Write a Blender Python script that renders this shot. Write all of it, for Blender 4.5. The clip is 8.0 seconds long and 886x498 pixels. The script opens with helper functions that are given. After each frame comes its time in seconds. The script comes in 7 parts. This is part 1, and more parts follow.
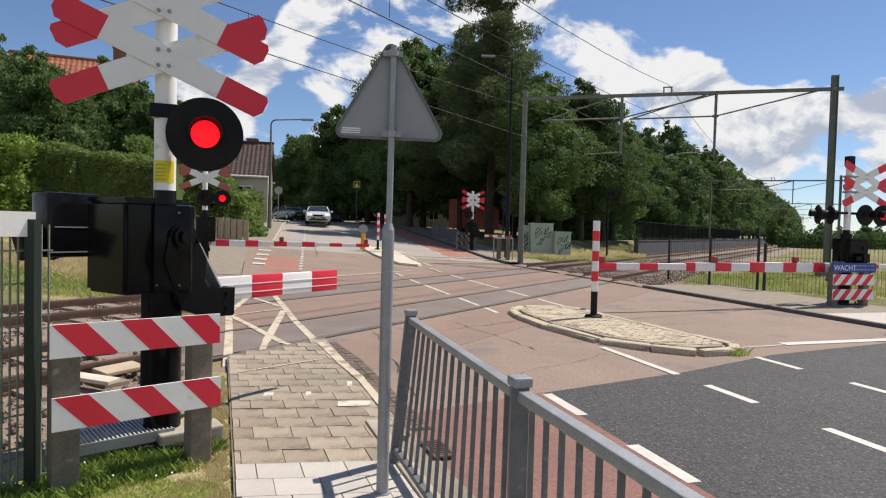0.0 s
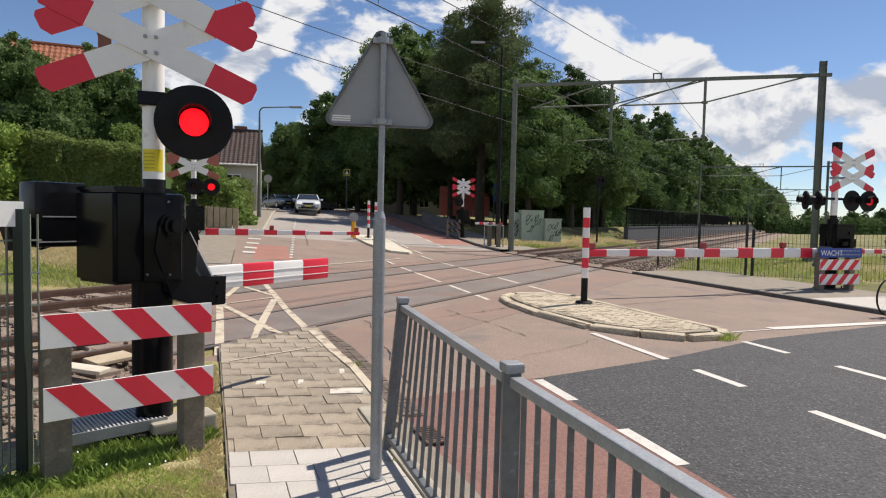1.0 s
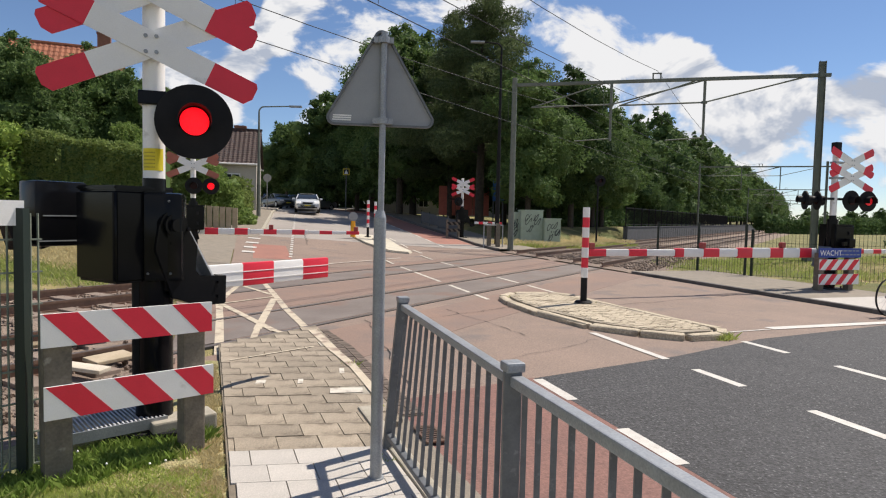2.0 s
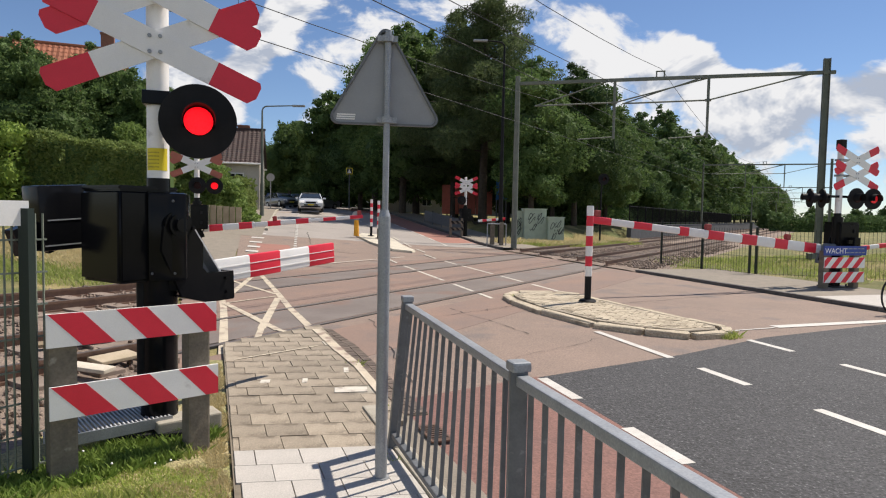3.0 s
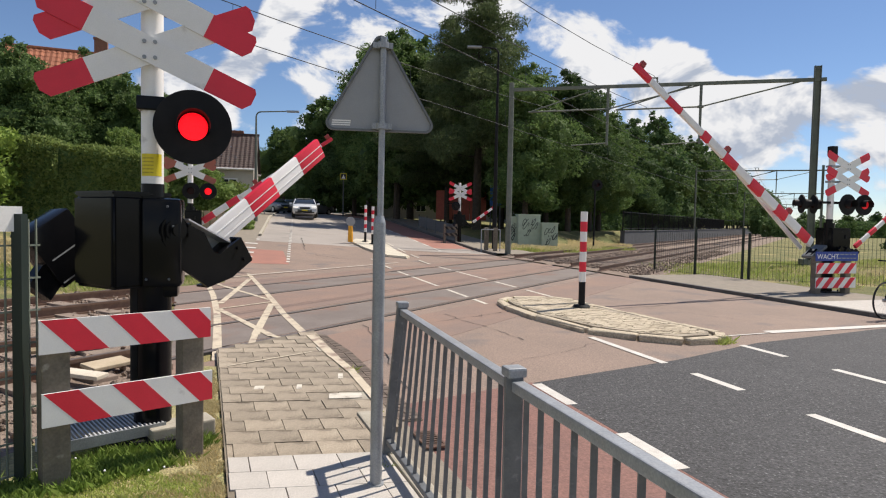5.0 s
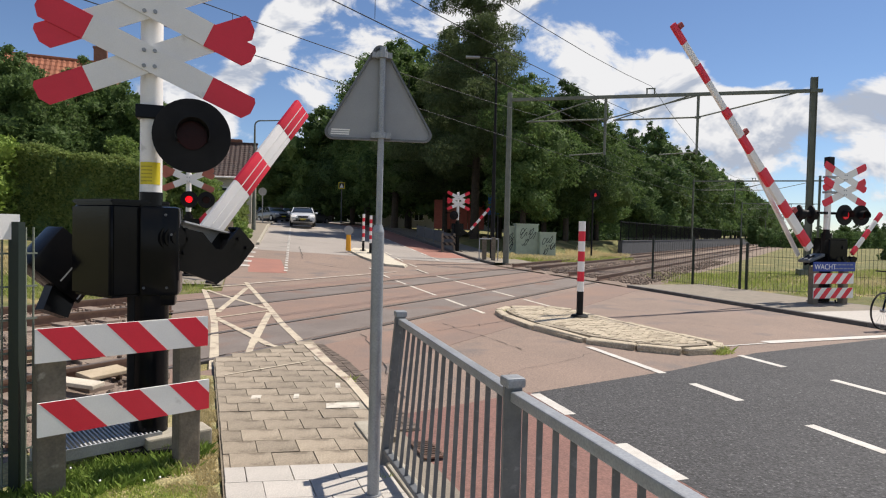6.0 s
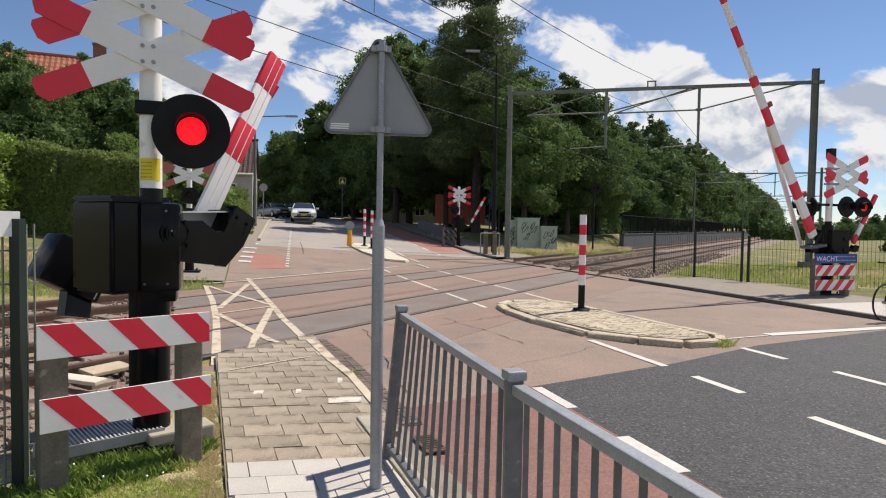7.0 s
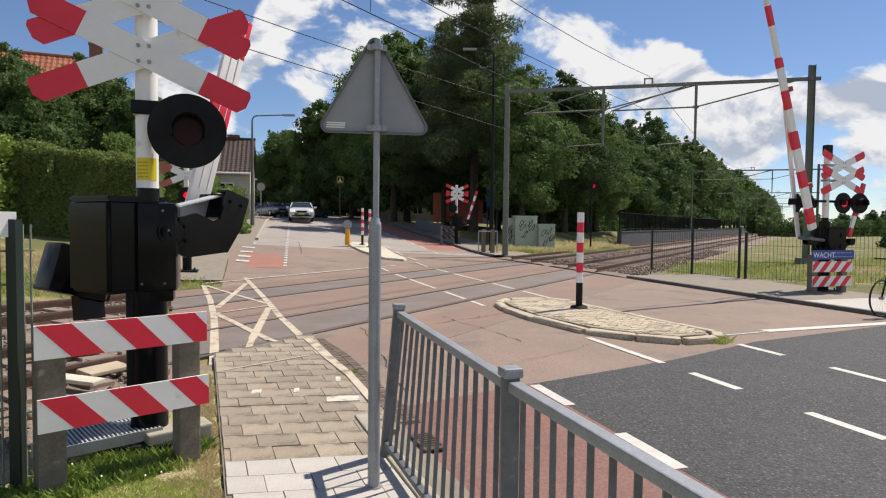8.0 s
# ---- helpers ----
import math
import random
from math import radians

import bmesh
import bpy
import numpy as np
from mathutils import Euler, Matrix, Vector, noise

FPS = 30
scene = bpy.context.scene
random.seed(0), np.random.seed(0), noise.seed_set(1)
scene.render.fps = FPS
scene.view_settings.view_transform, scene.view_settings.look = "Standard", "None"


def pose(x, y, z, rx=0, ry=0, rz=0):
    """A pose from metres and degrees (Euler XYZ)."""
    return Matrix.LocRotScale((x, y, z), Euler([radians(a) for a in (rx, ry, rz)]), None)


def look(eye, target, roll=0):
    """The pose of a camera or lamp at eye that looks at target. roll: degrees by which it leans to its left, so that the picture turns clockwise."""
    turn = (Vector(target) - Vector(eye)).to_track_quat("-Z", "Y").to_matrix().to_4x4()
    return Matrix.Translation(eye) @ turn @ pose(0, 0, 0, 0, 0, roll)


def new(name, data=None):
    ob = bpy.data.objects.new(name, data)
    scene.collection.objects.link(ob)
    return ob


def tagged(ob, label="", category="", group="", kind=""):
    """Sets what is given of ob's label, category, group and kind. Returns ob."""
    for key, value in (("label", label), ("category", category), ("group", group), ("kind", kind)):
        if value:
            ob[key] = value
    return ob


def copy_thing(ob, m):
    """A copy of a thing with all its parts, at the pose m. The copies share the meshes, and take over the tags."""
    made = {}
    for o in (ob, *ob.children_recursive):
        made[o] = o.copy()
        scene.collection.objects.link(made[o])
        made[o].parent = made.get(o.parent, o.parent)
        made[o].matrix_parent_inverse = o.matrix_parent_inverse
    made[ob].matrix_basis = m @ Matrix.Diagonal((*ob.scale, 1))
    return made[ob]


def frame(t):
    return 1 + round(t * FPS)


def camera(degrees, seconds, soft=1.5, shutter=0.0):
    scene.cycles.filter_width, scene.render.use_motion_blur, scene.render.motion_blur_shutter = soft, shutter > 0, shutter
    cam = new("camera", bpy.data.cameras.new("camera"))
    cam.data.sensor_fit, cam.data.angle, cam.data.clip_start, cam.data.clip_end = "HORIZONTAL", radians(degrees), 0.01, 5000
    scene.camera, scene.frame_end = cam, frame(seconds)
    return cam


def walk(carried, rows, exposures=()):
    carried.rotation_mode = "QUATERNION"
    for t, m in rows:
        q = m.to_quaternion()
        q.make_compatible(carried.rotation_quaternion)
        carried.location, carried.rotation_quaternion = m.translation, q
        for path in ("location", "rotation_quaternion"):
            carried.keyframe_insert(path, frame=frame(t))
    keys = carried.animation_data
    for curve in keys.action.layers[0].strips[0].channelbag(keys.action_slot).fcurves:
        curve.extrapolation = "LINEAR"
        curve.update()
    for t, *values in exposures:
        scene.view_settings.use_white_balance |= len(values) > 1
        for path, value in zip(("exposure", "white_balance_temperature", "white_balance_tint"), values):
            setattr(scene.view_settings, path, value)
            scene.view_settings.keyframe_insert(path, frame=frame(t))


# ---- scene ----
cam = camera(70.8, 8.0, soft=1.15)
PATH = [
    (0, (0.005, 0.011, 1.7), (-0.024, 2.01, 1.634), 1.5),
    (0.5, (0.0, -0.001, 1.699), (-0.017, 1.997, 1.612), 1.5),
    (1, (0.0, 0.0, 1.7), (0.002, 1.997, 1.595), 1.2),
    (1.5, (-0.003, -0.006, 1.699), (0.004, 1.991, 1.593), 1.3),
    (3, (-0.015, 0.007, 1.7), (-0.021, 2.003, 1.59), 1.1),
    (3.5, (-0.02, -0.002, 1.704), (-0.025, 1.994, 1.591), 0.9),
    (4, (-0.022, -0.002, 1.703), (-0.028, 1.994, 1.592), 0.7),
    (5.5, (-0.021, 0.002, 1.701), (-0.002, 2.0, 1.626), 1.3),
    (6, (-0.025, 0.003, 1.701), (-0.006, 2.002, 1.639), 1.3),
    (6.5, (-0.025, -0.004, 1.701), (-0.007, 1.995, 1.625), 1.1),
    (7, (-0.021, 0.009, 1.697), (-0.006, 2.007, 1.618), 0.9),
    (7.5, (-0.017, 0.008, 1.696), (0.002, 2.006, 1.604), 0.9),
    (8, (-0.012, 0.002, 1.696), (0.009, 2.0, 1.612), 0.6),
]
walk(cam, [(t, look(eye, target, roll)) for t, eye, target, roll in PATH])

# ---- sky and sun ----
SUN_AZ = 54.0      # degrees clockwise from +y
SUN_EL = 58.0
world = bpy.data.worlds.new("world")
scene.world = world
world.use_nodes = True


def build_sky():
    nt = world.node_tree
    nt.nodes.clear()
    N = nt.nodes.new
    L = nt.links.new
    out = N("ShaderNodeOutputWorld")
    sky = N("ShaderNodeTexSky")
    sky.sky_type = "NISHITA"
    sky.sun_disc = False
    sky.sun_elevation = radians(SUN_EL)
    sky.sun_rotation = radians(SUN_AZ)
    sky.air_density, sky.dust_density, sky.ozone_density = 0.85, 0.05, 5.0
    bg = N("ShaderNodeBackground")
    bg.inputs["Strength"].default_value = 0.087
    L(sky.outputs[0], bg.inputs["Color"])
    tc = N("ShaderNodeTexCoord")
    sep = N("ShaderNodeSeparateXYZ")
    L(tc.outputs["Generated"], sep.inputs[0])

    def calc(op, a, b=None):
        node = N("ShaderNodeMath")
        node.operation = op
        for socket, value in zip(node.inputs, (a, b)):
            if isinstance(value, (int, float)):
                socket.default_value = value
            elif value is not None:
                L(value, socket)
        return node.outputs[0]

    def ramp(value, low, high, stops):
        """Values in 0 to 1 over a range, straight between the stops."""
        span = N("ShaderNodeMapRange")
        span.inputs["From Min"].default_value, span.inputs["From Max"].default_value = low, high
        L(value, span.inputs["Value"])
        node = N("ShaderNodeValToRGB")
        marks = node.color_ramp.elements
        for k, (x, v) in enumerate(stops):
            e = marks[k] if k < 2 else marks.new(1.0)
            e.position = (x - low) / (high - low)
            e.color = (v, v, v, 1)
        L(span.outputs[0], node.inputs[0])
        return node.outputs[0]

    azimuth = calc("MULTIPLY", calc("ARCTAN2", sep.outputs[0], sep.outputs[1]), 57.2958)
    height = calc("MULTIPLY", calc("ARCSINE", sep.outputs[2]), 57.2958)
    edge = calc("MULTIPLY", ramp(azimuth, -180.0, 180.0, [(a, v / 40) for a, v in CLOUD_TOPS]), 40.0)
    depth = calc("SUBTRACT", edge, height)
    lift = calc("SUBTRACT", ramp(depth, -8.0, 16.0, [(a, v + 0.5) for a, v in CLOUD_LIFT]), 0.5)
    stretch = N("ShaderNodeMapping")
    stretch.inputs["Scale"].default_value = (1.0, 1.0, 1.55)
    stretch.inputs["Location"].default_value = (0.35, 0.1, 0.0)
    L(tc.outputs["Generated"], stretch.inputs[0])

    def billows(shift, detail, scale=7.5):
        way = N("ShaderNodeVectorMath")
        way.operation = "ADD"
        way.inputs[1].default_value = shift
        L(stretch.outputs[0], way.inputs[0])
        node = N("ShaderNodeTexNoise")
        node.inputs["Scale"].default_value = scale
        node.inputs["Detail"].default_value = detail
        node.inputs["Roughness"].default_value = 0.58
        node.inputs["Distortion"].default_value = 0.35
        L(way.outputs[0], node.inputs["Vector"])
        return node.outputs[0]

    body = billows((0, 0, 0), 9.0)
    mask = N("ShaderNodeMapRange")
    mask.interpolation_type = "SMOOTHSTEP"
    mask.inputs["From Min"].default_value = 0.585
    mask.inputs["From Max"].default_value = 0.70
    L(calc("ADD", body, lift), mask.inputs["Value"])
    # billows are brighter towards the sun and grey below
    soft = billows((0, 0, 0), 5.0)
    sunward = billows((0.012, 0.006, 0.034), 5.0)
    relief = calc("ADD", calc("MULTIPLY", calc("SUBTRACT", soft, sunward), 3.4), calc("MULTIPLY", billows((3.0, 1.0, 0.0), 4.0, 3.5), 0.9))
    tone = N("ShaderNodeValToRGB")
    tone.color_ramp.elements[0].position, tone.color_ramp.elements[0].color = 0.18, (0.50, 0.57, 0.68, 1)
    tone.color_ramp.elements[1].position, tone.color_ramp.elements[1].color = 0.56, (0.98, 1.0, 1.0, 1)
    L(relief, tone.inputs[0])
    cloud = N("ShaderNodeBackground")
    cloud.inputs["Strength"].default_value = 0.69
    L(tone.outputs[0], cloud.inputs["Color"])
    mix = N("ShaderNodeMixShader")
    L(mask.outputs[0], mix.inputs[0])
    L(bg.outputs[0], mix.inputs[1])
    L(cloud.outputs[0], mix.inputs[2])
    L(mix.outputs[0], out.inputs["Surface"])


# azimuth and height of the cloud tops in degrees; then how thick the cloud is below them
CLOUD_TOPS = [(-180, 38), (-110, 36), (-60, 18), (-38, 12), (-26, 11), (-19, 13), (-15.5, 19), (-9, 27), (1, 27), (6, 24), (9.5, 21.5), (13.6, 19.2), (20.7, 15.6), (25, 12.8), (31, 11.3), (36, 11.6), (60, 16), (110, 36), (180, 38)]
CLOUD_LIFT = [(-8, -0.4), (-2.2, -0.16), (0, 0.07), (1.2, 0.24), (5.0, 0.22), (7.5, 0.09), (9.5, 0.11), (16, 0.14)]
build_sky()

sun = new("sun", bpy.data.lights.new("sun", "SUN"))
sun.data.energy = 4.7
scene.view_settings.exposure = 0.34
scene.view_settings.use_white_balance = True
scene.view_settings.white_balance_temperature = 6540
scene.view_settings.white_balance_tint = 13
sun.data.angle = radians(0.55)
sun.data.color = (1.0, 0.93, 0.81)
sun_way = Vector((math.sin(radians(SUN_AZ)) * math.cos(radians(SUN_EL)), math.cos(radians(SUN_AZ)) * math.cos(radians(SUN_EL)), math.sin(radians(SUN_EL))))
sun.matrix_basis = look(sun_way * 50, (0, 0, 0))

# ---- plan: u across the road, v along it; s across the tracks, k along them ----
PU, PV = (0.956, 0.292), (-0.292, 0.956)
TN, TK = (-0.8526, 0.5225), (0.5225, 0.8526)


def ground_z(x, y):
    s = TN[0] * x + TN[1] * y
    z = float(np.interp(s, (13, 16, 19, 26, 33, 60, 140, 400), (0.0, 0.14, 0.42, 1.02, 1.65, 2.5, 4.0, 6.0)))
    # terrace behind the retaining wall, with a bank where it starts
    k = TK[0] * x + TK[1] * y
    if k > 34 and s > 13.6:
        wide = 1.0 if k > 49 else 3.2
        z = max(z, 1.06 * min(1.0, (s - 13.6) / wide) * min(1.0, (k - 34) / 8))
    return z


def uv(u, v, up=0.0):
    x, y = u * PU[0] + v * PV[0], u * PU[1] + v * PV[1]
    return Vector((x, y, ground_z(x, y) + up))


def sk(s, k, up=0.0):
    x, y = s * TN[0] + k * TK[0], s * TN[1] + k * TK[1]
    return Vector((x, y, ground_z(x, y) + up))


ROAD_YAW = math.degrees(math.atan2(PU[1], PU[0]))
TRACK_YAW = math.degrees(math.atan2(TK[1], TK[0]))


# ---- materials ----
def material(name, c1, c2=None, scale=8.0, rough=0.7, metal=0.0, bump=0.2, fine=120.0, glow=0.0, spots=None, jitter=0.0, island=0.0, coat=0.0, bump_far=0.004, speck=0.14):
    """Two colours mottled at two scales, with grain in the relief. spots: a third colour in patches. jitter: brightness by object."""
    m = bpy.data.materials.new(name)
    m.use_nodes = True
    nt = m.node_tree
    N, L = nt.nodes.new, nt.links.new
    bsdf = nt.nodes["Principled BSDF"]
    bsdf.inputs["Roughness"].default_value = rough
    bsdf.inputs["Metallic"].default_value = metal
    bsdf.inputs["Coat Weight"].default_value = coat
    tc = N("ShaderNodeTexCoord")
    c2 = c2 or tuple(v * 0.82 for v in c1)
    n1 = N("ShaderNodeTexNoise")
    n1.inputs["Scale"].default_value = scale
    n1.inputs["Detail"].default_value = 6.0
    n1.inputs["Roughness"].default_value = 0.65
    L(tc.outputs["Object"], n1.inputs["Vector"])
    n2 = N("ShaderNodeTexNoise")
    n2.inputs["Scale"].default_value = fine
    n2.inputs["Detail"].default_value = 3.0
    L(tc.outputs["Object"], n2.inputs["Vector"])
    ramp = N("ShaderNodeMapRange")
    ramp.inputs["From Min"].default_value, ramp.inputs["From Max"].default_value = 0.35, 0.65
    L(n1.outputs[0], ramp.inputs["Value"])
    mix = N("ShaderNodeMix")
    mix.data_type = "RGBA"
    L(ramp.outputs[0], mix.inputs["Factor"])
    mix.inputs[6].default_value = (*c1, 1)
    mix.inputs[7].default_value = (*c2, 1)
    col = mix.outputs[2]
    if spots:
        colour, size, low = spots
        n3 = N("ShaderNodeTexNoise")
        n3.inputs["Scale"].default_value = size
        n3.inputs["Detail"].default_value = 8.0
        L(tc.outputs["Object"], n3.inputs["Vector"])
        r3 = N("ShaderNodeMapRange")
        r3.inputs["From Min"].default_value, r3.inputs["From Max"].default_value = low, low + 0.12
        L(n3.outputs[0], r3.inputs["Value"])
        m3 = N("ShaderNodeMix")
        m3.data_type = "RGBA"
        L(r3.outputs[0], m3.inputs["Factor"])
        L(col, m3.inputs[6])
        m3.inputs[7].default_value = (*colour, 1)
        col = m3.outputs[2]
    hsv = N("ShaderNodeHueSaturation")
    L(col, hsv.inputs["Color"])
    grain = N("ShaderNodeMapRange")
    grain.inputs["From Min"].default_value, grain.inputs["From Max"].default_value = 0.3, 0.7
    grain.inputs["To Min"].default_value, grain.inputs["To Max"].default_value = 1 - speck, 1 + speck
    L(n2.outputs[0], grain.inputs["Value"])
    value = grain.outputs[0]
    if jitter:
        info = N("ShaderNodeObjectInfo")
        j = N("ShaderNodeMapRange")
        j.inputs["To Min"].default_value, j.inputs["To Max"].default_value = 1 - jitter, 1 + jitter
        L(info.outputs["Random"], j.inputs["Value"])
        k = N("ShaderNodeMath")
        k.operation = "MULTIPLY"
        L(value, k.inputs[0])
        L(j.outputs[0], k.inputs[1])
        value = k.outputs[0]
    if island:
        geo = N("ShaderNodeNewGeometry")
        j = N("ShaderNodeMapRange")
        j.inputs["To Min"].default_value, j.inputs["To Max"].default_value = 1 - island, 1 + island
        L(geo.outputs["Random Per Island"], j.inputs["Value"])
        k = N("ShaderNodeMath")
        k.operation = "MULTIPLY"
        L(value, k.inputs[0])
        L(j.outputs[0], k.inputs[1])
        value = k.outputs[0]
    L(value, hsv.inputs["Value"])
    L(hsv.outputs[0], bsdf.inputs["Base Color"])
    if bump:
        b = N("ShaderNodeBump")
        b.inputs["Strength"].default_value = bump
        b.inputs["Distance"].default_value = bump_far
        L(n2.outputs[0], b.inputs["Height"])
        L(b.outputs[0], bsdf.inputs["Normal"])
    if glow:
        L(hsv.outputs[0], bsdf.inputs["Emission Color"])
        bsdf.inputs["Emission Strength"].default_value = glow
    return m


def leaf_material(name, c1, c2, light=0.35):
    m = bpy.data.materials.new(name)
    m.use_nodes = True
    nt = m.node_tree
    N, L = nt.nodes.new, nt.links.new
    bsdf = nt.nodes["Principled BSDF"]
    out = nt.nodes["Material Output"]
    bsdf.inputs["Roughness"].default_value = 0.7
    bsdf.inputs["Specular IOR Level"].default_value = 0.25
    geo = N("ShaderNodeNewGeometry")
    info = N("ShaderNodeObjectInfo")
    mix = N("ShaderNodeMix")
    mix.data_type = "RGBA"
    mix.inputs[6].default_value, mix.inputs[7].default_value = (*c1, 1), (*c2, 1)
    L(geo.outputs["Random Per Island"], mix.inputs["Factor"])
    hsv = N("ShaderNodeHueSaturation")
    j = N("ShaderNodeMapRange")
    j.inputs["To Min"].default_value, j.inputs["To Max"].default_value = 0.75, 1.2
    L(info.outputs["Random"], j.inputs["Value"])
    L(j.outputs[0], hsv.inputs["Value"])
    L(mix.outputs[2], hsv.inputs["Color"])
    L(hsv.outputs[0], bsdf.inputs["Base Color"])
    tr = N("ShaderNodeBsdfTranslucent")
    L(hsv.outputs[0], tr.inputs["Color"])
    ms = N("ShaderNodeMixShader")
    ms.inputs[0].default_value = light
    L(bsdf.outputs[0], ms.inputs[1])
    L(tr.outputs[0], ms.inputs[2])
    L(ms.outputs[0], out.inputs["Surface"])
    return m


def glass_material(name):
    m = bpy.data.materials.new(name)
    m.use_nodes = True
    b = m.node_tree.nodes["Principled BSDF"]
    b.inputs["Base Color"].default_value = (0.02, 0.025, 0.03, 1)
    b.inputs["Roughness"].default_value = 0.04
    b.inputs["IOR"].default_value = 1.5
    return m


def dim_gloss(m, level):
    m.node_tree.nodes["Principled BSDF"].inputs["Specular IOR Level"].default_value = level


M_ROAD_FAR = material("pale_grey_asphalt", (0.33, 0.295, 0.265), (0.27, 0.245, 0.22), 0.4, 0.85, bump=0.4, fine=80, spots=((0.18, 0.165, 0.155), 0.8, 0.62))
M_ASPHALT = material("old_asphalt", (0.258, 0.188, 0.148), (0.207, 0.155, 0.124), 0.5, 0.85, bump=0.5, fine=55, spots=((0.165, 0.135, 0.12), 0.9, 0.56), speck=0.34)
M_TARMAC = material("new_asphalt", (0.044, 0.044, 0.046), (0.034, 0.034, 0.036), 0.8, 0.8, bump=1.0, fine=48, bump_far=0.01, spots=((0.14, 0.14, 0.14), 55.0, 0.575), speck=0.7)
M_BIKE = material("red_asphalt", (0.215, 0.110, 0.088), (0.175, 0.093, 0.077), 1.2, 0.85, bump=0.6, fine=60, speck=0.28)
M_BIKE_FAR = material("faded_red_asphalt", (0.33, 0.15, 0.11), (0.27, 0.13, 0.10), 1.2, 0.85, bump=0.5, fine=85)
M_PANEL = material("crossing_asphalt", (0.195, 0.165, 0.145), (0.15, 0.122, 0.105), 0.9, 0.7, bump=0.5, fine=60, spots=((0.19, 0.12, 0.09), 0.7, 0.55))
M_RUST_ROAD = material("rust_stained_asphalt", (0.25, 0.165, 0.125), (0.2, 0.145, 0.12), 0.8, 0.85, bump=0.5, fine=80, speck=0.22)
M_PAINT = material("road_paint", (0.60, 0.575, 0.53), (0.50, 0.475, 0.43), 6, 0.6, bump=0.3, spots=((0.38, 0.34, 0.3), 14.0, 0.64))
M_CREAM = material("worn_cream_paint", (0.56, 0.49, 0.37), (0.45, 0.385, 0.29), 5, 0.7, bump=0.3, spots=((0.27, 0.20, 0.16), 5.0, 0.55))
M_CREAM_LIGHT = material("worn_white_paint", (0.62, 0.58, 0.50), (0.5, 0.46, 0.39), 5, 0.7, bump=0.3, spots=((0.3, 0.25, 0.21), 9.0, 0.57))
M_KERB = material("kerb_concrete", (0.42, 0.385, 0.315), (0.33, 0.30, 0.24), 5, 0.9, bump=0.5, jitter=0.1, spots=((0.2, 0.19, 0.16), 9.0, 0.62))
M_OLD_KERB = material("old_island_kerb", (0.37, 0.32, 0.245), (0.27, 0.23, 0.175), 3, 0.95, bump=0.8, fine=40, bump_far=0.012, spots=((0.17, 0.145, 0.11), 3.5, 0.56), speck=0.3)
M_SETTS = material("worn_sandy_setts", (0.50, 0.43, 0.32), (0.40, 0.34, 0.25), 4, 0.95, bump=0.8, fine=50, bump_far=0.01, spots=((0.27, 0.225, 0.16), 2.2, 0.56), speck=0.3, island=0.07)
M_DARK_KERB = material("dark_kerb", (0.13, 0.12, 0.11), (0.09, 0.085, 0.08), 5, 0.9, bump=0.5, jitter=0.15)
M_TILE = material("weathered_paving", (0.325, 0.275, 0.210), (0.245, 0.205, 0.155), 6, 0.9, bump=0.5, jitter=0.17, spots=((0.165, 0.135, 0.1), 7.0, 0.57), speck=0.3)
M_TILE_NEW = material("pale_paving", (0.475, 0.445, 0.405), (0.42, 0.395, 0.36), 6, 0.85, bump=0.3, jitter=0.06)
M_JOINT = material("sandy_joints", (0.23, 0.195, 0.145), (0.15, 0.127, 0.095), 12, 0.95, bump=0.5)
M_DARK_BRICK = material("dark_paving_brick", (0.15, 0.115, 0.09), (0.11, 0.085, 0.07), 20, 0.9, bump=0.5, jitter=0.25)
M_PAVING_FAR = material("dull_paving", (0.255, 0.22, 0.175), (0.2, 0.175, 0.14), 4, 0.9, bump=0.4, fine=60)
M_GRASS = material("grass_soil", (0.10, 0.12, 0.034), (0.20, 0.172, 0.066), 0.7, 0.95, bump=1.0, fine=45, bump_far=0.03, spots=((0.33, 0.265, 0.115), 0.5, 0.54))
M_VERGE = material("dry_verge_soil", (0.35, 0.29, 0.15), (0.22, 0.23, 0.085), 3.0, 0.95, bump=1.0, fine=60, bump_far=0.02, spots=((0.42, 0.35, 0.2), 5.0, 0.56), speck=0.4)
M_BALLAST = material("ballast", (0.26, 0.20, 0.155), (0.165, 0.125, 0.10), 6, 0.95, bump=1.0, fine=26, bump_far=0.04, island=0.35)
M_STEEL = material("worn_rail", (0.22, 0.14, 0.10), (0.16, 0.10, 0.075), 9, 0.5, metal=0.6, bump=0.2)
M_RAILTOP = material("polished_rail", (0.25, 0.20, 0.17), (0.18, 0.145, 0.12), 12, 0.42, metal=0.6, bump=0.05)
M_GROOVE = material("rail_groove", (0.03, 0.028, 0.027), None, 12, 0.9)
M_SLEEPER = material("sleeper", (0.27, 0.21, 0.17), (0.19, 0.15, 0.12), 4, 0.9, bump=0.5)
M_BLACK = material("black_enamel", (0.006, 0.0065, 0.008), (0.009, 0.009, 0.010), 4, 0.15, bump=0.08, fine=60, speck=0.03)
M_BLACK_MATT = material("matt_black", (0.012, 0.012, 0.013), (0.018, 0.018, 0.019), 5, 0.6, bump=0.1, speck=0.03)
M_WHITE = material("white_enamel", (0.84, 0.83, 0.81), (0.78, 0.77, 0.75), 3, 0.42, bump=0.05, spots=((0.5, 0.48, 0.45), 7.0, 0.68), speck=0.03)
M_RED = material("red_film", (0.74, 0.022, 0.05), (0.68, 0.02, 0.044), 4, 0.42, bump=0.05, speck=0.03)
M_RED_FADED = material("faded_red_paint", (0.36, 0.05, 0.045), (0.28, 0.05, 0.045), 6, 0.6, bump=0.1)
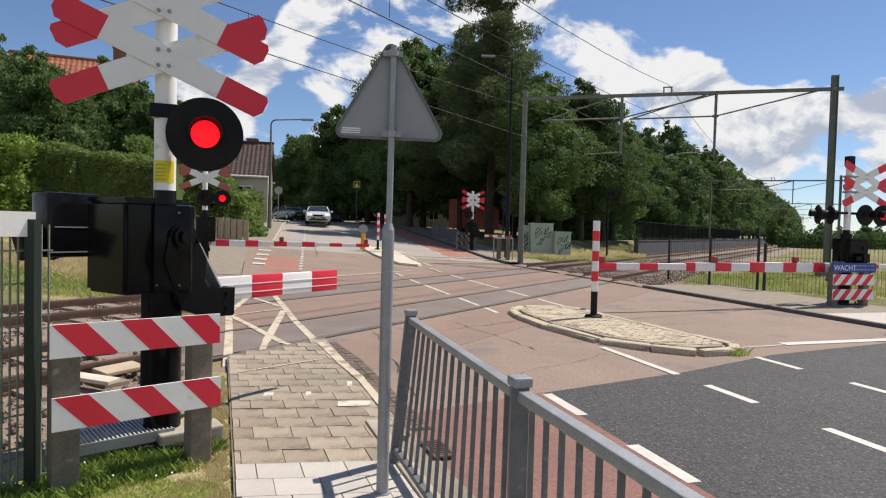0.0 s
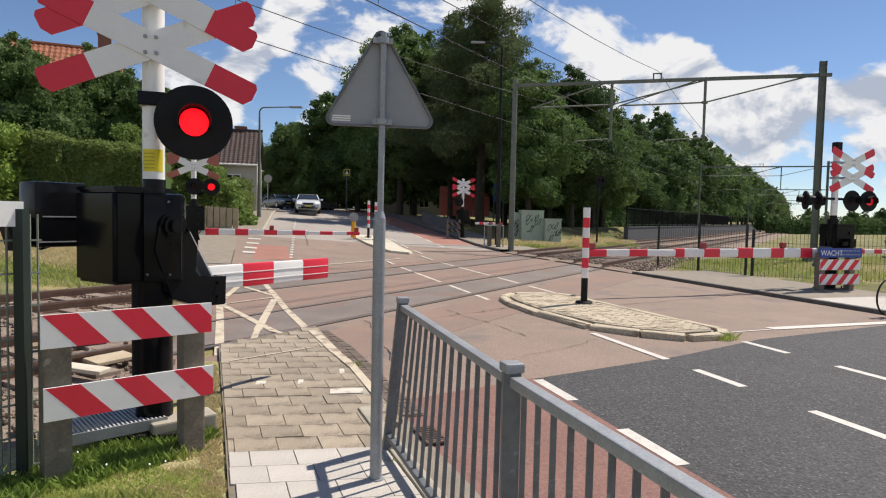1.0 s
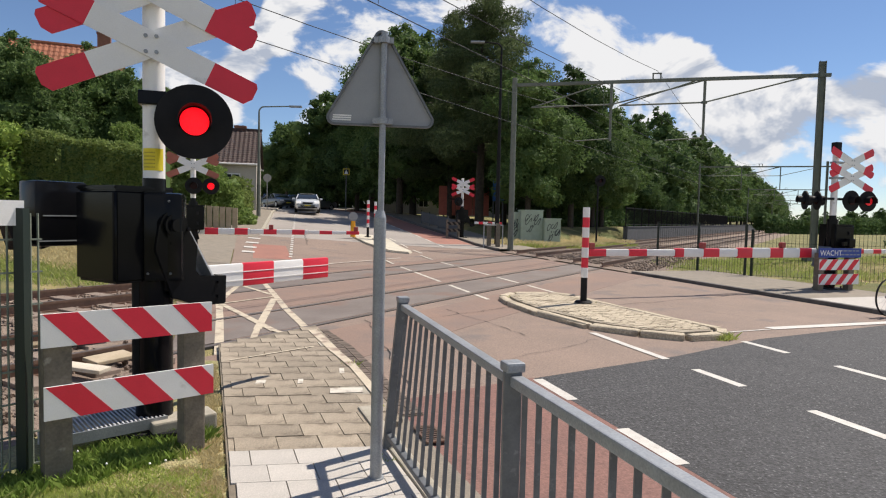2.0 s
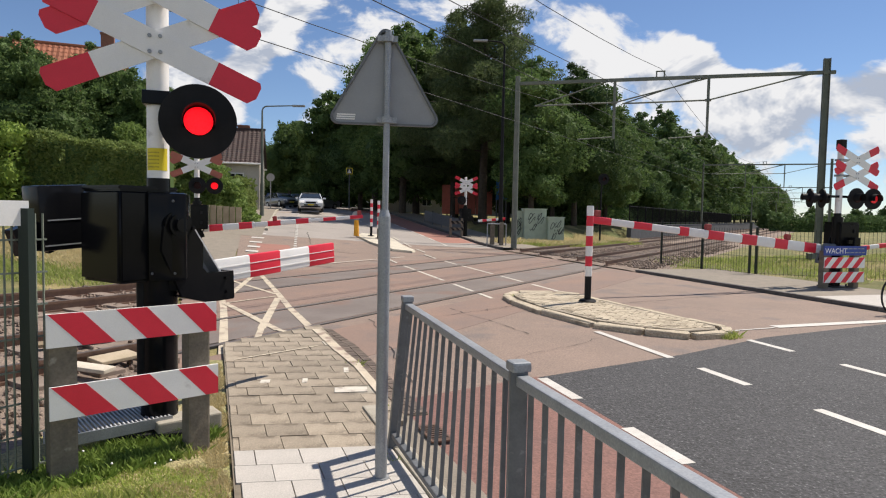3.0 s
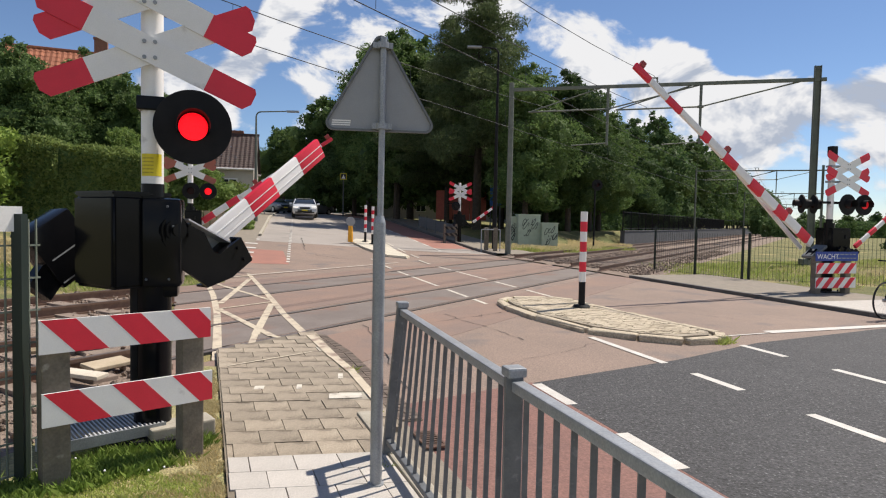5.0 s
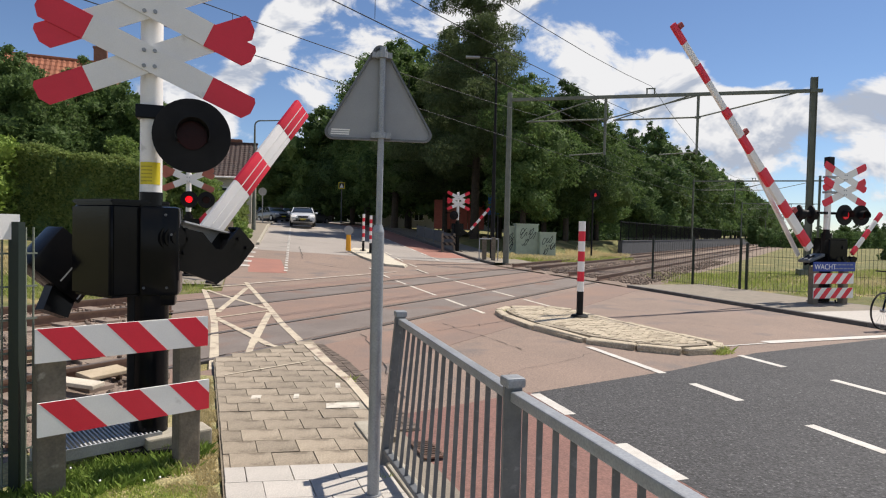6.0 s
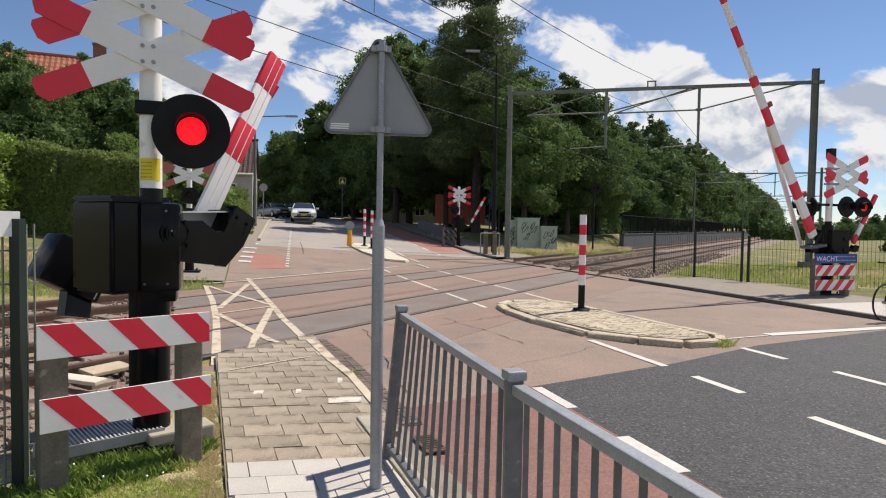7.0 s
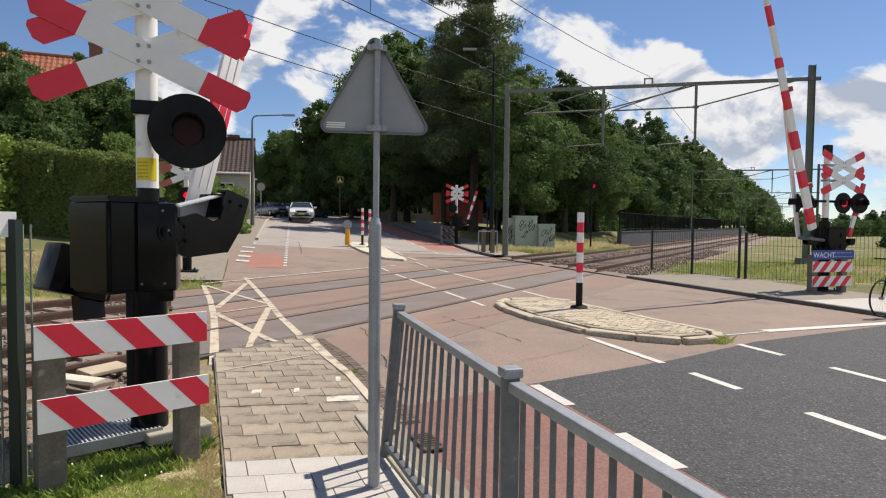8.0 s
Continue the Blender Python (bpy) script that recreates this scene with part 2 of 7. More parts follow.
M_BROWN_RED = material("faded_brown_red_film", (0.42, 0.13, 0.085), (0.34, 0.11, 0.075), 6, 0.6, bump=0.1)
M_YELLOW = material("yellow_sticker", (0.75, 0.62, 0.02), (0.68, 0.55, 0.02), 9, 0.5, bump=0.05, speck=0.03)
M_BLUE = material("blue_sign", (0.02, 0.06, 0.33), (0.02, 0.05, 0.28), 5, 0.4, bump=0.03, speck=0.03)
# paler copy of the galvanised steel, with the light on it put into the colour
M_LIT_GALV = material("bright_galvanised_steel", (0.55, 0.56, 0.57), (0.48, 0.49, 0.50), 9, 0.45, metal=0.2, bump=0.05)
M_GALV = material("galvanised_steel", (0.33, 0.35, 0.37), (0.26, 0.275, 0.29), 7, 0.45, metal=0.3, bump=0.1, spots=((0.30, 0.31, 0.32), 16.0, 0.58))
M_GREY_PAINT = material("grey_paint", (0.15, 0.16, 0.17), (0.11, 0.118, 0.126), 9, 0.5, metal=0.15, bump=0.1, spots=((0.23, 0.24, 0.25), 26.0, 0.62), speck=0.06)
M_SIGN_BACK = material("sign_back_grey", (0.30, 0.31, 0.32), (0.26, 0.27, 0.28), 4, 0.5, metal=0.2, bump=0.05, speck=0.03)
M_CONCRETE = material("old_concrete", (0.205, 0.175, 0.135), (0.135, 0.115, 0.09), 7, 0.95, bump=0.4, fine=60, spots=((0.36, 0.34, 0.28), 11.0, 0.62))
M_GREEN_STEEL = material("dark_green_coating", (0.012, 0.022, 0.018), (0.016, 0.026, 0.02), 5, 0.5, bump=0.05)
M_MAST = material("weathered_mast", (0.19, 0.205, 0.175), (0.14, 0.155, 0.13), 3, 0.65, metal=0.3, bump=0.1)
M_WIRE = material("copper_wire", (0.03, 0.033, 0.036), None, 5, 0.6, bump=0)
M_CABINET = material("pale_green_cabinet", (0.42, 0.50, 0.40), (0.36, 0.43, 0.34), 3, 0.6, bump=0.1, spots=((0.2, 0.24, 0.18), 5.0, 0.64), speck=0.03)
M_BARK = material("bark", (0.075, 0.06, 0.045), (0.045, 0.036, 0.028), 5, 0.95, bump=1.0, fine=22, bump_far=0.03)
M_LEAF = leaf_material("broad_leaf", (0.078, 0.140, 0.042), (0.145, 0.215, 0.068), 0.38)
M_LEAF_HEDGE = leaf_material("hedge_leaf", (0.19, 0.275, 0.075), (0.31, 0.38, 0.12), 0.5)
M_LEAF_IVY = leaf_material("ivy_leaf", (0.13, 0.21, 0.05), (0.26, 0.35, 0.10), 0.4)
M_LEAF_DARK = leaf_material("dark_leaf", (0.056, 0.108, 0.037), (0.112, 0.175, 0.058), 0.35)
M_LEAF_BRIGHT = leaf_material("bright_leaf", (0.16, 0.26, 0.045), (0.26, 0.35, 0.075))
M_NEEDLE = leaf_material("needles", (0.085, 0.125, 0.05), (0.15, 0.195, 0.08), 0.4)
M_BLADE = leaf_material("grass_blade", (0.31, 0.41, 0.085), (0.50, 0.51, 0.19), 0.5)
M_STRAW = leaf_material("dry_grass", (0.70, 0.60, 0.35), (0.56, 0.48, 0.26), 0.5)
M_TILE_ROOF = material("orange_roof_tiles", (0.42, 0.15, 0.075), (0.33, 0.12, 0.065), 4, 0.8, bump=0.3, island=0.15)
M_BROWN_ROOF = material("brown_roof_tiles", (0.075, 0.046, 0.04), (0.055, 0.036, 0.033), 4, 0.8, bump=0.3, island=0.2)
M_RENDER_WALL = material("pale_wall", (0.52, 0.49, 0.43), (0.46, 0.43, 0.38), 2, 0.9, bump=0.2)
M_BRICK_WALL = material("brick_wall", (0.27, 0.13, 0.085), (0.21, 0.10, 0.07), 6, 0.9, bump=0.4)
M_GLASS = glass_material("glass")
M_SILVER = material("silver_car_paint", (0.70, 0.72, 0.74), (0.68, 0.70, 0.72), 2, 0.3, metal=0.2, bump=0, coat=0.6, speck=0.03)
M_NAVY = material("dark_car_paint", (0.02, 0.03, 0.055), (0.022, 0.032, 0.06), 2, 0.3, metal=0.3, bump=0, coat=0.6, speck=0.03)
M_GREYCAR = material("grey_car_paint", (0.16, 0.17, 0.18), (0.15, 0.16, 0.17), 2, 0.3, metal=0.4, bump=0, coat=0.6, speck=0.03)
M_TYRE = material("tyre_rubber", (0.015, 0.015, 0.015), None, 10, 0.85)
M_ALU = material("alloy", (0.45, 0.46, 0.47), None, 6, 0.35, metal=0.8, bump=0.05)
M_LENS = material("clear_lens", (0.75, 0.76, 0.78), None, 6, 0.15, bump=0)
M_AMBER = material("yellow_plastic", (0.80, 0.36, 0.01), (0.72, 0.32, 0.01), 4, 0.45, bump=0.05, speck=0.03)
M_GLOW = material("lit_red_lens", (1.0, 0.004, 0.012), (0.5, 0.0, 0.004), 70, 0.4, bump=0, glow=1.15, speck=0.03)
M_GLOW_DIM = material("dimly_lit_red_lens", (0.8, 0.02, 0.03), (0.4, 0.006, 0.012), 40, 0.4, bump=0, glow=0.28, speck=0.03)
M_PALE_ISLAND = material("pale_island_concrete", (0.58, 0.53, 0.43), (0.48, 0.44, 0.35), 3, 0.9, bump=0.4, spots=((0.33, 0.29, 0.22), 4.0, 0.63))
# lighter than the dark green coating: sunlight on the wires is in the colour
M_FENCE_WIRE = material("weathered_fence_wire", (0.21, 0.235, 0.19), (0.15, 0.175, 0.135), 8, 0.6, bump=0.05)
M_LENS_DARK = material("unlit_red_lens", (0.022, 0.004, 0.004), (0.03, 0.005, 0.005), 60, 0.25, bump=0.2, fine=160)
M_HEADLIGHT = material("lit_headlight", (1.0, 0.98, 0.92), None, 6, 0.3, bump=0, glow=0.5)
M_INK = material("dark_paint_lines", (0.03, 0.035, 0.04), None, 6, 0.7, bump=0)
M_WALL_DARK = material("dark_retaining_wall", (0.085, 0.09, 0.10), (0.06, 0.065, 0.07), 2, 0.9, bump=0.5)
M_ORANGE = material("orange_red_panel", (0.55, 0.15, 0.10), (0.45, 0.12, 0.085), 3, 0.7, bump=0.1)
M_PLAY_BLUE = material("blue_play_paint", (0.03, 0.16, 0.5), None, 3, 0.5, bump=0.05)
M_WOOD = material("weathered_wood", (0.26, 0.20, 0.12), (0.19, 0.14, 0.09), 4, 0.85, bump=0.4)
M_PALEWOOD = material("bleached_boards", (0.66, 0.60, 0.49), (0.55, 0.49, 0.39), 4, 0.85, bump=0.4)
M_BOARDWOOD = material("pale_boards", (0.46, 0.38, 0.27), (0.38, 0.31, 0.21), 4, 0.85, bump=0.4)

for m_ in (M_BLACK, M_BLACK_MATT, M_LENS_DARK):
    dim_gloss(m_, 0.14)


# ---- mesh helpers ----
def box(bm, centre, size, turn=None, bevel=0.0):
    m = Matrix.Translation(centre) @ (turn.to_4x4() if turn else Matrix()) @ Matrix.Diagonal((*size, 1))
    made = bmesh.ops.create_cube(bm, size=1.0, matrix=m)
    if bevel:
        edges = list({e for v in made["verts"] for e in v.link_edges})
        bmesh.ops.bevel(bm, geom=edges, offset=bevel, segments=2, affect="EDGES", profile=0.6)


def rod(bm, a, b, r0, r1=None, seg=12):
    a, b = Vector(a), Vector(b)
    d = b - a
    m = Matrix.Translation((a + b) / 2) @ d.to_track_quat("Z", "Y").to_matrix().to_4x4()
    bmesh.ops.create_cone(bm, cap_ends=True, segments=seg, radius1=r0, radius2=r0 if r1 is None else r1, depth=d.length, matrix=m)


def bar(bm, a, b, w, h, bevel=0.0):
    """A square bar from a to b, w wide and h high."""
    a, b = Vector(a), Vector(b)
    d = b - a
    box(bm, (a + b) / 2, (d.length, w, h), d.to_track_quat("X", "Z").to_matrix(), bevel)


def slab(bm, outline, z0, z1):
    """A prism over a flat outline of (x, y)."""
    low = [bm.verts.new((x, y, z0)) for x, y in outline]
    high = [bm.verts.new((x, y, z1)) for x, y in outline]
    n = len(outline)
    bm.faces.new(high)
    bm.faces.new(low[::-1])
    for i in range(n):
        bm.faces.new((low[i], low[(i + 1) % n], high[(i + 1) % n], high[i]))


def plate(bm, outline, m, thick):
    """A plate over an outline of (x, z) in the plane of m, thick towards its +y."""
    front = [bm.verts.new(m @ Vector((x, 0, z))) for x, z in outline]
    back = [bm.verts.new(m @ Vector((x, thick, z))) for x, z in outline]
    n = len(outline)
    bm.faces.new(front)
    bm.faces.new(back[::-1])
    for i in range(n):
        bm.faces.new((front[i], back[i], back[(i + 1) % n], front[(i + 1) % n]))


def part(name, bm, mat, parent=None, label="", smooth=False):
    bmesh.ops.recalc_face_normals(bm, faces=bm.faces)
    me = bpy.data.meshes.new(name)
    bm.to_mesh(me)
    bm.free()
    me.materials.append(mat)
    if smooth:
        for p in me.polygons:
            p.use_smooth = True
        me.set_sharp_from_angle(angle=radians(38))
    ob = new(name, me)
    ob.parent = parent
    if label:
        ob["label"] = label
    return ob


def raw(name, verts, faces, mat, parent=None, smooth=False):
    me = bpy.data.meshes.new(name)
    me.from_pydata([tuple(v) for v in verts], [], faces)
    me.materials.append(mat)
    if smooth:
        for p in me.polygons:
            p.use_smooth = True
    ob = new(name, me)
    ob.parent = parent
    return ob


def thing(name, m, label, category, group=""):
    ob = new(name)
    ob.empty_display_size = 0.2
    ob.matrix_basis = m
    return tagged(ob, label, category, group)


def at(x, y, yaw=0.0, up=0.0):
    return pose(x, y, ground_z(x, y) + up, 0, 0, yaw)


def structure(ob, label, category=""):
    return tagged(ob, label, category or ob.name.split("_")[0], "", "structure")


# ---- the large structure ----
def patch(name, us, vs, up, mat, keep=None):
    """A sheet over the road's plan that follows the ground."""
    verts, faces = [], []
    for v in vs:
        for u in us:
            verts.append(uv(u, v, up))
    n = len(us)
    for j in range(len(vs) - 1):
        for i in range(n - 1):
            faces.append((j * n + i, j * n + i + 1, (j + 1) * n + i + 1, (j + 1) * n + i))
    return raw(name, verts, faces, mat)


def steps(a, b, n):
    return [a + (b - a) * i / n for i in range(n + 1)]


def build_ground():
    ss = steps(-420, -20, 10) + steps(-12, 60, 72) + steps(70, 150, 8) + [200, 300, 500, 900]
    ks = [-900, -400, -200, -100] + steps(-60, 120, 60) + [150, 200, 300, 500, 900, 1500]
    verts, faces = [], []
    for s in ss:
        for k in ks:
            p = sk(s, k)
            verts.append((p.x, p.y, p.z - 0.02))
    n = len(ks)
    for j in range(len(ss) - 1):
        for i in range(n - 1):
            faces.append((j * n + i, j * n + i + 1, (j + 1) * n + i + 1, (j + 1) * n + i))
    structure(raw("ground", verts, faces, M_GRASS, None, True), "grassy ground with dry yellow patches", "ground")


def strip(bm, a, b, w, z=0.0):
    """A flat painted strip from a to b, (x, y) points."""
    a, b = Vector(a), Vector(b)
    d = (b - a).normalized() * 1.0
    q = Vector((-d.y, d.x)) * w / 2
    n = max(1, int((b - a).length / 1.0))
    prev = None
    for i in range(n + 1):
        c = a + (b - a) * i / n
        row = [bm.verts.new((p.x, p.y, ground_z(p.x, p.y) + z)) for p in (c - q, c + q)]
        if prev:
            bm.faces.new((prev[0], prev[1], row[1], row[0]))
        prev = row


def marking(name, a, b, w, mat=None, up=None, label="white painted road line"):
    if up is None:
        up = 0.0128 if max(TN[0] * q[0] + TN[1] * q[1] for q in (a, b)) < 12.0 else 0.022
    bm = bmesh.new()
    strip(bm, a, b, w, up)
    return structure(part(name, bm, mat or M_PAINT), label, "road marking")


def P2(u, v):
    p = uv(u, v)
    return (p.x, p.y)


def reach(s):
    """Where the crossing surface ends beside the footway."""
    return -0.95 - max(0.0, s - 7.5) * 0.14


def build_road():
    structure(patch("road_approach", steps(1.0, 11.5, 11), steps(-14, 8.6, 22), 0.004, M_ASPHALT), "worn reddish-grey asphalt road before the tracks", "road")
    structure(patch("road", steps(-0.6, 11.5, 12), steps(8.6, 100, 92), 0.004, M_ASPHALT), "worn reddish-grey asphalt road across the tracks", "road")
    structure(patch("road_beyond", steps(-0.55, 11.45, 6), steps(29, 100, 71), 0.008, M_ROAD_FAR), "pale grey asphalt road beyond the tracks", "road")
    # the road's pavement-side widening and side street beyond the tracks
    structure(patch("side_street", steps(-6.0, -0.6, 4), steps(23.5, 31, 8), 0.006, M_PAVING_FAR), "pale worn side street joining the road", "road")
    bm = bmesh.new()
    slab(bm, [P2(2.85, -14), P2(11.45, -14), P2(11.45, 8.05), P2(7.07, 7.24), P2(5.12, 6.53), P2(2.85, 5.92)], 0.0, 0.010)
    structure(part("new_asphalt", bm, M_TARMAC), "fresh dark asphalt surface of the approach", "road")
    bm = bmesh.new()
    slab(bm, [P2(1.06, -14), P2(2.85, -14), P2(2.85, 5.95), P2(1.06, 5.4)], 0.0, 0.009)
    structure(part("bike_lane", bm, M_BIKE), "dark red asphalt cycle lane beside the railing", "cycle lane")
    structure(patch("bike_lane_far", steps(0.05, 1.3, 3), steps(21.6, 25.6, 5), 0.010, M_BIKE_FAR), "faded red cycle lane beyond the tracks", "cycle lane")
    structure(patch("bike_lane_return", steps(9.2, 11.4, 3), steps(31, 75, 44), 0.010, M_BIKE_FAR), "faded red cycle lane along the far kerb", "cycle lane")
    bm = bmesh.new()
    slab(bm, [P2(reach(s) + 0.02, (s + 0.6625 * (reach(s) + 0.02)) / 0.7485) for s in (6.0, 7.5, 13.0)] + [P2(-0.6, (s - 0.6625 * 0.6) / 0.7485) for s in (13.0, 6.0)], 0.0, 0.0055)
    structure(part("crossing_edge", bm, M_RUST_ROAD), "stained asphalt edge of the crossing", "road")
    # stained strips along the rails
    for a, b, mat, label in ((4.6, 6.05, M_RUST_ROAD, "rust-stained asphalt before the rails"), (6.62, 7.88, M_PANEL, "grey crossing surface between the rails"),
                             (8.2, 10.2, M_RUST_ROAD, "rust-stained asphalt between the tracks"), (10.52, 11.78, M_PANEL, "grey crossing surface between the rails"),
                             (12.1, 13.0, M_RUST_ROAD, "rust-stained asphalt behind the rails")):
        bm = bmesh.new()
        # ends follow the road's edges
        def edge(u, s):
            return P2(u, (s + 0.6625 * u) / 0.7485)
        u0, u1 = reach(a), reach(b)
        slab(bm, [edge(u0, a), edge(11.5, a), edge(11.5, b), edge(u1, b)], 0.0, 0.008)
        structure(part("crossing_strip", bm, mat), label, "road")


def build_markings():
    # lane lines either side of the islands
    for v0, v1 in ((-0.8, -0.1), (0.68, 1.4), (2.14, 2.87), (3.6, 4.33), (5.15, 5.88), (6.4, 8.14)):
        marking("lane_dash", P2(4.85, v0), P2(4.85, v1), 0.11)
    for v0, v1 in ((11.85, 12.64), (13.02, 14.49), (15.28, 17.94), (18.37, 19.78), (20.82, 22.2), (23.0, 24.4)):
        marking("lane_dash", P2(4.64, v0), P2(4.64, v1), 0.09, M_CREAM_LIGHT)
    for v0, v1 in ((-0.8, -0.1), (0.65, 1.4), (2.1, 2.8), (3.5, 4.25), (4.95, 5.66), (6.37, 7.14)):
        marking("lane_dash", P2(6.69, v0), P2(6.69, v1), 0.11)
    for v0, v1 in ((12.51, 14.18), (14.77, 16.22), (16.85, 19.68), (20.21, 21.75), (22.82, 24.5)):
        marking("lane_dash", P2(6.6, v0), P2(6.6, v1), 0.09, M_CREAM_LIGHT)
    for v0, v1 in ((-1.0, -0.25), (0.5, 1.25), (2.0, 2.8), (3.56, 4.31), (5.12, 5.87)):
        marking("bike_lane_dash", P2(2.87, v0), P2(2.87, v1), 0.115)
    marking("stop_line", P2(7.95, 7.95), P2(10.9, 8.05), 0.2)
    marking("stop_line", P2(6.9, 7.78), P2(7.9, 7.88), 0.045)
    # small blocks along the far cycle lane
    for i in range(34):
        y = 21.6 + i * 0.74
        marking("block_dash", (-5.25 - (y - 21.6) * 0.229, y), (-5.25 - (y - 21.25) * 0.229, y + 0.35), 0.12)
    for i in range(14):
        v = 29.5 + i * 2.2
        marking("bike_lane_dash", P2(9.1, v), P2(9.1, v + 1.2), 0.12)
    for v0, v1 in ((25.5, 27), (28, 29.5), (30.5, 32), (34, 36), (38, 40), (42, 44)):
        marking("lane_dash", P2(6.9, v0), P2(6.9, v1), 0.09, M_CREAM_LIGHT)
    # crossed lines of the footway over the tracks
    left = [(-6.0, 16.05), (-4.83, 13.3), (-3.91, 10.94), (-3.49, 9.78), (-2.6, 7.26)]
    right = [(-5.49, 17.94), (-4.73, 16.09), (-3.44, 12.79), (-2.74, 10.92), (-1.79, 8.64)]
    n = 0
    for side in (left, right):
        for a, b in zip(side, side[1:]):
            marking("footway_line", a, b, 0.115, M_CREAM, 0.0095 + n * 0.0007, "worn cream painted footway line")
            n += 1
    for a, b, w in (((-5.12, 16.8), (-4.23, 12.01), 0.12), ((-5.86, 15.92), (-3.47, 12.7), 0.09), ((-4.0, 11.28), (-2.37, 8.81), 0.11), ((-3.26, 12.12), (-2.63, 8.88), 0.12), ((-2.63, 8.88), (-2.46, 8.1), 0.09), ((-2.37, 8.81), (-1.7, 8.2), 0.08),
                    ((-4.0, 11.28), (-3.34, 12.36), 0.07), ((-6.14, 16.3), (-5.28, 17.45), 0.09)):
        marking("footway_line", a, b, w, M_CREAM, 0.0095 + n * 0.0007, "worn cream painted footway line")
        n += 1
    marking("stop_line", tuple(sk(13.72, 12.2).xy), tuple(sk(13.72, 19.4).xy), 0.07, M_CREAM_LIGHT, 0.03, "thin worn line before the far rails")
    for a, b, w in (((-0.55, 5.55), (-0.94, 6.64), 0.085), ((-0.94, 6.64), (-1.23, 7.29), 0.10), ((-1.23, 7.29), (-1.79, 8.64), 0.12), ((-2.30, 6.75), (-1.55, 7.55), 0.03)):
        marking("footway_edge_line", a, b, w, M_CREAM, 0.072, "worn cream painted footway edge line")
    # short bars at the mouth of the side street
    for i in range(7):
        y = 22.0 * 33.0 / (33.0 - 11.0 * i / 6)
        x = (-0.321 + 0.019 * i / 6) * y
        marking("block_bar", (x, y), (x + 0.019 * y, y + 0.1), 0.42)


def kerb_row(name, u, v0, v1, w, h, mat, step=1.0, label="concrete kerb stones"):
    root = structure(part(name, bar_mesh(u, v0, v1, w * 0.8, h - 0.012), M_JOINT), label, "kerb")
    me = None
    n = int((v1 - v0) / step)
    for i in range(n):
        p = uv(u, v0 + (i + 0.5) * step)
        bm = bmesh.new()
        if me is None:
            box(bm, (0, 0, h / 2), (w, step - 0.012, h), None, 0.014)
            ob = part("kerb_stone", bm, mat, root)
            me = ob.data
        else:
            bm.free()
            ob = new("kerb_stone", me)
            ob.parent = root
        slope = math.degrees(math.asin(max(-0.2, min(0.2, (uv(u, v0 + (i + 1) * step).z - uv(u, v0 + i * step).z) / step))))
        ob.matrix_basis = Matrix.Translation(p) @ pose(0, 0, 0, 0, 0, ROAD_YAW) @ pose(0, 0, 0, slope)
    return root


def bar_mesh(u, v0, v1, w, h):
    bm = bmesh.new()
    vs = steps(v0, v1, max(1, int((v1 - v0) / 2)))
    prev = None
    for v in vs:
        row = [bm.verts.new(uv(u + du, v, dz)) for du, dz in ((-w / 2, -0.1), (-w / 2, h), (w / 2, h), (w / 2, -0.1))]
        if prev:
            for i in range(3):
                bm.faces.new((prev[i], prev[i + 1], row[i + 1], row[i]))
        prev = row
    return bm


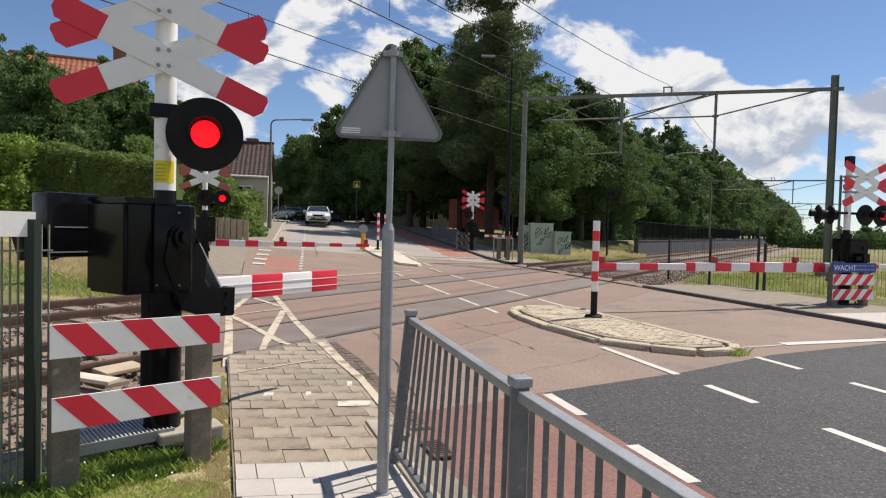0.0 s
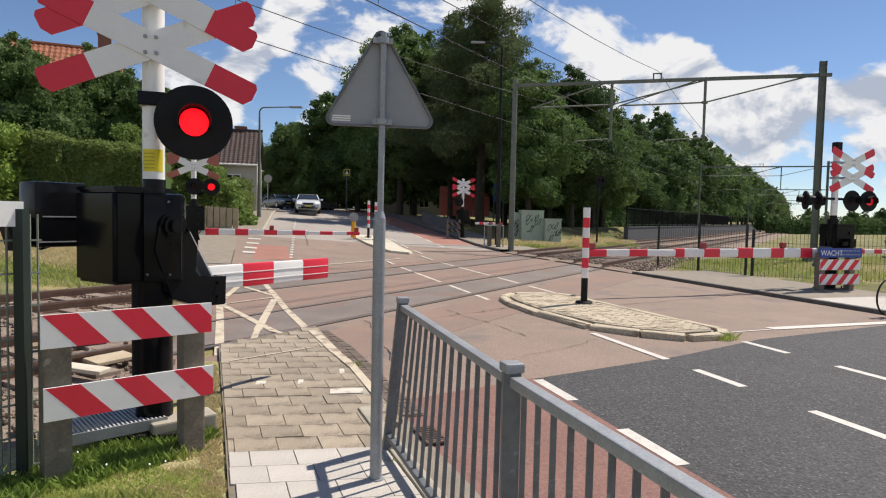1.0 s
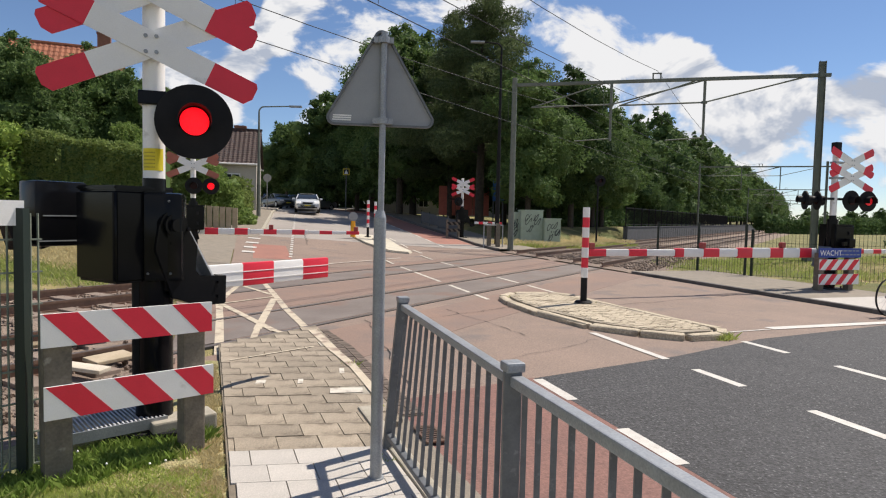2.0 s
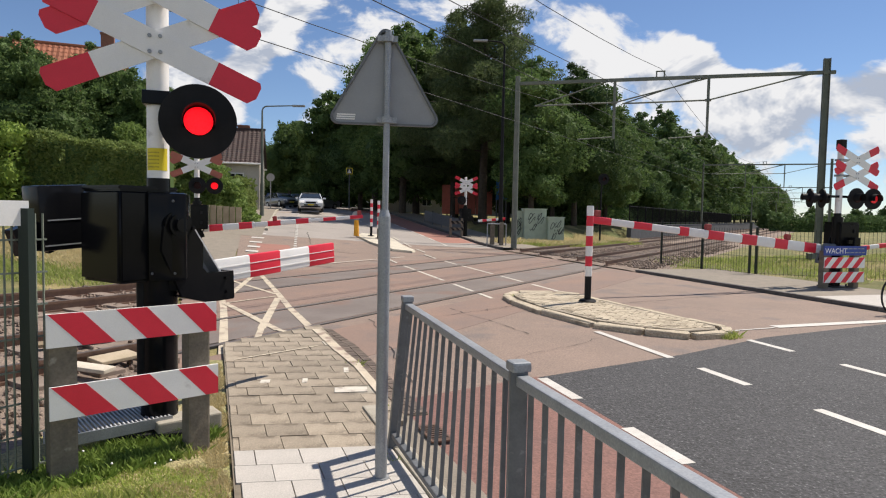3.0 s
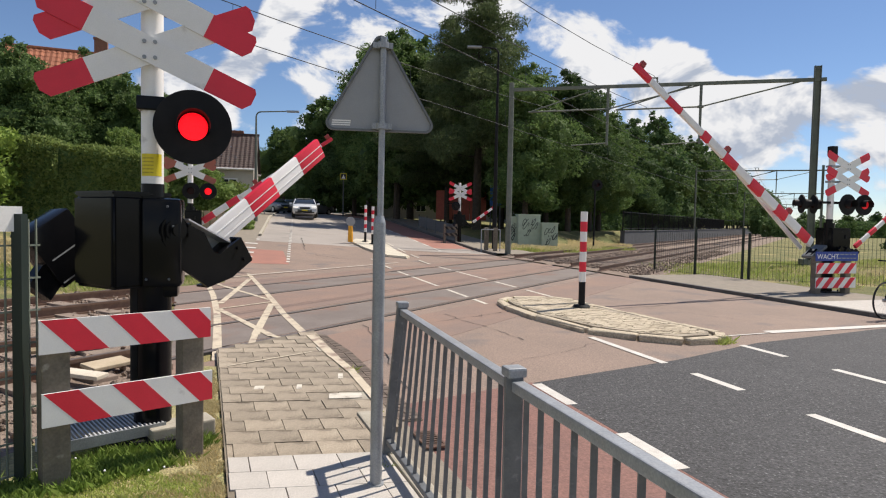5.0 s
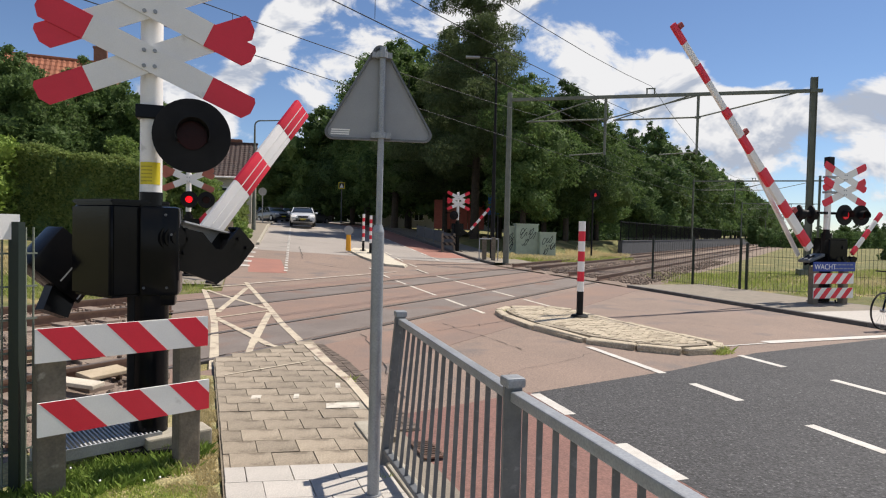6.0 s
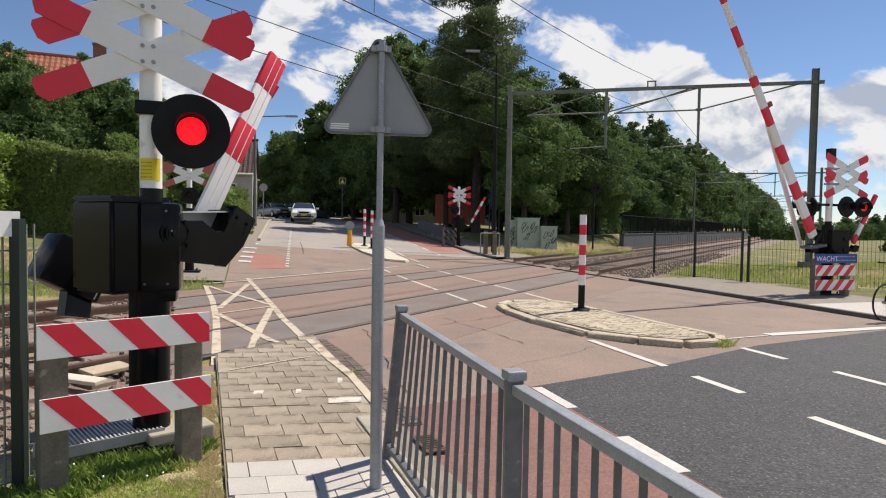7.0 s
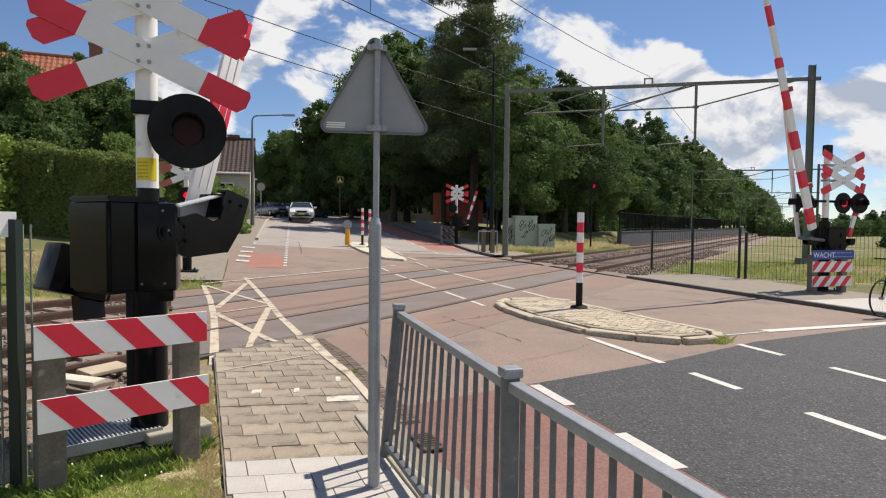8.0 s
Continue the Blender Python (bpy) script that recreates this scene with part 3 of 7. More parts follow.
def build_pavements():
    # the near footway runs at a slight angle to the road: a across, w along
    FA, FW = (0.937, 0.350), (-0.350, 0.937)

    def fw(a, w):
        return (-1.54 + a * FA[0] + w * FW[0], 4.45 + a * FA[1] + w * FW[1])

    yaw = math.degrees(math.atan2(FA[1], FA[0]))
    bm = bmesh.new()
    slab(bm, [fw(-0.01, -8.15), fw(1.06, -8.15), fw(1.06, 0.05), fw(1.35, 0.05), fw(1.35, 4.46), fw(-0.01, 3.40)], -0.05, 0.052)
    bed = structure(part("pavement", bm, M_JOINT), "paved footway of pale new and weathered old slabs", "pavement")
    rng = random.Random(4)
    kinds = {}
    mats = {"paving_slab": M_TILE, "pale_slab": M_TILE_NEW, "white_slab": M_KERB}
    turn = radians(8.8)
    ex, ey = Vector((math.cos(turn), math.sin(turn))), Vector((-math.sin(turn), math.cos(turn)))
    start = Vector((-1.417, 4.176))
    wide, deep = 0.296, 0.262
    for j in range(-30, 18):
        fresh = j < 0
        mid = start + ey * (j + 0.5) * deep
        a0 = (mid.x + 1.54) * FA[0] + (mid.y - 4.45) * FA[1]
        tilt = ex.x * FA[0] + ex.y * FA[1]
        past = (mid.x + 1.54) * FW[0] + (mid.y - 4.45) * FW[1] > 0.2
        low, high = (0.004 - a0) / tilt, ((1.34 if past else 1.05) - a0) / tilt
        k = int(low / wide) - 2
        while (k + 0.5 * (j % 2)) * wide < high:
            b0 = max(low, (k + 0.5 * (j % 2)) * wide)
            b1 = min(high, (k + 1 + 0.5 * (j % 2)) * wide)
            k += 1
            p = mid + ex * (b0 + b1) / 2
            along = (p.x + 1.54) * FW[0] + (p.y - 4.45) * FW[1]
            if b1 - b0 < 0.03 or TN[0] * p.x + TN[1] * p.y > 6.24 or along < -8.0:
                continue
            white = not fresh and ((p - Vector((-0.72, 5.62))).length < 0.16 or rng.random() < 0.012)
            key = "pale_slab" if fresh else ("white_slab" if white else "paving_slab")
            size = round(b1 - b0 - 0.003, 2)
            if (key, size) in kinds:
                ob = new(key, kinds[key, size])
                ob.parent = bed
            else:
                bm = bmesh.new()
                box(bm, (0, 0, 0.03), (size, 0.2585, 0.06), None, 0.003)
                for v in bm.verts:
                    v.co.x -= 0.207 * v.co.y  # ends follow the footway
                ob = part(key, bm, mats[key], bed)
                kinds[key, size] = ob.data
            lean = 0.1 if fresh else 0.4
            ob.matrix_basis = pose(p.x, p.y, 0.004 + (0 if fresh else rng.uniform(-0.005, 0.002)), rng.uniform(-lean, lean), rng.uniform(-lean, lean), 8.8 + rng.uniform(-lean, lean))
    bm = bmesh.new()
    slab(bm, [fw(-0.5, -8.1), fw(-0.015, -8.1), fw(-0.015, 2.6), fw(-0.25, 2.7), fw(-0.45, 1.2), fw(-1.3, 0.5), fw(-1.75, -0.3), fw(-1.6, -1.5), fw(-1.75, -2.8), fw(-1.3, -4.2), fw(-0.8, -6.0)], -0.1, 0.028)
    structure(part("verge", bm, M_VERGE), "dry straw-coloured verge soil beside the footway", "ground")
    for x, y, w, d in ((-1.72, 5.92, 0.09, 0.12), (-1.35, 5.98, 0.05, 0.16), (-1.02, 6.42, 0.05, 0.2), (-0.86, 5.70, 0.30, 0.16)):
        bm = bmesh.new()
        box(bm, (0, 0, 0), (w, d, 0.004), None, 0.001)
        structure(part("paint_remnant", bm, M_CREAM_LIGHT), "worn white paint remnant on the paving", "road marking").matrix_basis = pose(x, y, 0.0655, 0, 0, 10)
    # kerb stones along the railing
    bm = bmesh.new()
    slab(bm, [fw(1.06, -8.6), fw(1.16, -8.6), fw(1.16, 0.4), fw(1.06, 0.4)], -0.05, 0.06)
    kerb = structure(part("kerb_near", bm, M_JOINT), "concrete kerb stones under the railing", "kerb")
    first = None
    for i in range(9):
        if first is None:
            bm = bmesh.new()
            box(bm, (0, 0, 0.035), (0.12, 0.988, 0.09), None, 0.014)
            first = ob = part("kerb_stone", bm, M_KERB, kerb)
        else:
            ob = new("kerb_stone", first.data)
            ob.parent = kerb
        x, y = fw(1.115, -8.1 + i)
        ob.matrix_basis = pose(x, y, 0, 0, 0, yaw)
    # concrete gutter at the cycle lane's edge
    bm = bmesh.new()
    slab(bm, [fw(1.17, -8.6), fw(1.42, -8.6), fw(1.42, 0.2), fw(1.17, 0.2)], 0.0, 0.016)
    structure(part("gutter_near", bm, M_PAVING_FAR), "dirty concrete gutter below the kerb", "gutter")
    # brick gutter along the old footway
    bm = bmesh.new()
    slab(bm, [fw(1.37, 0.2), fw(1.58, 0.2), fw(1.58, 3.0), fw(1.45, 4.3), fw(1.30, 4.3), fw(1.37, 3.0)], 0.0, 0.02)
    gut = structure(part("gutter", bm, M_JOINT), "dark brick gutter beside the old footway", "gutter")
    first = None
    for i in range(47):
        w = 0.25 + i * 0.085
        a0 = 1.475 if w < 3.0 else 1.475 - (w - 3.0) * 0.09
        for da in (-0.052, 0.052):
            if first is None:
                bm = bmesh.new()
                box(bm, (0, 0, 0), (0.1, 0.078, 0.03), None, 0.004)
                first = ob = part("brick", bm, M_DARK_BRICK, gut)
            else:
                ob = new("brick", first.data)
                ob.parent = gut
            x, y = fw(a0 + da, w)
            ob.matrix_basis = pose(x, y, 0.016 + rng.uniform(-0.003, 0.003), 0, 0, yaw + rng.uniform(-2, 2))
    # footway on the other side of the road
    structure(patch("pavement_far_side", steps(11.6, 14.6, 3), steps(-10, 17.2, 27), 0.075, M_PAVING_FAR), "brown paved footway beside the fence", "pavement")
    structure(patch("pavement_pale", steps(11.62, 15.6, 3), steps(2, 10.6, 8), 0.080, M_TILE_NEW), "pale paved footway apron", "pavement")
    kerb_row("kerb_far_side", 11.53, -8, 17, 0.14, 0.09, M_DARK_KERB)
    # beyond the tracks
    structure(patch("pavement_beyond", steps(11.7, 14.4, 3), steps(28.5, 90, 61), 0.10, M_PAVING_FAR), "brown paved footway beyond the tracks", "pavement")
    kerb_row("kerb_beyond", 11.6, 28.5, 66, 0.16, 0.13, M_DARK_KERB, 1.5)
    verts, faces = [], []
    for i in range(30):
        y = 27.0 + i * 1.6
        x = -8.7 - (y - 30.0) * 0.238
        lift = 0.10 if i > 1 else 0.012 + 0.04 * i
        for dx, up in ((-1.5, lift), (0.0, lift)):
            verts.append((x + dx, y, ground_z(x + dx, y) + up))
    for i in range(29):
        faces.append((2 * i, 2 * i + 1, 2 * i + 3, 2 * i + 2))
    structure(raw("pavement_verge", verts, faces, M_PAVING_FAR), "brown paved footway beside the hedge", "pavement")
    bm = bmesh.new()
    for i in range(29):
        y = 30.0 + i * 1.5
        x = -8.63 - (y - 30.0) * 0.238
        bar(bm, (x, y, ground_z(x, y) + 0.05), (x - 0.357, y + 1.49, ground_z(x - 0.357, y + 1.49) + 0.05), 0.14, 0.14)
    structure(part("kerb_verge", bm, M_KERB), "pale concrete kerb beside the hedge footway", "kerb")
    structure(patch("pavement_corner", steps(-3.4, -0.62, 3), steps(17.8, 23.4, 6), 0.05, M_PAVING_FAR), "worn paved footway corner beyond the tracks", "pavement")


def build_island(name, outline, v_shift, label, mat):
    bm = bmesh.new()
    slab(bm, outline, -0.1, 0.095)
    bmesh.ops.bevel(bm, geom=[e for e in bm.edges if e.verts[0].co.z > 0.05 and e.verts[1].co.z > 0.05], offset=0.04, segments=2, affect="EDGES")
    for v in bm.verts:
        v.co.z += ground_z(v.co.x, v.co.y)
    root = structure(part(name, bm, mat), label, "traffic island")
    return root


def inset(outline, d):
    cx = sum(p[0] for p in outline) / len(outline)
    cy = sum(p[1] for p in outline) / len(outline)
    res = []
    for x, y in outline:
        w = Vector((cx - x, cy - y))
        w = w.normalized() * min(d, w.length * 0.8)
        res.append((x + w.x, y + w.y))
    return res


def build_islands():
    near = [P2(4.88, 9.8), P2(4.86, 11.0), P2(5.0, 11.75), P2(5.4, 12.2), P2(6.15, 12.1), P2(6.4, 11.6), P2(6.5, 9.8), P2(6.62, 8.5), P2(6.72, 7.75), P2(6.5, 7.48), P2(5.95, 7.46), P2(5.5, 7.85), P2(5.1, 8.5)]
    isl = build_island("traffic_island_1", inset(near, 0.03), 0, "weathered concrete traffic island with worn kerb stones", M_OLD_KERB)
    rng = random.Random(31)
    for (x0, y0), (x1, y1) in zip(near, near[1:] + near[:1]):
        ln = math.hypot(x1 - x0, y1 - y0)
        n = max(1, round(ln / 1.0))
        ang = math.degrees(math.atan2(y1 - y0, x1 - x0))
        for i in range(n):
            f = (i + 0.5) / n
            bm = bmesh.new()
            box(bm, (0, 0.09, 0.015), (ln / n + 0.004, 0.16, 0.17), None, 0.03)
            for v in bm.verts:
                v.co += Vector((rng.uniform(-1, 1), rng.uniform(-1, 1), rng.uniform(-1, 1))) * 0.009
            part("kerb_stone", bm, M_SETTS, isl).matrix_basis = pose(x0 + (x1 - x0) * f, y0 + (y1 - y0) * f, rng.uniform(-0.012, 0.0), rng.uniform(-4, 0), rng.uniform(-0.5, 0.5), ang + rng.uniform(-1, 1))
    # small worn setts on the island
    bm = bmesh.new()
    core = inset(near, 0.2)
    for i in range(60):
        for k in range(14):
            u, v = 4.7 + k * 0.155 + (i % 2) * 0.07, 7.3 + i * 0.085
            x, y = P2(u, v)
            odd = False
            for (xa, ya), (xb, yb) in zip(core, core[1:] + core[:1]):
                if (ya > y) != (yb > y) and x < xa + (y - ya) * (xb - xa) / (yb - ya):
                    odd = not odd
            if odd:
                box(bm, (x, y, 0.088 + rng.uniform(-0.003, 0.003)), (0.151, 0.0815, 0.03), Euler((rng.uniform(-0.06, 0.06), rng.uniform(-0.05, 0.05), radians(ROAD_YAW) + rng.uniform(-0.1, 0.1))).to_matrix())
    tagged(part("setts", bm, M_SETTS, isl, "small worn sandy paving setts"), kind="stuff")
    far = [(-1.35, 25.8), (-2.2, 26.1), (-3.45, 28.5), (-4.45, 31.0), (-4.4, 32.6), (-3.3, 32.7), (-2.6, 31.0), (-1.95, 28.5), (-1.25, 26.4)]
    isl = build_island("traffic_island_2", far, 0, "pale concrete traffic island beyond the tracks", M_PALE_ISLAND)


def build_tracks():
    # ballast beds with a gap at the road
    for side, k0, k1 in (("left", -120, 0.0), ("right", 0.0, 420)):
        verts, faces = [], []
        prof = ((4.6, -0.02), (5.4, 0.04), (8.9, 0.05), (9.2, -0.01), (9.5, 0.05), (13.0, 0.04), (13.8, -0.02))
        if side == "left":
            ends = lambda s: ((-60.0), (0.7485 * (reach(s) - 0.1) + 0.6625 * (s + 0.6625 * (reach(s) - 0.1)) / 0.7485))
        else:
            ends = lambda s: ((0.7485 * 11.45 + 0.6625 * (s + 0.6625 * 11.45) / 0.7485), 420.0)
        rows = 60
        for s, z in prof:
            a, b = ends(s)
            for i in range(rows + 1):
                f = i / rows
                f = f * f if side == "right" else 1 - (1 - f) ** 2
                p = s * TN[0] + (a + (b - a) * f) * TK[0], s * TN[1] + (a + (b - a) * f) * TK[1]
                verts.append((p[0], p[1], z))
        n = rows + 1
        for j in range(len(prof) - 1):
            for i in range(rows):
                faces.append((j * n + i, j * n + i + 1, (j + 1) * n + i + 1, (j + 1) * n + i))
        structure(raw("ballast_" + side, verts, faces, M_BALLAST), "brown stone track ballast", "ballast")
    for centre in (7.25, 11.15):
        for off in (-0.7525, 0.7525):
            s = centre + off
            k_in = 0.7485 * reach(s) + 0.6625 * (s + 0.6625 * reach(s)) / 0.7485
            k_out = 0.7485 * 11.6 + 0.6625 * (s + 0.6625 * 11.6) / 0.7485
            for k0, k1, up in ((-60, k_in, 0.12), (k_out, 420, 0.12), (k_in, k_out, 0.0)):
                a = Vector((s * TN[0] + k0 * TK[0], s * TN[1] + k0 * TK[1], 0))
                b = Vector((s * TN[0] + k1 * TK[0], s * TN[1] + k1 * TK[1], 0))
                root = None
                if up:
                    bm = bmesh.new()
                    bar(bm, a + Vector((0, 0, 0.06)), b + Vector((0, 0, 0.06)), 0.14, 0.025)
                    bar(bm, a + Vector((0, 0, 0.12)), b + Vector((0, 0, 0.12)), 0.025, 0.11)
                    bar(bm, a + Vector((0, 0, 0.19)), b + Vector((0, 0, 0.19)), 0.072, 0.035)
                    root = structure(part("rail", bm, M_STEEL), "rusty brown steel rail on sleepers", "rail")
                    bm = bmesh.new()
                    bar(bm, a + Vector((0, 0, 0.2095)), b + Vector((0, 0, 0.2095)), 0.05, 0.004)
                    part("running_surface", bm, M_RAILTOP, root, "polished steel running surface")
                else:
                    bm = bmesh.new()
                    bar(bm, a + Vector((0, 0, -0.03)), b + Vector((0, 0, -0.03)), 0.125, 0.084)
                    root = structure(part("rail_groove", bm, M_GROOVE), "dark flange groove of the rail in the road", "rail")
                    bm = bmesh.new()
                    bar(bm, a + Vector((0, 0, -0.02)), b + Vector((0, 0, -0.02)), 0.075, 0.07)
                    part("running_surface", bm, M_RAILTOP, root, "polished steel running surface")
        # sleepers
        me = None
        bm = bmesh.new()
        box(bm, (0, 0, 0.03), (0.26, 2.5, 0.07), None, 0.01)
        first = part("sleeper", bm, M_SLEEPER)
        first.matrix_basis = pose(centre * TN[0] - 40 * TK[0], centre * TN[1] - 40 * TK[1], 0.02, 0, 0, TRACK_YAW)
        tagged(first, "brown timber railway sleeper under the rails", "sleeper", "sleepers of the track")
        k = -12.0
        k_in = 0.7485 * (reach(centre) - 0.4) + 0.6625 * (centre + 0.6625 * (reach(centre) - 0.4)) / 0.7485
        k_out = 0.7485 * 13.0 + 0.6625 * (centre + 0.6625 * 13.0) / 0.7485
        while k < 75:
            if k < k_in - 0.2 or k > k_out + 0.2:
                copy_thing(first, pose(centre * TN[0] + k * TK[0], centre * TN[1] + k * TK[1], 0.02, 0, 0, TRACK_YAW))
            k += 0.62


build_ground()
build_road()
build_markings()
build_pavements()
build_islands()
build_tracks()


# ---- plants ----
def leaf_cloud(n, lumps, size, rng, flat=0.0, droop=0.0, skew=0.55):
    """Small pointed leaves scattered near the skins of lumps (x, y, z, rx, ry, rz). Returns vertices and faces."""
    lumps = np.array(lumps, float)
    vol = (lumps[:, 3] * lumps[:, 4] * lumps[:, 5]) ** (2 / 3)
    pick = rng.choice(len(lumps), n, p=vol / vol.sum())
    d = rng.normal(size=(n, 3))
    d /= np.linalg.norm(d, axis=1)[:, None]
    rad = 1.0 - np.abs(rng.normal(0, 0.16, n))
    rad += 0.10 * np.sin(d[:, 0] * 7 + pick) + 0.10 * np.sin(d[:, 2] * 9 + pick * 2) + 0.07 * np.sin(d[:, 1] * 11 + pick)
    c = lumps[pick, :3] + d * lumps[pick, 3:] * rad[:, None]
    return leaf_quads(c, d, size, rng, droop, skew)


def leaf_quads(c, d, size, rng, droop=0.0, skew=0.55):
    """One pointed leaf at each place c, growing roughly along d."""
    n = len(c)
    a = rng.normal(size=(n, 3)) + d * 0.8
    a[:, 2] -= droop
    a /= np.linalg.norm(a, axis=1)[:, None]
    b = np.cross(a, rng.normal(size=(n, 3)))
    b /= np.linalg.norm(b, axis=1)[:, None]
    ln = size * rng.uniform(0.6, 1.3, n)[:, None]
    wd = ln * skew * 0.5
    up = np.cross(a, b) * ln * 0.12
    v = np.stack([c - a * ln * 0.5, c + b * wd + up, c + a * ln * 0.5, c - b * wd + up], 1).reshape(-1, 3)
    f = np.arange(4 * n).reshape(-1, 4)
    return v, f.tolist()


def cores(lumps, mat, parent, rng, shrink=0.72):
    """Dark inner masses that close the crown."""
    bm = bmesh.new()
    for x, y, z, rx, ry, rz in lumps:
        m = Matrix.Translation((x, y, z)) @ Euler(rng.uniform(0, 6, 3)).to_matrix().to_4x4() @ Matrix.Diagonal((rx * shrink, ry * shrink, rz * shrink, 1))
        bmesh.ops.create_icosphere(bm, subdivisions=1, radius=1.0, matrix=m)
    return part("inner_foliage", bm, mat, parent, "shaded inner foliage")


def tree(name, height, width, n, leaf, mat, seed, label, trunk=0.28, bare=0.25, size=0.3, shape="round"):
    """A tapered trunk with limbs, and a crown of leaves in clumps."""
    rng = np.random.default_rng(seed)
    root = thing(name, Matrix(), label, "tree")
    bm = bmesh.new()
    rod(bm, (0, 0, -0.3), (0.05, 0, height * 0.3), trunk, trunk * 0.75, 10)
    rod(bm, (0.05, 0, height * 0.29), (0.1, 0.05, height * 0.62), trunk * 0.75, trunk * 0.45, 9)
    rod(bm, (0.1, 0.05, height * 0.61), (0, 0, height * 0.92), trunk * 0.45, 0.03, 7)
    lumps = []
    m = 26 if shape != "cone" else 74
    for i in range(m):
        f = bare + (0.97 - bare) * (i + 0.5) / m
        a = i * 2.4 + rng.uniform(-0.4, 0.4)
        if shape == "round":
            reach = width * 0.5 * math.sin(math.pi * min(1, 0.16 + 0.82 * (f - bare) / (1 - bare))) ** 0.7
        elif shape == "tall":
            reach = width * 0.5 * (1 - ((f - bare) / (1 - bare)) ** 2.2) ** 0.5
        else:
            reach = width * 0.5 * (1.02 - (f - bare) / (1 - bare)) ** 0.72
        reach *= rng.uniform(0.55, 1.0) if shape != "cone" else rng.uniform(0.3, 1.2)
        f = f if shape != "cone" else f + rng.uniform(-0.02, 0.02)
        p = Vector((math.cos(a) * reach * 0.75, math.sin(a) * reach * 0.75, height * f))
        if shape == "cone":
            # long level branches that carry separate sprays and dip at the end
            rod(bm, (0.05, 0, height * f - 0.1), (p.x * 1.2, p.y * 1.2, p.z + reach * 0.05), trunk * 0.2, 0.02, 5)
            for q in (0.35, 0.6, 0.85, 1.08, 1.28):
                r = (0.24 + 0.10 * reach) * rng.uniform(0.7, 1.25) * (1.15 - 0.35 * abs(q - 0.7))
                lumps.append((p.x * q + rng.uniform(-0.35, 0.35), p.y * q + rng.uniform(-0.35, 0.35), p.z + reach * (0.05 * q - 0.28 * max(0.0, q - 0.7)) + rng.uniform(-0.5, 0.3), r * 1.3, r * 1.3, r * rng.uniform(0.5, 1.0)))
            continue
        rod(bm, (0.05, 0, max(height * 0.18, height * f - reach * 0.45)), p, trunk * 0.22, 0.02, 5)
        r = max(0.5, reach * 0.55) * rng.uniform(0.75, 1.2)
        lumps.append((p.x, p.y, p.z, r, r, r * (0.62 if shape != "cone" else 0.34)))
        if shape != "cone":
            q = p * 1.0
            lumps.append((q.x * 0.4 + rng.uniform(-0.6, 0.6), q.y * 0.4 + rng.uniform(-0.6, 0.6), q.z + rng.uniform(-0.5, 0.7), r * 0.8, r * 0.8, r * 0.6))
    part("trunk", bm, M_BARK, root, "rough brown trunk and limbs")
    v, f = leaf_cloud(n, lumps, size, rng, droop=0.9 if shape == "cone" else 0.2, skew=0.2 if shape == "cone" else 0.55)
    crown = raw("crown", v, f, mat, root)
    crown["label"] = "dense green foliage"
    if shape != "cone":
        cores(lumps, mat, crown, rng)
    return root


def put_tree(src, x, y, yaw, scale, label=""):
    m = pose(x, y, ground_z(x, y), 0, 0, yaw)
    ob = copy_thing(src, m)
    ob.scale = scale if isinstance(scale, tuple) else (scale, scale, scale)
    if label:
        ob["label"] = label
    return ob


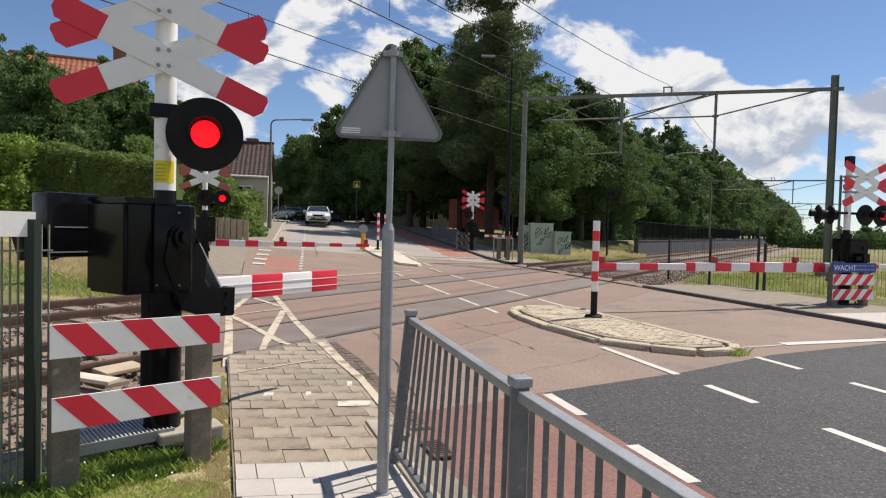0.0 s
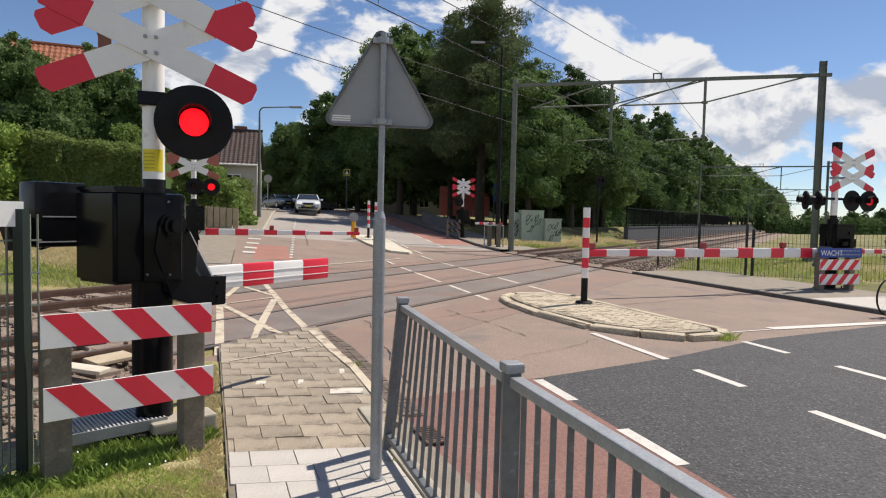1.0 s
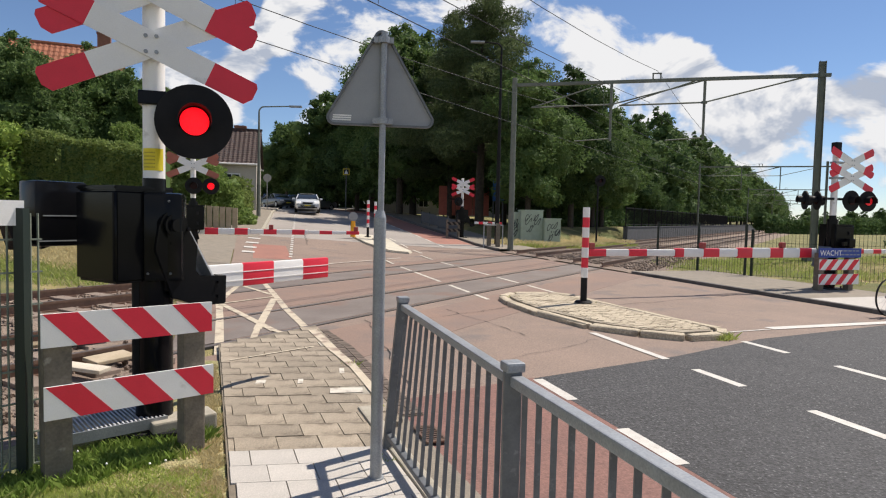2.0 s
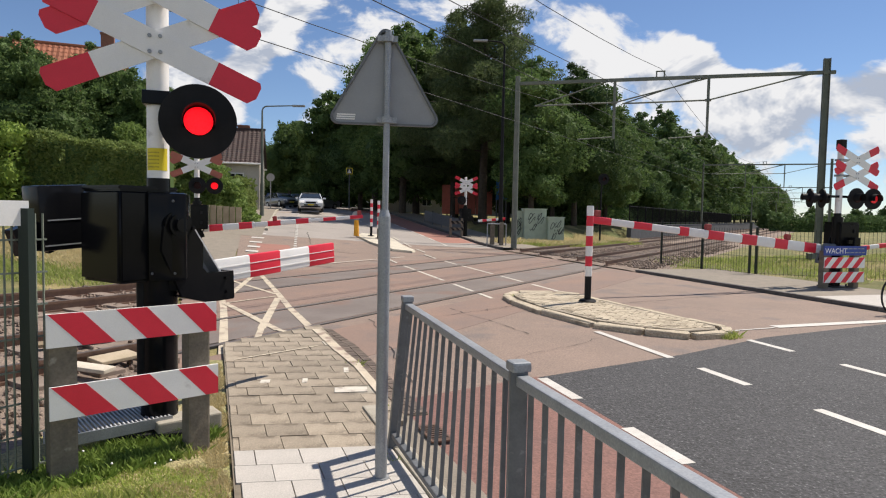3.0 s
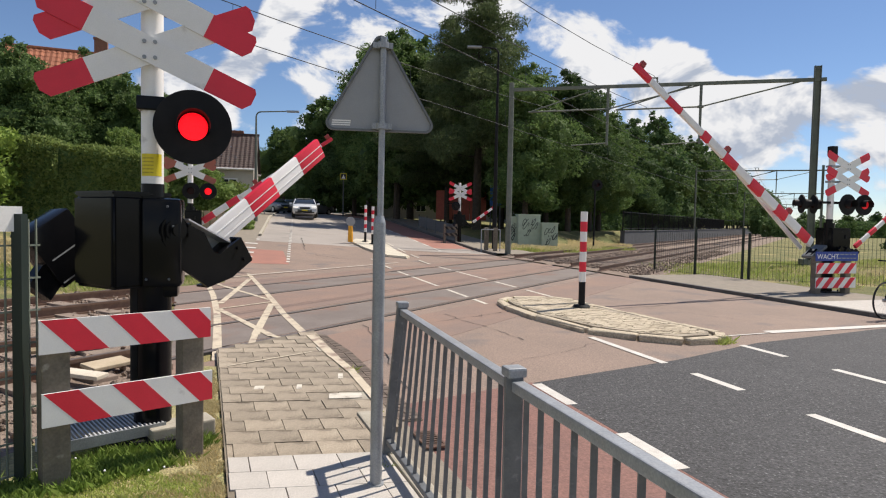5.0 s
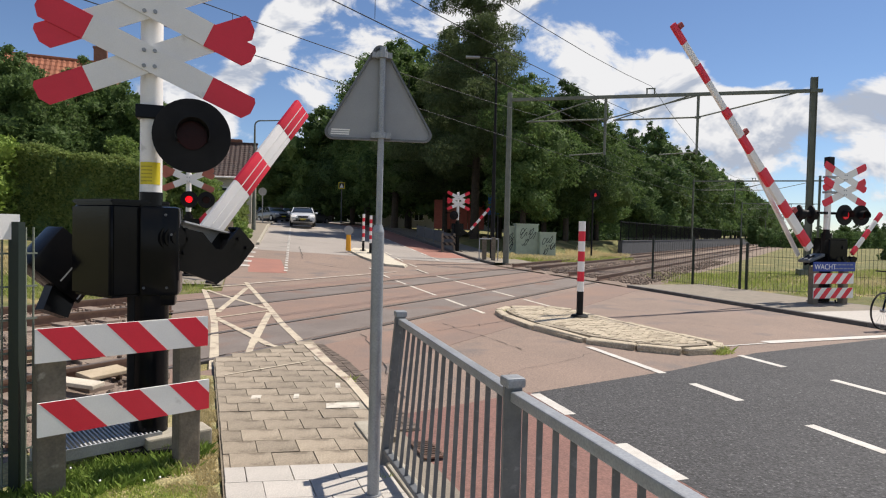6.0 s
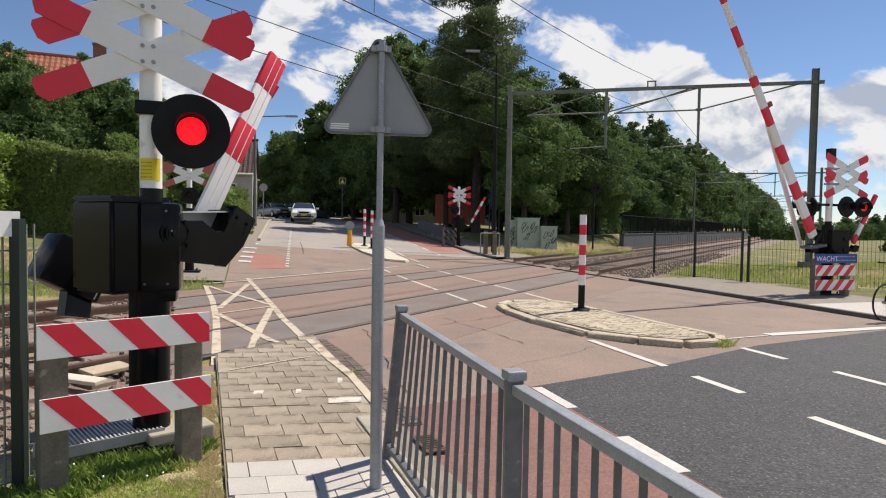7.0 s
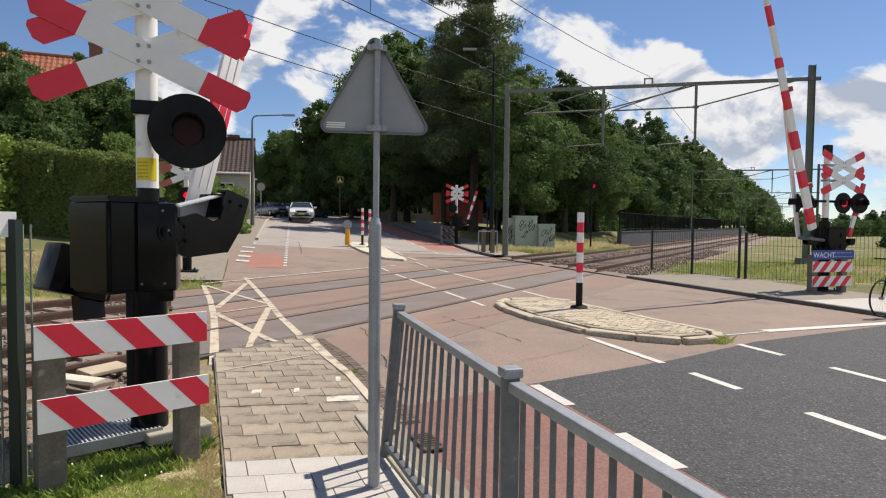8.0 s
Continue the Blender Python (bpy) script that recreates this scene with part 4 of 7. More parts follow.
def build_trees():
    a = tree("tree", 15, 9.5, 36000, 0.3, M_LEAF, 1, "tall broad-leaved tree in full leaf", 0.3, 0.18, 0.25)
    b = tree("tree", 15, 8.5, 36000, 0.3, M_LEAF_DARK, 2, "tall dark green broad-leaved tree", 0.28, 0.17, 0.25, "tall")
    c = tree("tree", 12, 8.0, 30000, 0.3, M_LEAF, 3, "broad-leaved tree with an uneven crown", 0.24, 0.14, 0.23)
    fa = tree("tree", 15, 9.5, 9500, 0.3, M_LEAF, 5, "distant broad-leaved tree in full leaf", 0.3, 0.10, 0.48)
    fb = tree("tree", 15, 8.5, 9500, 0.3, M_LEAF_DARK, 6, "distant dark green tree", 0.28, 0.09, 0.48, "tall")
    pine = tree("conifer", 26.0, 13.5, 90000, 0.3, M_NEEDLE, 4, "tall dark conifer with long drooping branches", 0.35, 0.2, 0.33, "cone")
    rng = random.Random(9)
    spots = []
    # the row beside the railway, receding
    k, i = 40.0, 0
    while k < 330:
        p = sk(17.5 + rng.uniform(-0.8, 1.2), k)
        kind = (a, b, c)[i % 3] if k < 72 else (fa, fb)[i % 2]
        spots.append((p.x, p.y, kind, rng.uniform(0.86, 1.0) * (1.22 if kind is c else 1.0) * (0.86 if k < 75 else 1.0)))
        k += 6.2 + k * 0.018
        i += 1
    # the wood across the road, behind the cabinets
    for x, y, kind, sc in ((8.5, 50, b, 0.76), (12.5, 52, a, 0.66), (5.5, 56, b, 0.98), (2.0, 57, a, 1.2), (-4.0, 57.5, a, 1.15), (-9.6, 70, b, 1.06), (-13.6, 72, fa, 0.9), (-3.0, 63, fa, 1.25), (-7.5, 66, a, 1.1), (1, 62, fb, 1.15),
                           (6, 62, fa, 1.0), (11, 62, fb, 0.9), (-5, 74, b, 1.2), (0, 78, fa, 1.2), (-14, 76, b, 0.8), (-20.5, 82, a, 0.74), (-26.5, 86, b, 0.68),
                           (-9, 92, fa, 1.35), (-34, 78, a, 0.95), (-40, 90, fb, 1.1), (8, 80, fa, 1.15), (16, 72, fb, 0.95), (-17, 100, fa, 1.2), (-28, 108, fb, 0.95), (-4, 105, fb, 1.5),
                           (62, 106, fa, 0.30), (67, 109, fb, 0.27), (72, 110, fa, 0.30), (77, 114, fb, 0.3), (83, 118, fa, 0.34), (57, 112, fb, 0.34), (88, 122, fb, 0.34), (50, 120, fa, 0.45)):
        spots.append((x, y, kind, sc))
    # garden trees behind the hedge
    for x, y, kind, sc in ((-21.0, 31, c, 0.70), (-18.7, 33, c, 0.70), (-19.9, 30.5, c, 0.66), (-25, 32.5, c, 0.82), (-16.4, 33.5, c, 0.62), (-29, 36, fa, 0.75), (-28, 32, c, 0.85), (-14.4, 36, b, 0.36), (-23, 33.5, c, 0.72)):
        spots.append((x, y, kind, sc))
    placed = set()
    for x, y, kind, sc in spots:
        yaw = rng.uniform(0, 360)
        if kind in placed:
            put_tree(kind, x, y, yaw, sc)
        else:
            kind.matrix_basis = pose(x, y, ground_z(x, y), 0, 0, yaw)
            kind.scale = (sc, sc, sc)
            placed.add(kind)
    x, y = 2.8, 48.0
    pine.matrix_basis = pose(x, y, ground_z(x, y), 0, 0, 40)
    put_tree(pine, 0.6, 55, 160, 0.72)


def hedge(name, pts, height, depth, n, size, mat, seed, label, bumpy=0.25):
    """A bushy hedge along (x, y) or (x, y, height) points."""
    rng = np.random.default_rng(seed)
    root = thing(name, Matrix(), label, "hedge")
    bm = bmesh.new()
    lumps = []
    pts = [(*p, height) if len(p) == 2 else p for p in pts]
    for (x0, y0, h0), (x1, y1, h1) in zip(pts, pts[1:]):
        ln = math.hypot(x1 - x0, y1 - y0)
        m = max(2, int(ln / 0.6))
        for i in range(m):
            f = (i + 0.5) / m
            x, y = x0 + (x1 - x0) * f, y0 + (y1 - y0) * f
            z = ground_z(x, y)
            tall = h0 + (h1 - h0) * f
            rod(bm, (x, y, z - 0.1), (x + rng.uniform(-0.2, 0.2), y, z + tall * 0.7), 0.05, 0.02, 5)
            h = tall * rng.uniform(1 - bumpy * 0.4, 1 + bumpy * 0.4)
            for lev in np.arange(0.3, h, 0.75):
                lumps.append((x + rng.uniform(-0.15, 0.15), y + rng.uniform(-0.2, 0.2), z + lev, 0.62, depth * 0.55, 0.55))
    part("stems", bm, M_BARK, root)
    v, f = leaf_cloud(n, lumps, size, rng)
    fol = raw("foliage", v, f, mat, root)
    cores(lumps[::2], mat, fol, rng, 0.8)
    return root


def clipped_hedge(name, pts, depth, n, size, mat, seed, label, ragged=0.10):
    """A hedge cut to flat faces along points (x, y, height)."""
    rng = np.random.default_rng(seed)
    root = thing(name, Matrix(), label, "hedge")
    bm, inner = bmesh.new(), bmesh.new()
    places, ways = [], []
    total = sum(math.hypot(b[0] - a[0], b[1] - a[1]) for a, b in zip(pts, pts[1:]))
    for (x0, y0, h0), (x1, y1, h1) in zip(pts, pts[1:]):
        along = Vector((x1 - x0, y1 - y0, 0))
        ln = along.length
        along.normalize()
        out = np.array((along.y, -along.x, 0))
        g0, g1 = ground_z(x0, y0), ground_z(x1, y1)
        m = max(1, int(ln / 0.8))
        for i in range(m):
            f = (i + 0.5) / m
            x, y, g = x0 + (x1 - x0) * f, y0 + (y1 - y0) * f, g0 + (g1 - g0) * f
            rod(bm, (x, y, g - 0.1), (x + rng.uniform(-0.2, 0.2), y, g + (h0 + (h1 - h0) * f) * 0.8), 0.05, 0.02, 5)
        rows = []
        for f, g, h, x, y in ((0, g0, h0, x0, y0), (1, g1, h1, x1, y1)):
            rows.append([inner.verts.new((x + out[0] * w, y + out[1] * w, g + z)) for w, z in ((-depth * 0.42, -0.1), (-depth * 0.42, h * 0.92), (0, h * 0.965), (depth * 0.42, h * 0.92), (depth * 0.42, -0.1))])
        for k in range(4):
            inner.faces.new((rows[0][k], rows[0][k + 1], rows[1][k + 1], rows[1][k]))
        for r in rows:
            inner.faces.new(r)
        k = int(n * ln / total)
        f = rng.uniform(0, 1, k)
        h = h0 + (h1 - h0) * f
        span = 2 * h + depth
        t = rng.uniform(0, 1, k) * span
        front, top = t < h, (t >= h) & (t < h + depth)
        side = np.where(front, 1.0, -1.0)
        w = np.where(top, (t - h) - depth / 2, side * depth / 2)
        z = np.where(top, h, np.where(front, t, t - h - depth))
        wave = ragged * (np.sin(f * ln * 1.9 + z * 1.3) + np.sin(f * ln * 4.7 - z * 2.9) * 0.6) + rng.normal(0, ragged * 0.55, k)
        z = z + np.where(top, wave, 0)
        w = w + np.where(top, 0, side * wave)
        base = np.stack([x0 + (x1 - x0) * f, y0 + (y1 - y0) * f, g0 + (g1 - g0) * f + z], 1)
        places.append(base + out[None] * w[:, None])
        ways.append(np.where(top[:, None], np.array((0, 0, 1.0))[None], out[None] * side[:, None]))
    part("stems", bm, M_BARK, root)
    v, f = leaf_quads(np.concatenate(places), np.concatenate(ways), size, rng, 0.1)
    fol = raw("foliage", v, f, mat, root)
    # core in the darker leaf colour, painting in the shade between the leaves
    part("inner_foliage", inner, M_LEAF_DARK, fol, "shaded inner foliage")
    return root


build_trees()
clipped_hedge("hedge", [(-34, 25, 3.7), (-21, 25.2, 3.6), (-15, 25.4, 3.4), (-11.4, 25.6, 3.2)], 1.5, 90000, 0.15, M_LEAF_HEDGE, 11, "tall dense clipped green hedge with a pale top")
hedge("hedge", [(-24, 24.0), (-16.6, 24.2)], 3.75, 1.4, 22000, 0.2, M_LEAF_BRIGHT, 12, "bright green hedge bush")
hedge("ivy_bush", [(-15.5, 30.4, 3.9), (-12.5, 30.6, 3.8), (-11.7, 30.9, 3.2), (-11.1, 31.2, 2.1), (-10.6, 31.6, 1.2), (-10.3, 32.4, 0.6)], 3.0, 1.8, 46000, 0.17, M_LEAF_IVY, 13, "sprawling green ivy bush over the garden wall", 0.5)
hedge("ivy_bush", [(-12.6, 37.0), (-13.8, 43.0), (-14.6, 46.5)], 1.5, 1.0, 22000, 0.17, M_LEAF_HEDGE, 33, "low green ivy bush along the garden wall", 0.7)
hedge("undergrowth", [(6.5, 53), (9, 51.5), (12, 53)], 5.0, 2.5, 26000, 0.3, M_LEAF_DARK, 14, "dark shrubs under the trees beside the cabinets", 0.6)
hedge("undergrowth", [tuple(sk(17.5, 52).xy), tuple(sk(17.5, 75).xy), tuple(sk(17.5, 100).xy)], 1.4, 2.0, 16000, 0.3, M_LEAF_DARK, 15, "low dark shrubs under the tree row", 0.6)
hedge("undergrowth", [(-38, 96), (-22, 104), (-4, 108), (14, 100)], 6.0, 2.5, 40000, 0.45, M_LEAF_DARK, 16, "dark wall of shrubs at the end of the road", 0.5)
hedge("undergrowth", [(-16.0, 34), (-17.0, 39)], 3.2, 2.0, 14000, 0.24, M_LEAF_DARK, 18, "dark garden shrubs beside the house", 0.5)
hedge("undergrowth", [(52, 100), (70, 108), (92, 124)], 2.6, 2.0, 14000, 0.4, M_LEAF_DARK, 19, "distant dark shrubs at the end of the meadow", 0.6)
hedge("undergrowth", [(38.5, 53), (44, 47), (52, 43)], 1.3, 2.0, 16000, 0.3, M_LEAF_DARK, 20, "dark shrubs behind the meadow", 0.6)


# ---- level crossing machines ----
MOVERS = []


def cross_board(parent, m, sign, half=0.765, width=0.178, angle=24.0, red=None):
    """One board of a crossing cross with red ends; m places its centre."""
    t = m @ pose(0, 0, 0, 0, sign * angle, 0)
    bm = bmesh.new()
    plate(bm, [(-half * 0.56, -width / 2), (half * 0.56, -width / 2), (half * 0.56, width / 2), (-half * 0.56, width / 2)], t, 0.012)
    b = part("cross_board", bm, M_WHITE, parent)
    for e in (-1, 1):
        bm = bmesh.new()
        c = 0.045
        plate(bm, [(e * half * 0.56, -width / 2), (e * (half - c), -width / 2), (e * half, -width / 2 + 0.06), (e * half, width / 2 - 0.03), (e * (half - 0.02), width / 2), (e * half * 0.56, width / 2)], t, 0.012)
        part("red_end", bm, red or M_RED, b, "brown-red board end" if red else "red reflective board end")
    return b


def signal_head(parent, m, r=0.265, lens=0.10, flash=None, name="signal_lamp", lit_mat=None):
    """A round black backing board with a hooded red lens, facing the -y of m."""
    bm = bmesh.new()
    a, b = m @ Vector((0, 0.03, 0)), m @ Vector((0, 0.0, 0))
    rod(bm, a, b, r, r, 40)
    rod(bm, m @ Vector((0, 0.03, 0)), m @ Vector((0, 0.16, 0)), lens * 1.5, lens * 1.2, 24)
    disc = part(name, bm, M_BLACK_MATT, parent, "black round backing board", True)
    bm = bmesh.new()
    # a hood open below
    prev = None
    for i in range(19):
        an = radians(-25 + 230 * i / 18)
        row = []
        for rr, y in ((lens * 1.12, -0.002), (lens * 1.12, -0.17), (lens * 1.06, -0.17), (lens * 1.06, -0.002)):
            row.append(bm.verts.new(m @ Vector((math.cos(an) * rr, y, math.sin(an) * rr))))
        if prev:
            for j in range(4):
                bm.faces.new((prev[j], prev[(j + 1) % 4], row[(j + 1) % 4], row[j]))
        prev = row
    part("hood", bm, M_BLACK_MATT, disc, "", True)
    bm = bmesh.new()
    rod(bm, m @ Vector((0, -0.004, 0)), m @ Vector((0, -0.016, 0)), lens, lens * 0.98, 30)
    part("lens", bm, M_LENS_DARK, disc, "dark unlit red lens")
    bm = bmesh.new()
    rod(bm, (0, 0.006, 0), (0, -0.006, 0), lens * 0.97, lens * 0.95, 30)
    lit = part("light_insert", bm, lit_mat or M_GLOW, disc, "glowing red light")
    if flash is not None:
        MOVERS.append(("flash", lit, m, flash))
    return disc


SLOW = ((0, 0), (2.3, 0), (2.6, 0.6), (2.8, 2.6), (3.0, 5.4), (3.2, 8.8), (3.5, 13.5), (4.0, 20.5), (4.5, 27.8), (5.0, 35.0), (5.5, 42.0), (6.0, 48.0), (6.5, 54.0), (7.0, 60.0), (7.5, 66.0), (8.0, 72.0))


def boom_rows(base, slow=False):
    rows = []
    for t, a in SLOW if slow else ((0, 0), (2.3, 0), (2.6, 0.3), (2.8, 1.6), (3.0, 4.0), (3.2, 7.0), (3.5, 11.4), (4.0, 18.9), (4.5, 27.0), (5.0, 34.8), (5.5, 42.0), (6.0, 48.6), (6.5, 54.9), (7.0, 61.5), (7.5, 67.6), (8.0, 73.5)):
        rows.append((t, base @ pose(0, 0, 0, 0, -a, 0)))
    return rows


def build_boom(parent, base, sections, drop, arm, bands, weight=None, lamps=(), slow=False):
    """A striped boom on a pivot at base, along its x. sections: (x0, x1, height, width)."""
    bm = bmesh.new()
    # cranked carrier from the pivot to a tray under the beam
    w = sections[0][3]
    h0 = sections[0][2]
    for y in (-w / 2 - 0.035, w / 2 + 0.010):
        plate(bm, [(-0.10, 0.10), (0.10, 0.11), (arm * 0.34, -0.02), (arm * 0.42, -drop - h0 * 0.1), (arm, -drop - h0 * 0.25), (arm + 0.05, -drop - h0 - 0.05), (arm * 0.62, -drop - h0 - 0.09), (arm * 0.15, -drop * 0.8), (-0.08, -0.12)], pose(0, y, 0), 0.024)
    rod(bm, (0, -w / 2 - 0.07, 0), (0, w / 2 + 0.07, 0), 0.075, 0.075, 20)
    box(bm, (arm * 0.72, 0, -drop - h0 * 0.5 - 0.05), (arm * 0.6, w + 0.06, 0.09), None, 0.01)
    rod(bm, (arm * 0.5, -w / 2 - 0.05, -drop - h0 * 0.4), (arm * 0.5, -w / 2 - 0.03, -drop - h0 * 0.4), 0.03, 0.03, 10)
    boom = part("boom", bm, M_BLACK, parent, "raising boom on a black carrier", True)
    boom.matrix_basis = base
    for x0, x1, h, w in sections:
        bm = bmesh.new()
        box(bm, ((x0 + x1) / 2, 0, -drop), (x1 - x0, w, h), None, min(w, h) * 0.32)
        part("beam", bm, M_WHITE, boom, "white boom beam", True)
    tip = sections[-1][1]
    for a, b in bands:
        for x0, x1, h, w in sections:
            c, d = max(a, x0), min(b, x1)
            if d - c > 0.02:
                bm = bmesh.new()
                e = 0.006
                box(bm, ((c + d) / 2, 0, -drop), (d - c + (0.006 if d == tip else 0), w + e, h + e), None, min(w, h) * 0.33)
                part("red_band", bm, M_RED, boom, "red reflective band", True)
    if tip > 6:
        bm = bmesh.new()
        bar(bm, (0.25, -0.46, -drop), (3.7, -0.07, -drop), 0.06, 0.11, 0.015)
        part("strut", bm, M_WHITE, boom, "white twin beam running up to the boom")
        bm = bmesh.new()
        box(bm, (0.28, 0, -drop - 0.1), (0.08, 0.34, 0.56), Matrix.Rotation(radians(-24), 3, "Y"), 0.03)
        part("tray", bm, M_GREY_PAINT, boom, "grey carrier plate")
    for x, h in lamps:
        bm = bmesh.new()
        box(bm, (x, 0, -drop + h / 2 + 0.07), (0.13, 0.1, 0.14), None, 0.02)
        rod(bm, (x, -0.05, -drop + h / 2 + 0.08), (x, -0.075, -drop + h / 2 + 0.08), 0.05, 0.05, 14)
        part("boom_lamp", bm, M_RED_FADED, boom, "dull red boom lamp")
    if weight:
        wx, wy, wz, sx, sy, sz = weight
        bm = bmesh.new()
        box(bm, (wx, wy, wz), (sx, sy, sz), None, 0.012)
        bar(bm, (0, wy, 0), (wx, wy, wz), 0.06, 0.1)
        part("counterweight", bm, M_BLACK, boom, "black steel counterweight block")
    MOVERS.append(("boom", boom, base, slow))
    return boom


def machine_base(name, m, label, cross_dx=0.0, top=3.55, pole_r=0.076, red=None):
    root = thing(name, m, label, "crossing barrier", "level crossing machines")
    bm = bmesh.new()
    rod(bm, (0, 0, 1.83), (0, 0, top), pole_r, pole_r, 28)
    rod(bm, (0, 0, top), (0, 0, top + 0.02), pole_r * 1.04, pole_r * 0.7, 28)
    part("post", bm, M_WHITE, root, "white round steel post", True)
    bm = bmesh.new()
    rod(bm, (0, 0, 0.0), (0, 0, 1.83), pole_r * 1.7, pole_r * 1.7, 28)
    rod(bm, (0, 0, 1.78), (0, 0, 1.925), pole_r * 1.06, pole_r * 1.06, 28)
    part("lower_post", bm, M_BLACK, root, "thick black lower post", True)
    bm = bmesh.new()
    box(bm, (0, 0, 0.05), (0.6, 0.5, 0.1), None, 0.02)
    for x in (-0.2, 0.2):
        for y in (-0.16, 0.16):
            rod(bm, (x, y, 0.1), (x, y, 0.15), 0.02, 0.02, 8)
    part("base_plate", bm, M_BLACK_MATT, root)
    for z in (2.868, 3.253):
        for sign, dy in ((1, -0.028), (-1, -0.014)):
            cross_board(root, pose(cross_dx, -pole_r - 0.02 + dy, z), sign, red=red)
        for dx in (-0.035, 0.035):
            for dz in (-0.055, 0.055):
                bm = bmesh.new()
                rod(bm, (cross_dx + dx, -pole_r - 0.06, z + dz), (cross_dx + dx, -pole_r - 0.02, z + dz), 0.014, 0.014, 10)
                part("bolt", bm, M_GALV, root, "galvanised bolt head")
    for z in (2.868, 3.253):
        bm = bmesh.new()
        box(bm, (cross_dx / 2, 0, z), (abs(cross_dx) + 0.2, pole_r * 2 + 0.02, 0.05))
        part("clamp", bm, M_GALV, root)
    return root


def drive_box(root, m, size):
    bm = bmesh.new()
    sx, sy, sz = size
    made = bmesh.ops.create_cube(bm, size=1.0, matrix=m @ Matrix.Diagonal((sx, sy, sz, 1)))
    bmesh.ops.bevel(bm, geom=list(bm.edges), offset=0.025, segments=3, affect="EDGES")
    body = part("drive_housing", bm, M_BLACK, root, "black painted drive housing", True)
    bm = bmesh.new()
    bmesh.ops.create_cube(bm, size=1.0, matrix=m @ Matrix.Translation((0, 0, sz / 2 + 0.012)) @ Matrix.Diagonal((sx - 0.01, sy - 0.01, 0.03, 1)))
    bmesh.ops.bevel(bm, geom=list(bm.edges), offset=0.01, segments=2, affect="EDGES")
    part("lid", bm, M_BLACK, body)
    for dz in (-0.22, 0.2):
        bm = bmesh.new()
        bmesh.ops.create_cube(bm, size=1.0, matrix=m @ Matrix.Translation((sx * 0.2, -sy / 2 - 0.012, dz * sz)) @ Matrix.Diagonal((0.05, 0.03, 0.09, 1)))
        part("latch", bm, M_BLACK_MATT, body)
    # cable below the housing
    bm = bmesh.new()
    prev = None
    for i in range(13):
        an = radians(180 * i / 12)
        p = m @ Vector((0.1 + 0.07 * math.cos(an), -sy * 0.3, -sz / 2 - 0.10 * math.sin(an)))
        if prev:
            rod(bm, prev, p, 0.014, 0.014, 8)
        prev = p
    part("cable", bm, M_BLACK_MATT, body)
    return body


FLASH = [(-1, 0.05), (0.35, 0.75), (0.95, 1.35), (1.65, 2.05), (2.3, 2.7), (2.95, 3.35), (3.55, 3.95), (4.25, 4.65), (4.9, 5.25), (5.55, 5.95), (6.15, 6.55), (6.85, 7.2), (7.45, 7.85)]
ANTI = [(0.05, 0.35), (0.75, 0.95), (1.35, 1.65), (2.05, 2.3), (2.7, 2.95), (3.35, 3.65), (3.95, 4.25), (4.65, 4.9), (5.35, 5.65), (5.95, 6.3), (6.6, 6.85), (7.2, 7.5), (7.85, 9)]


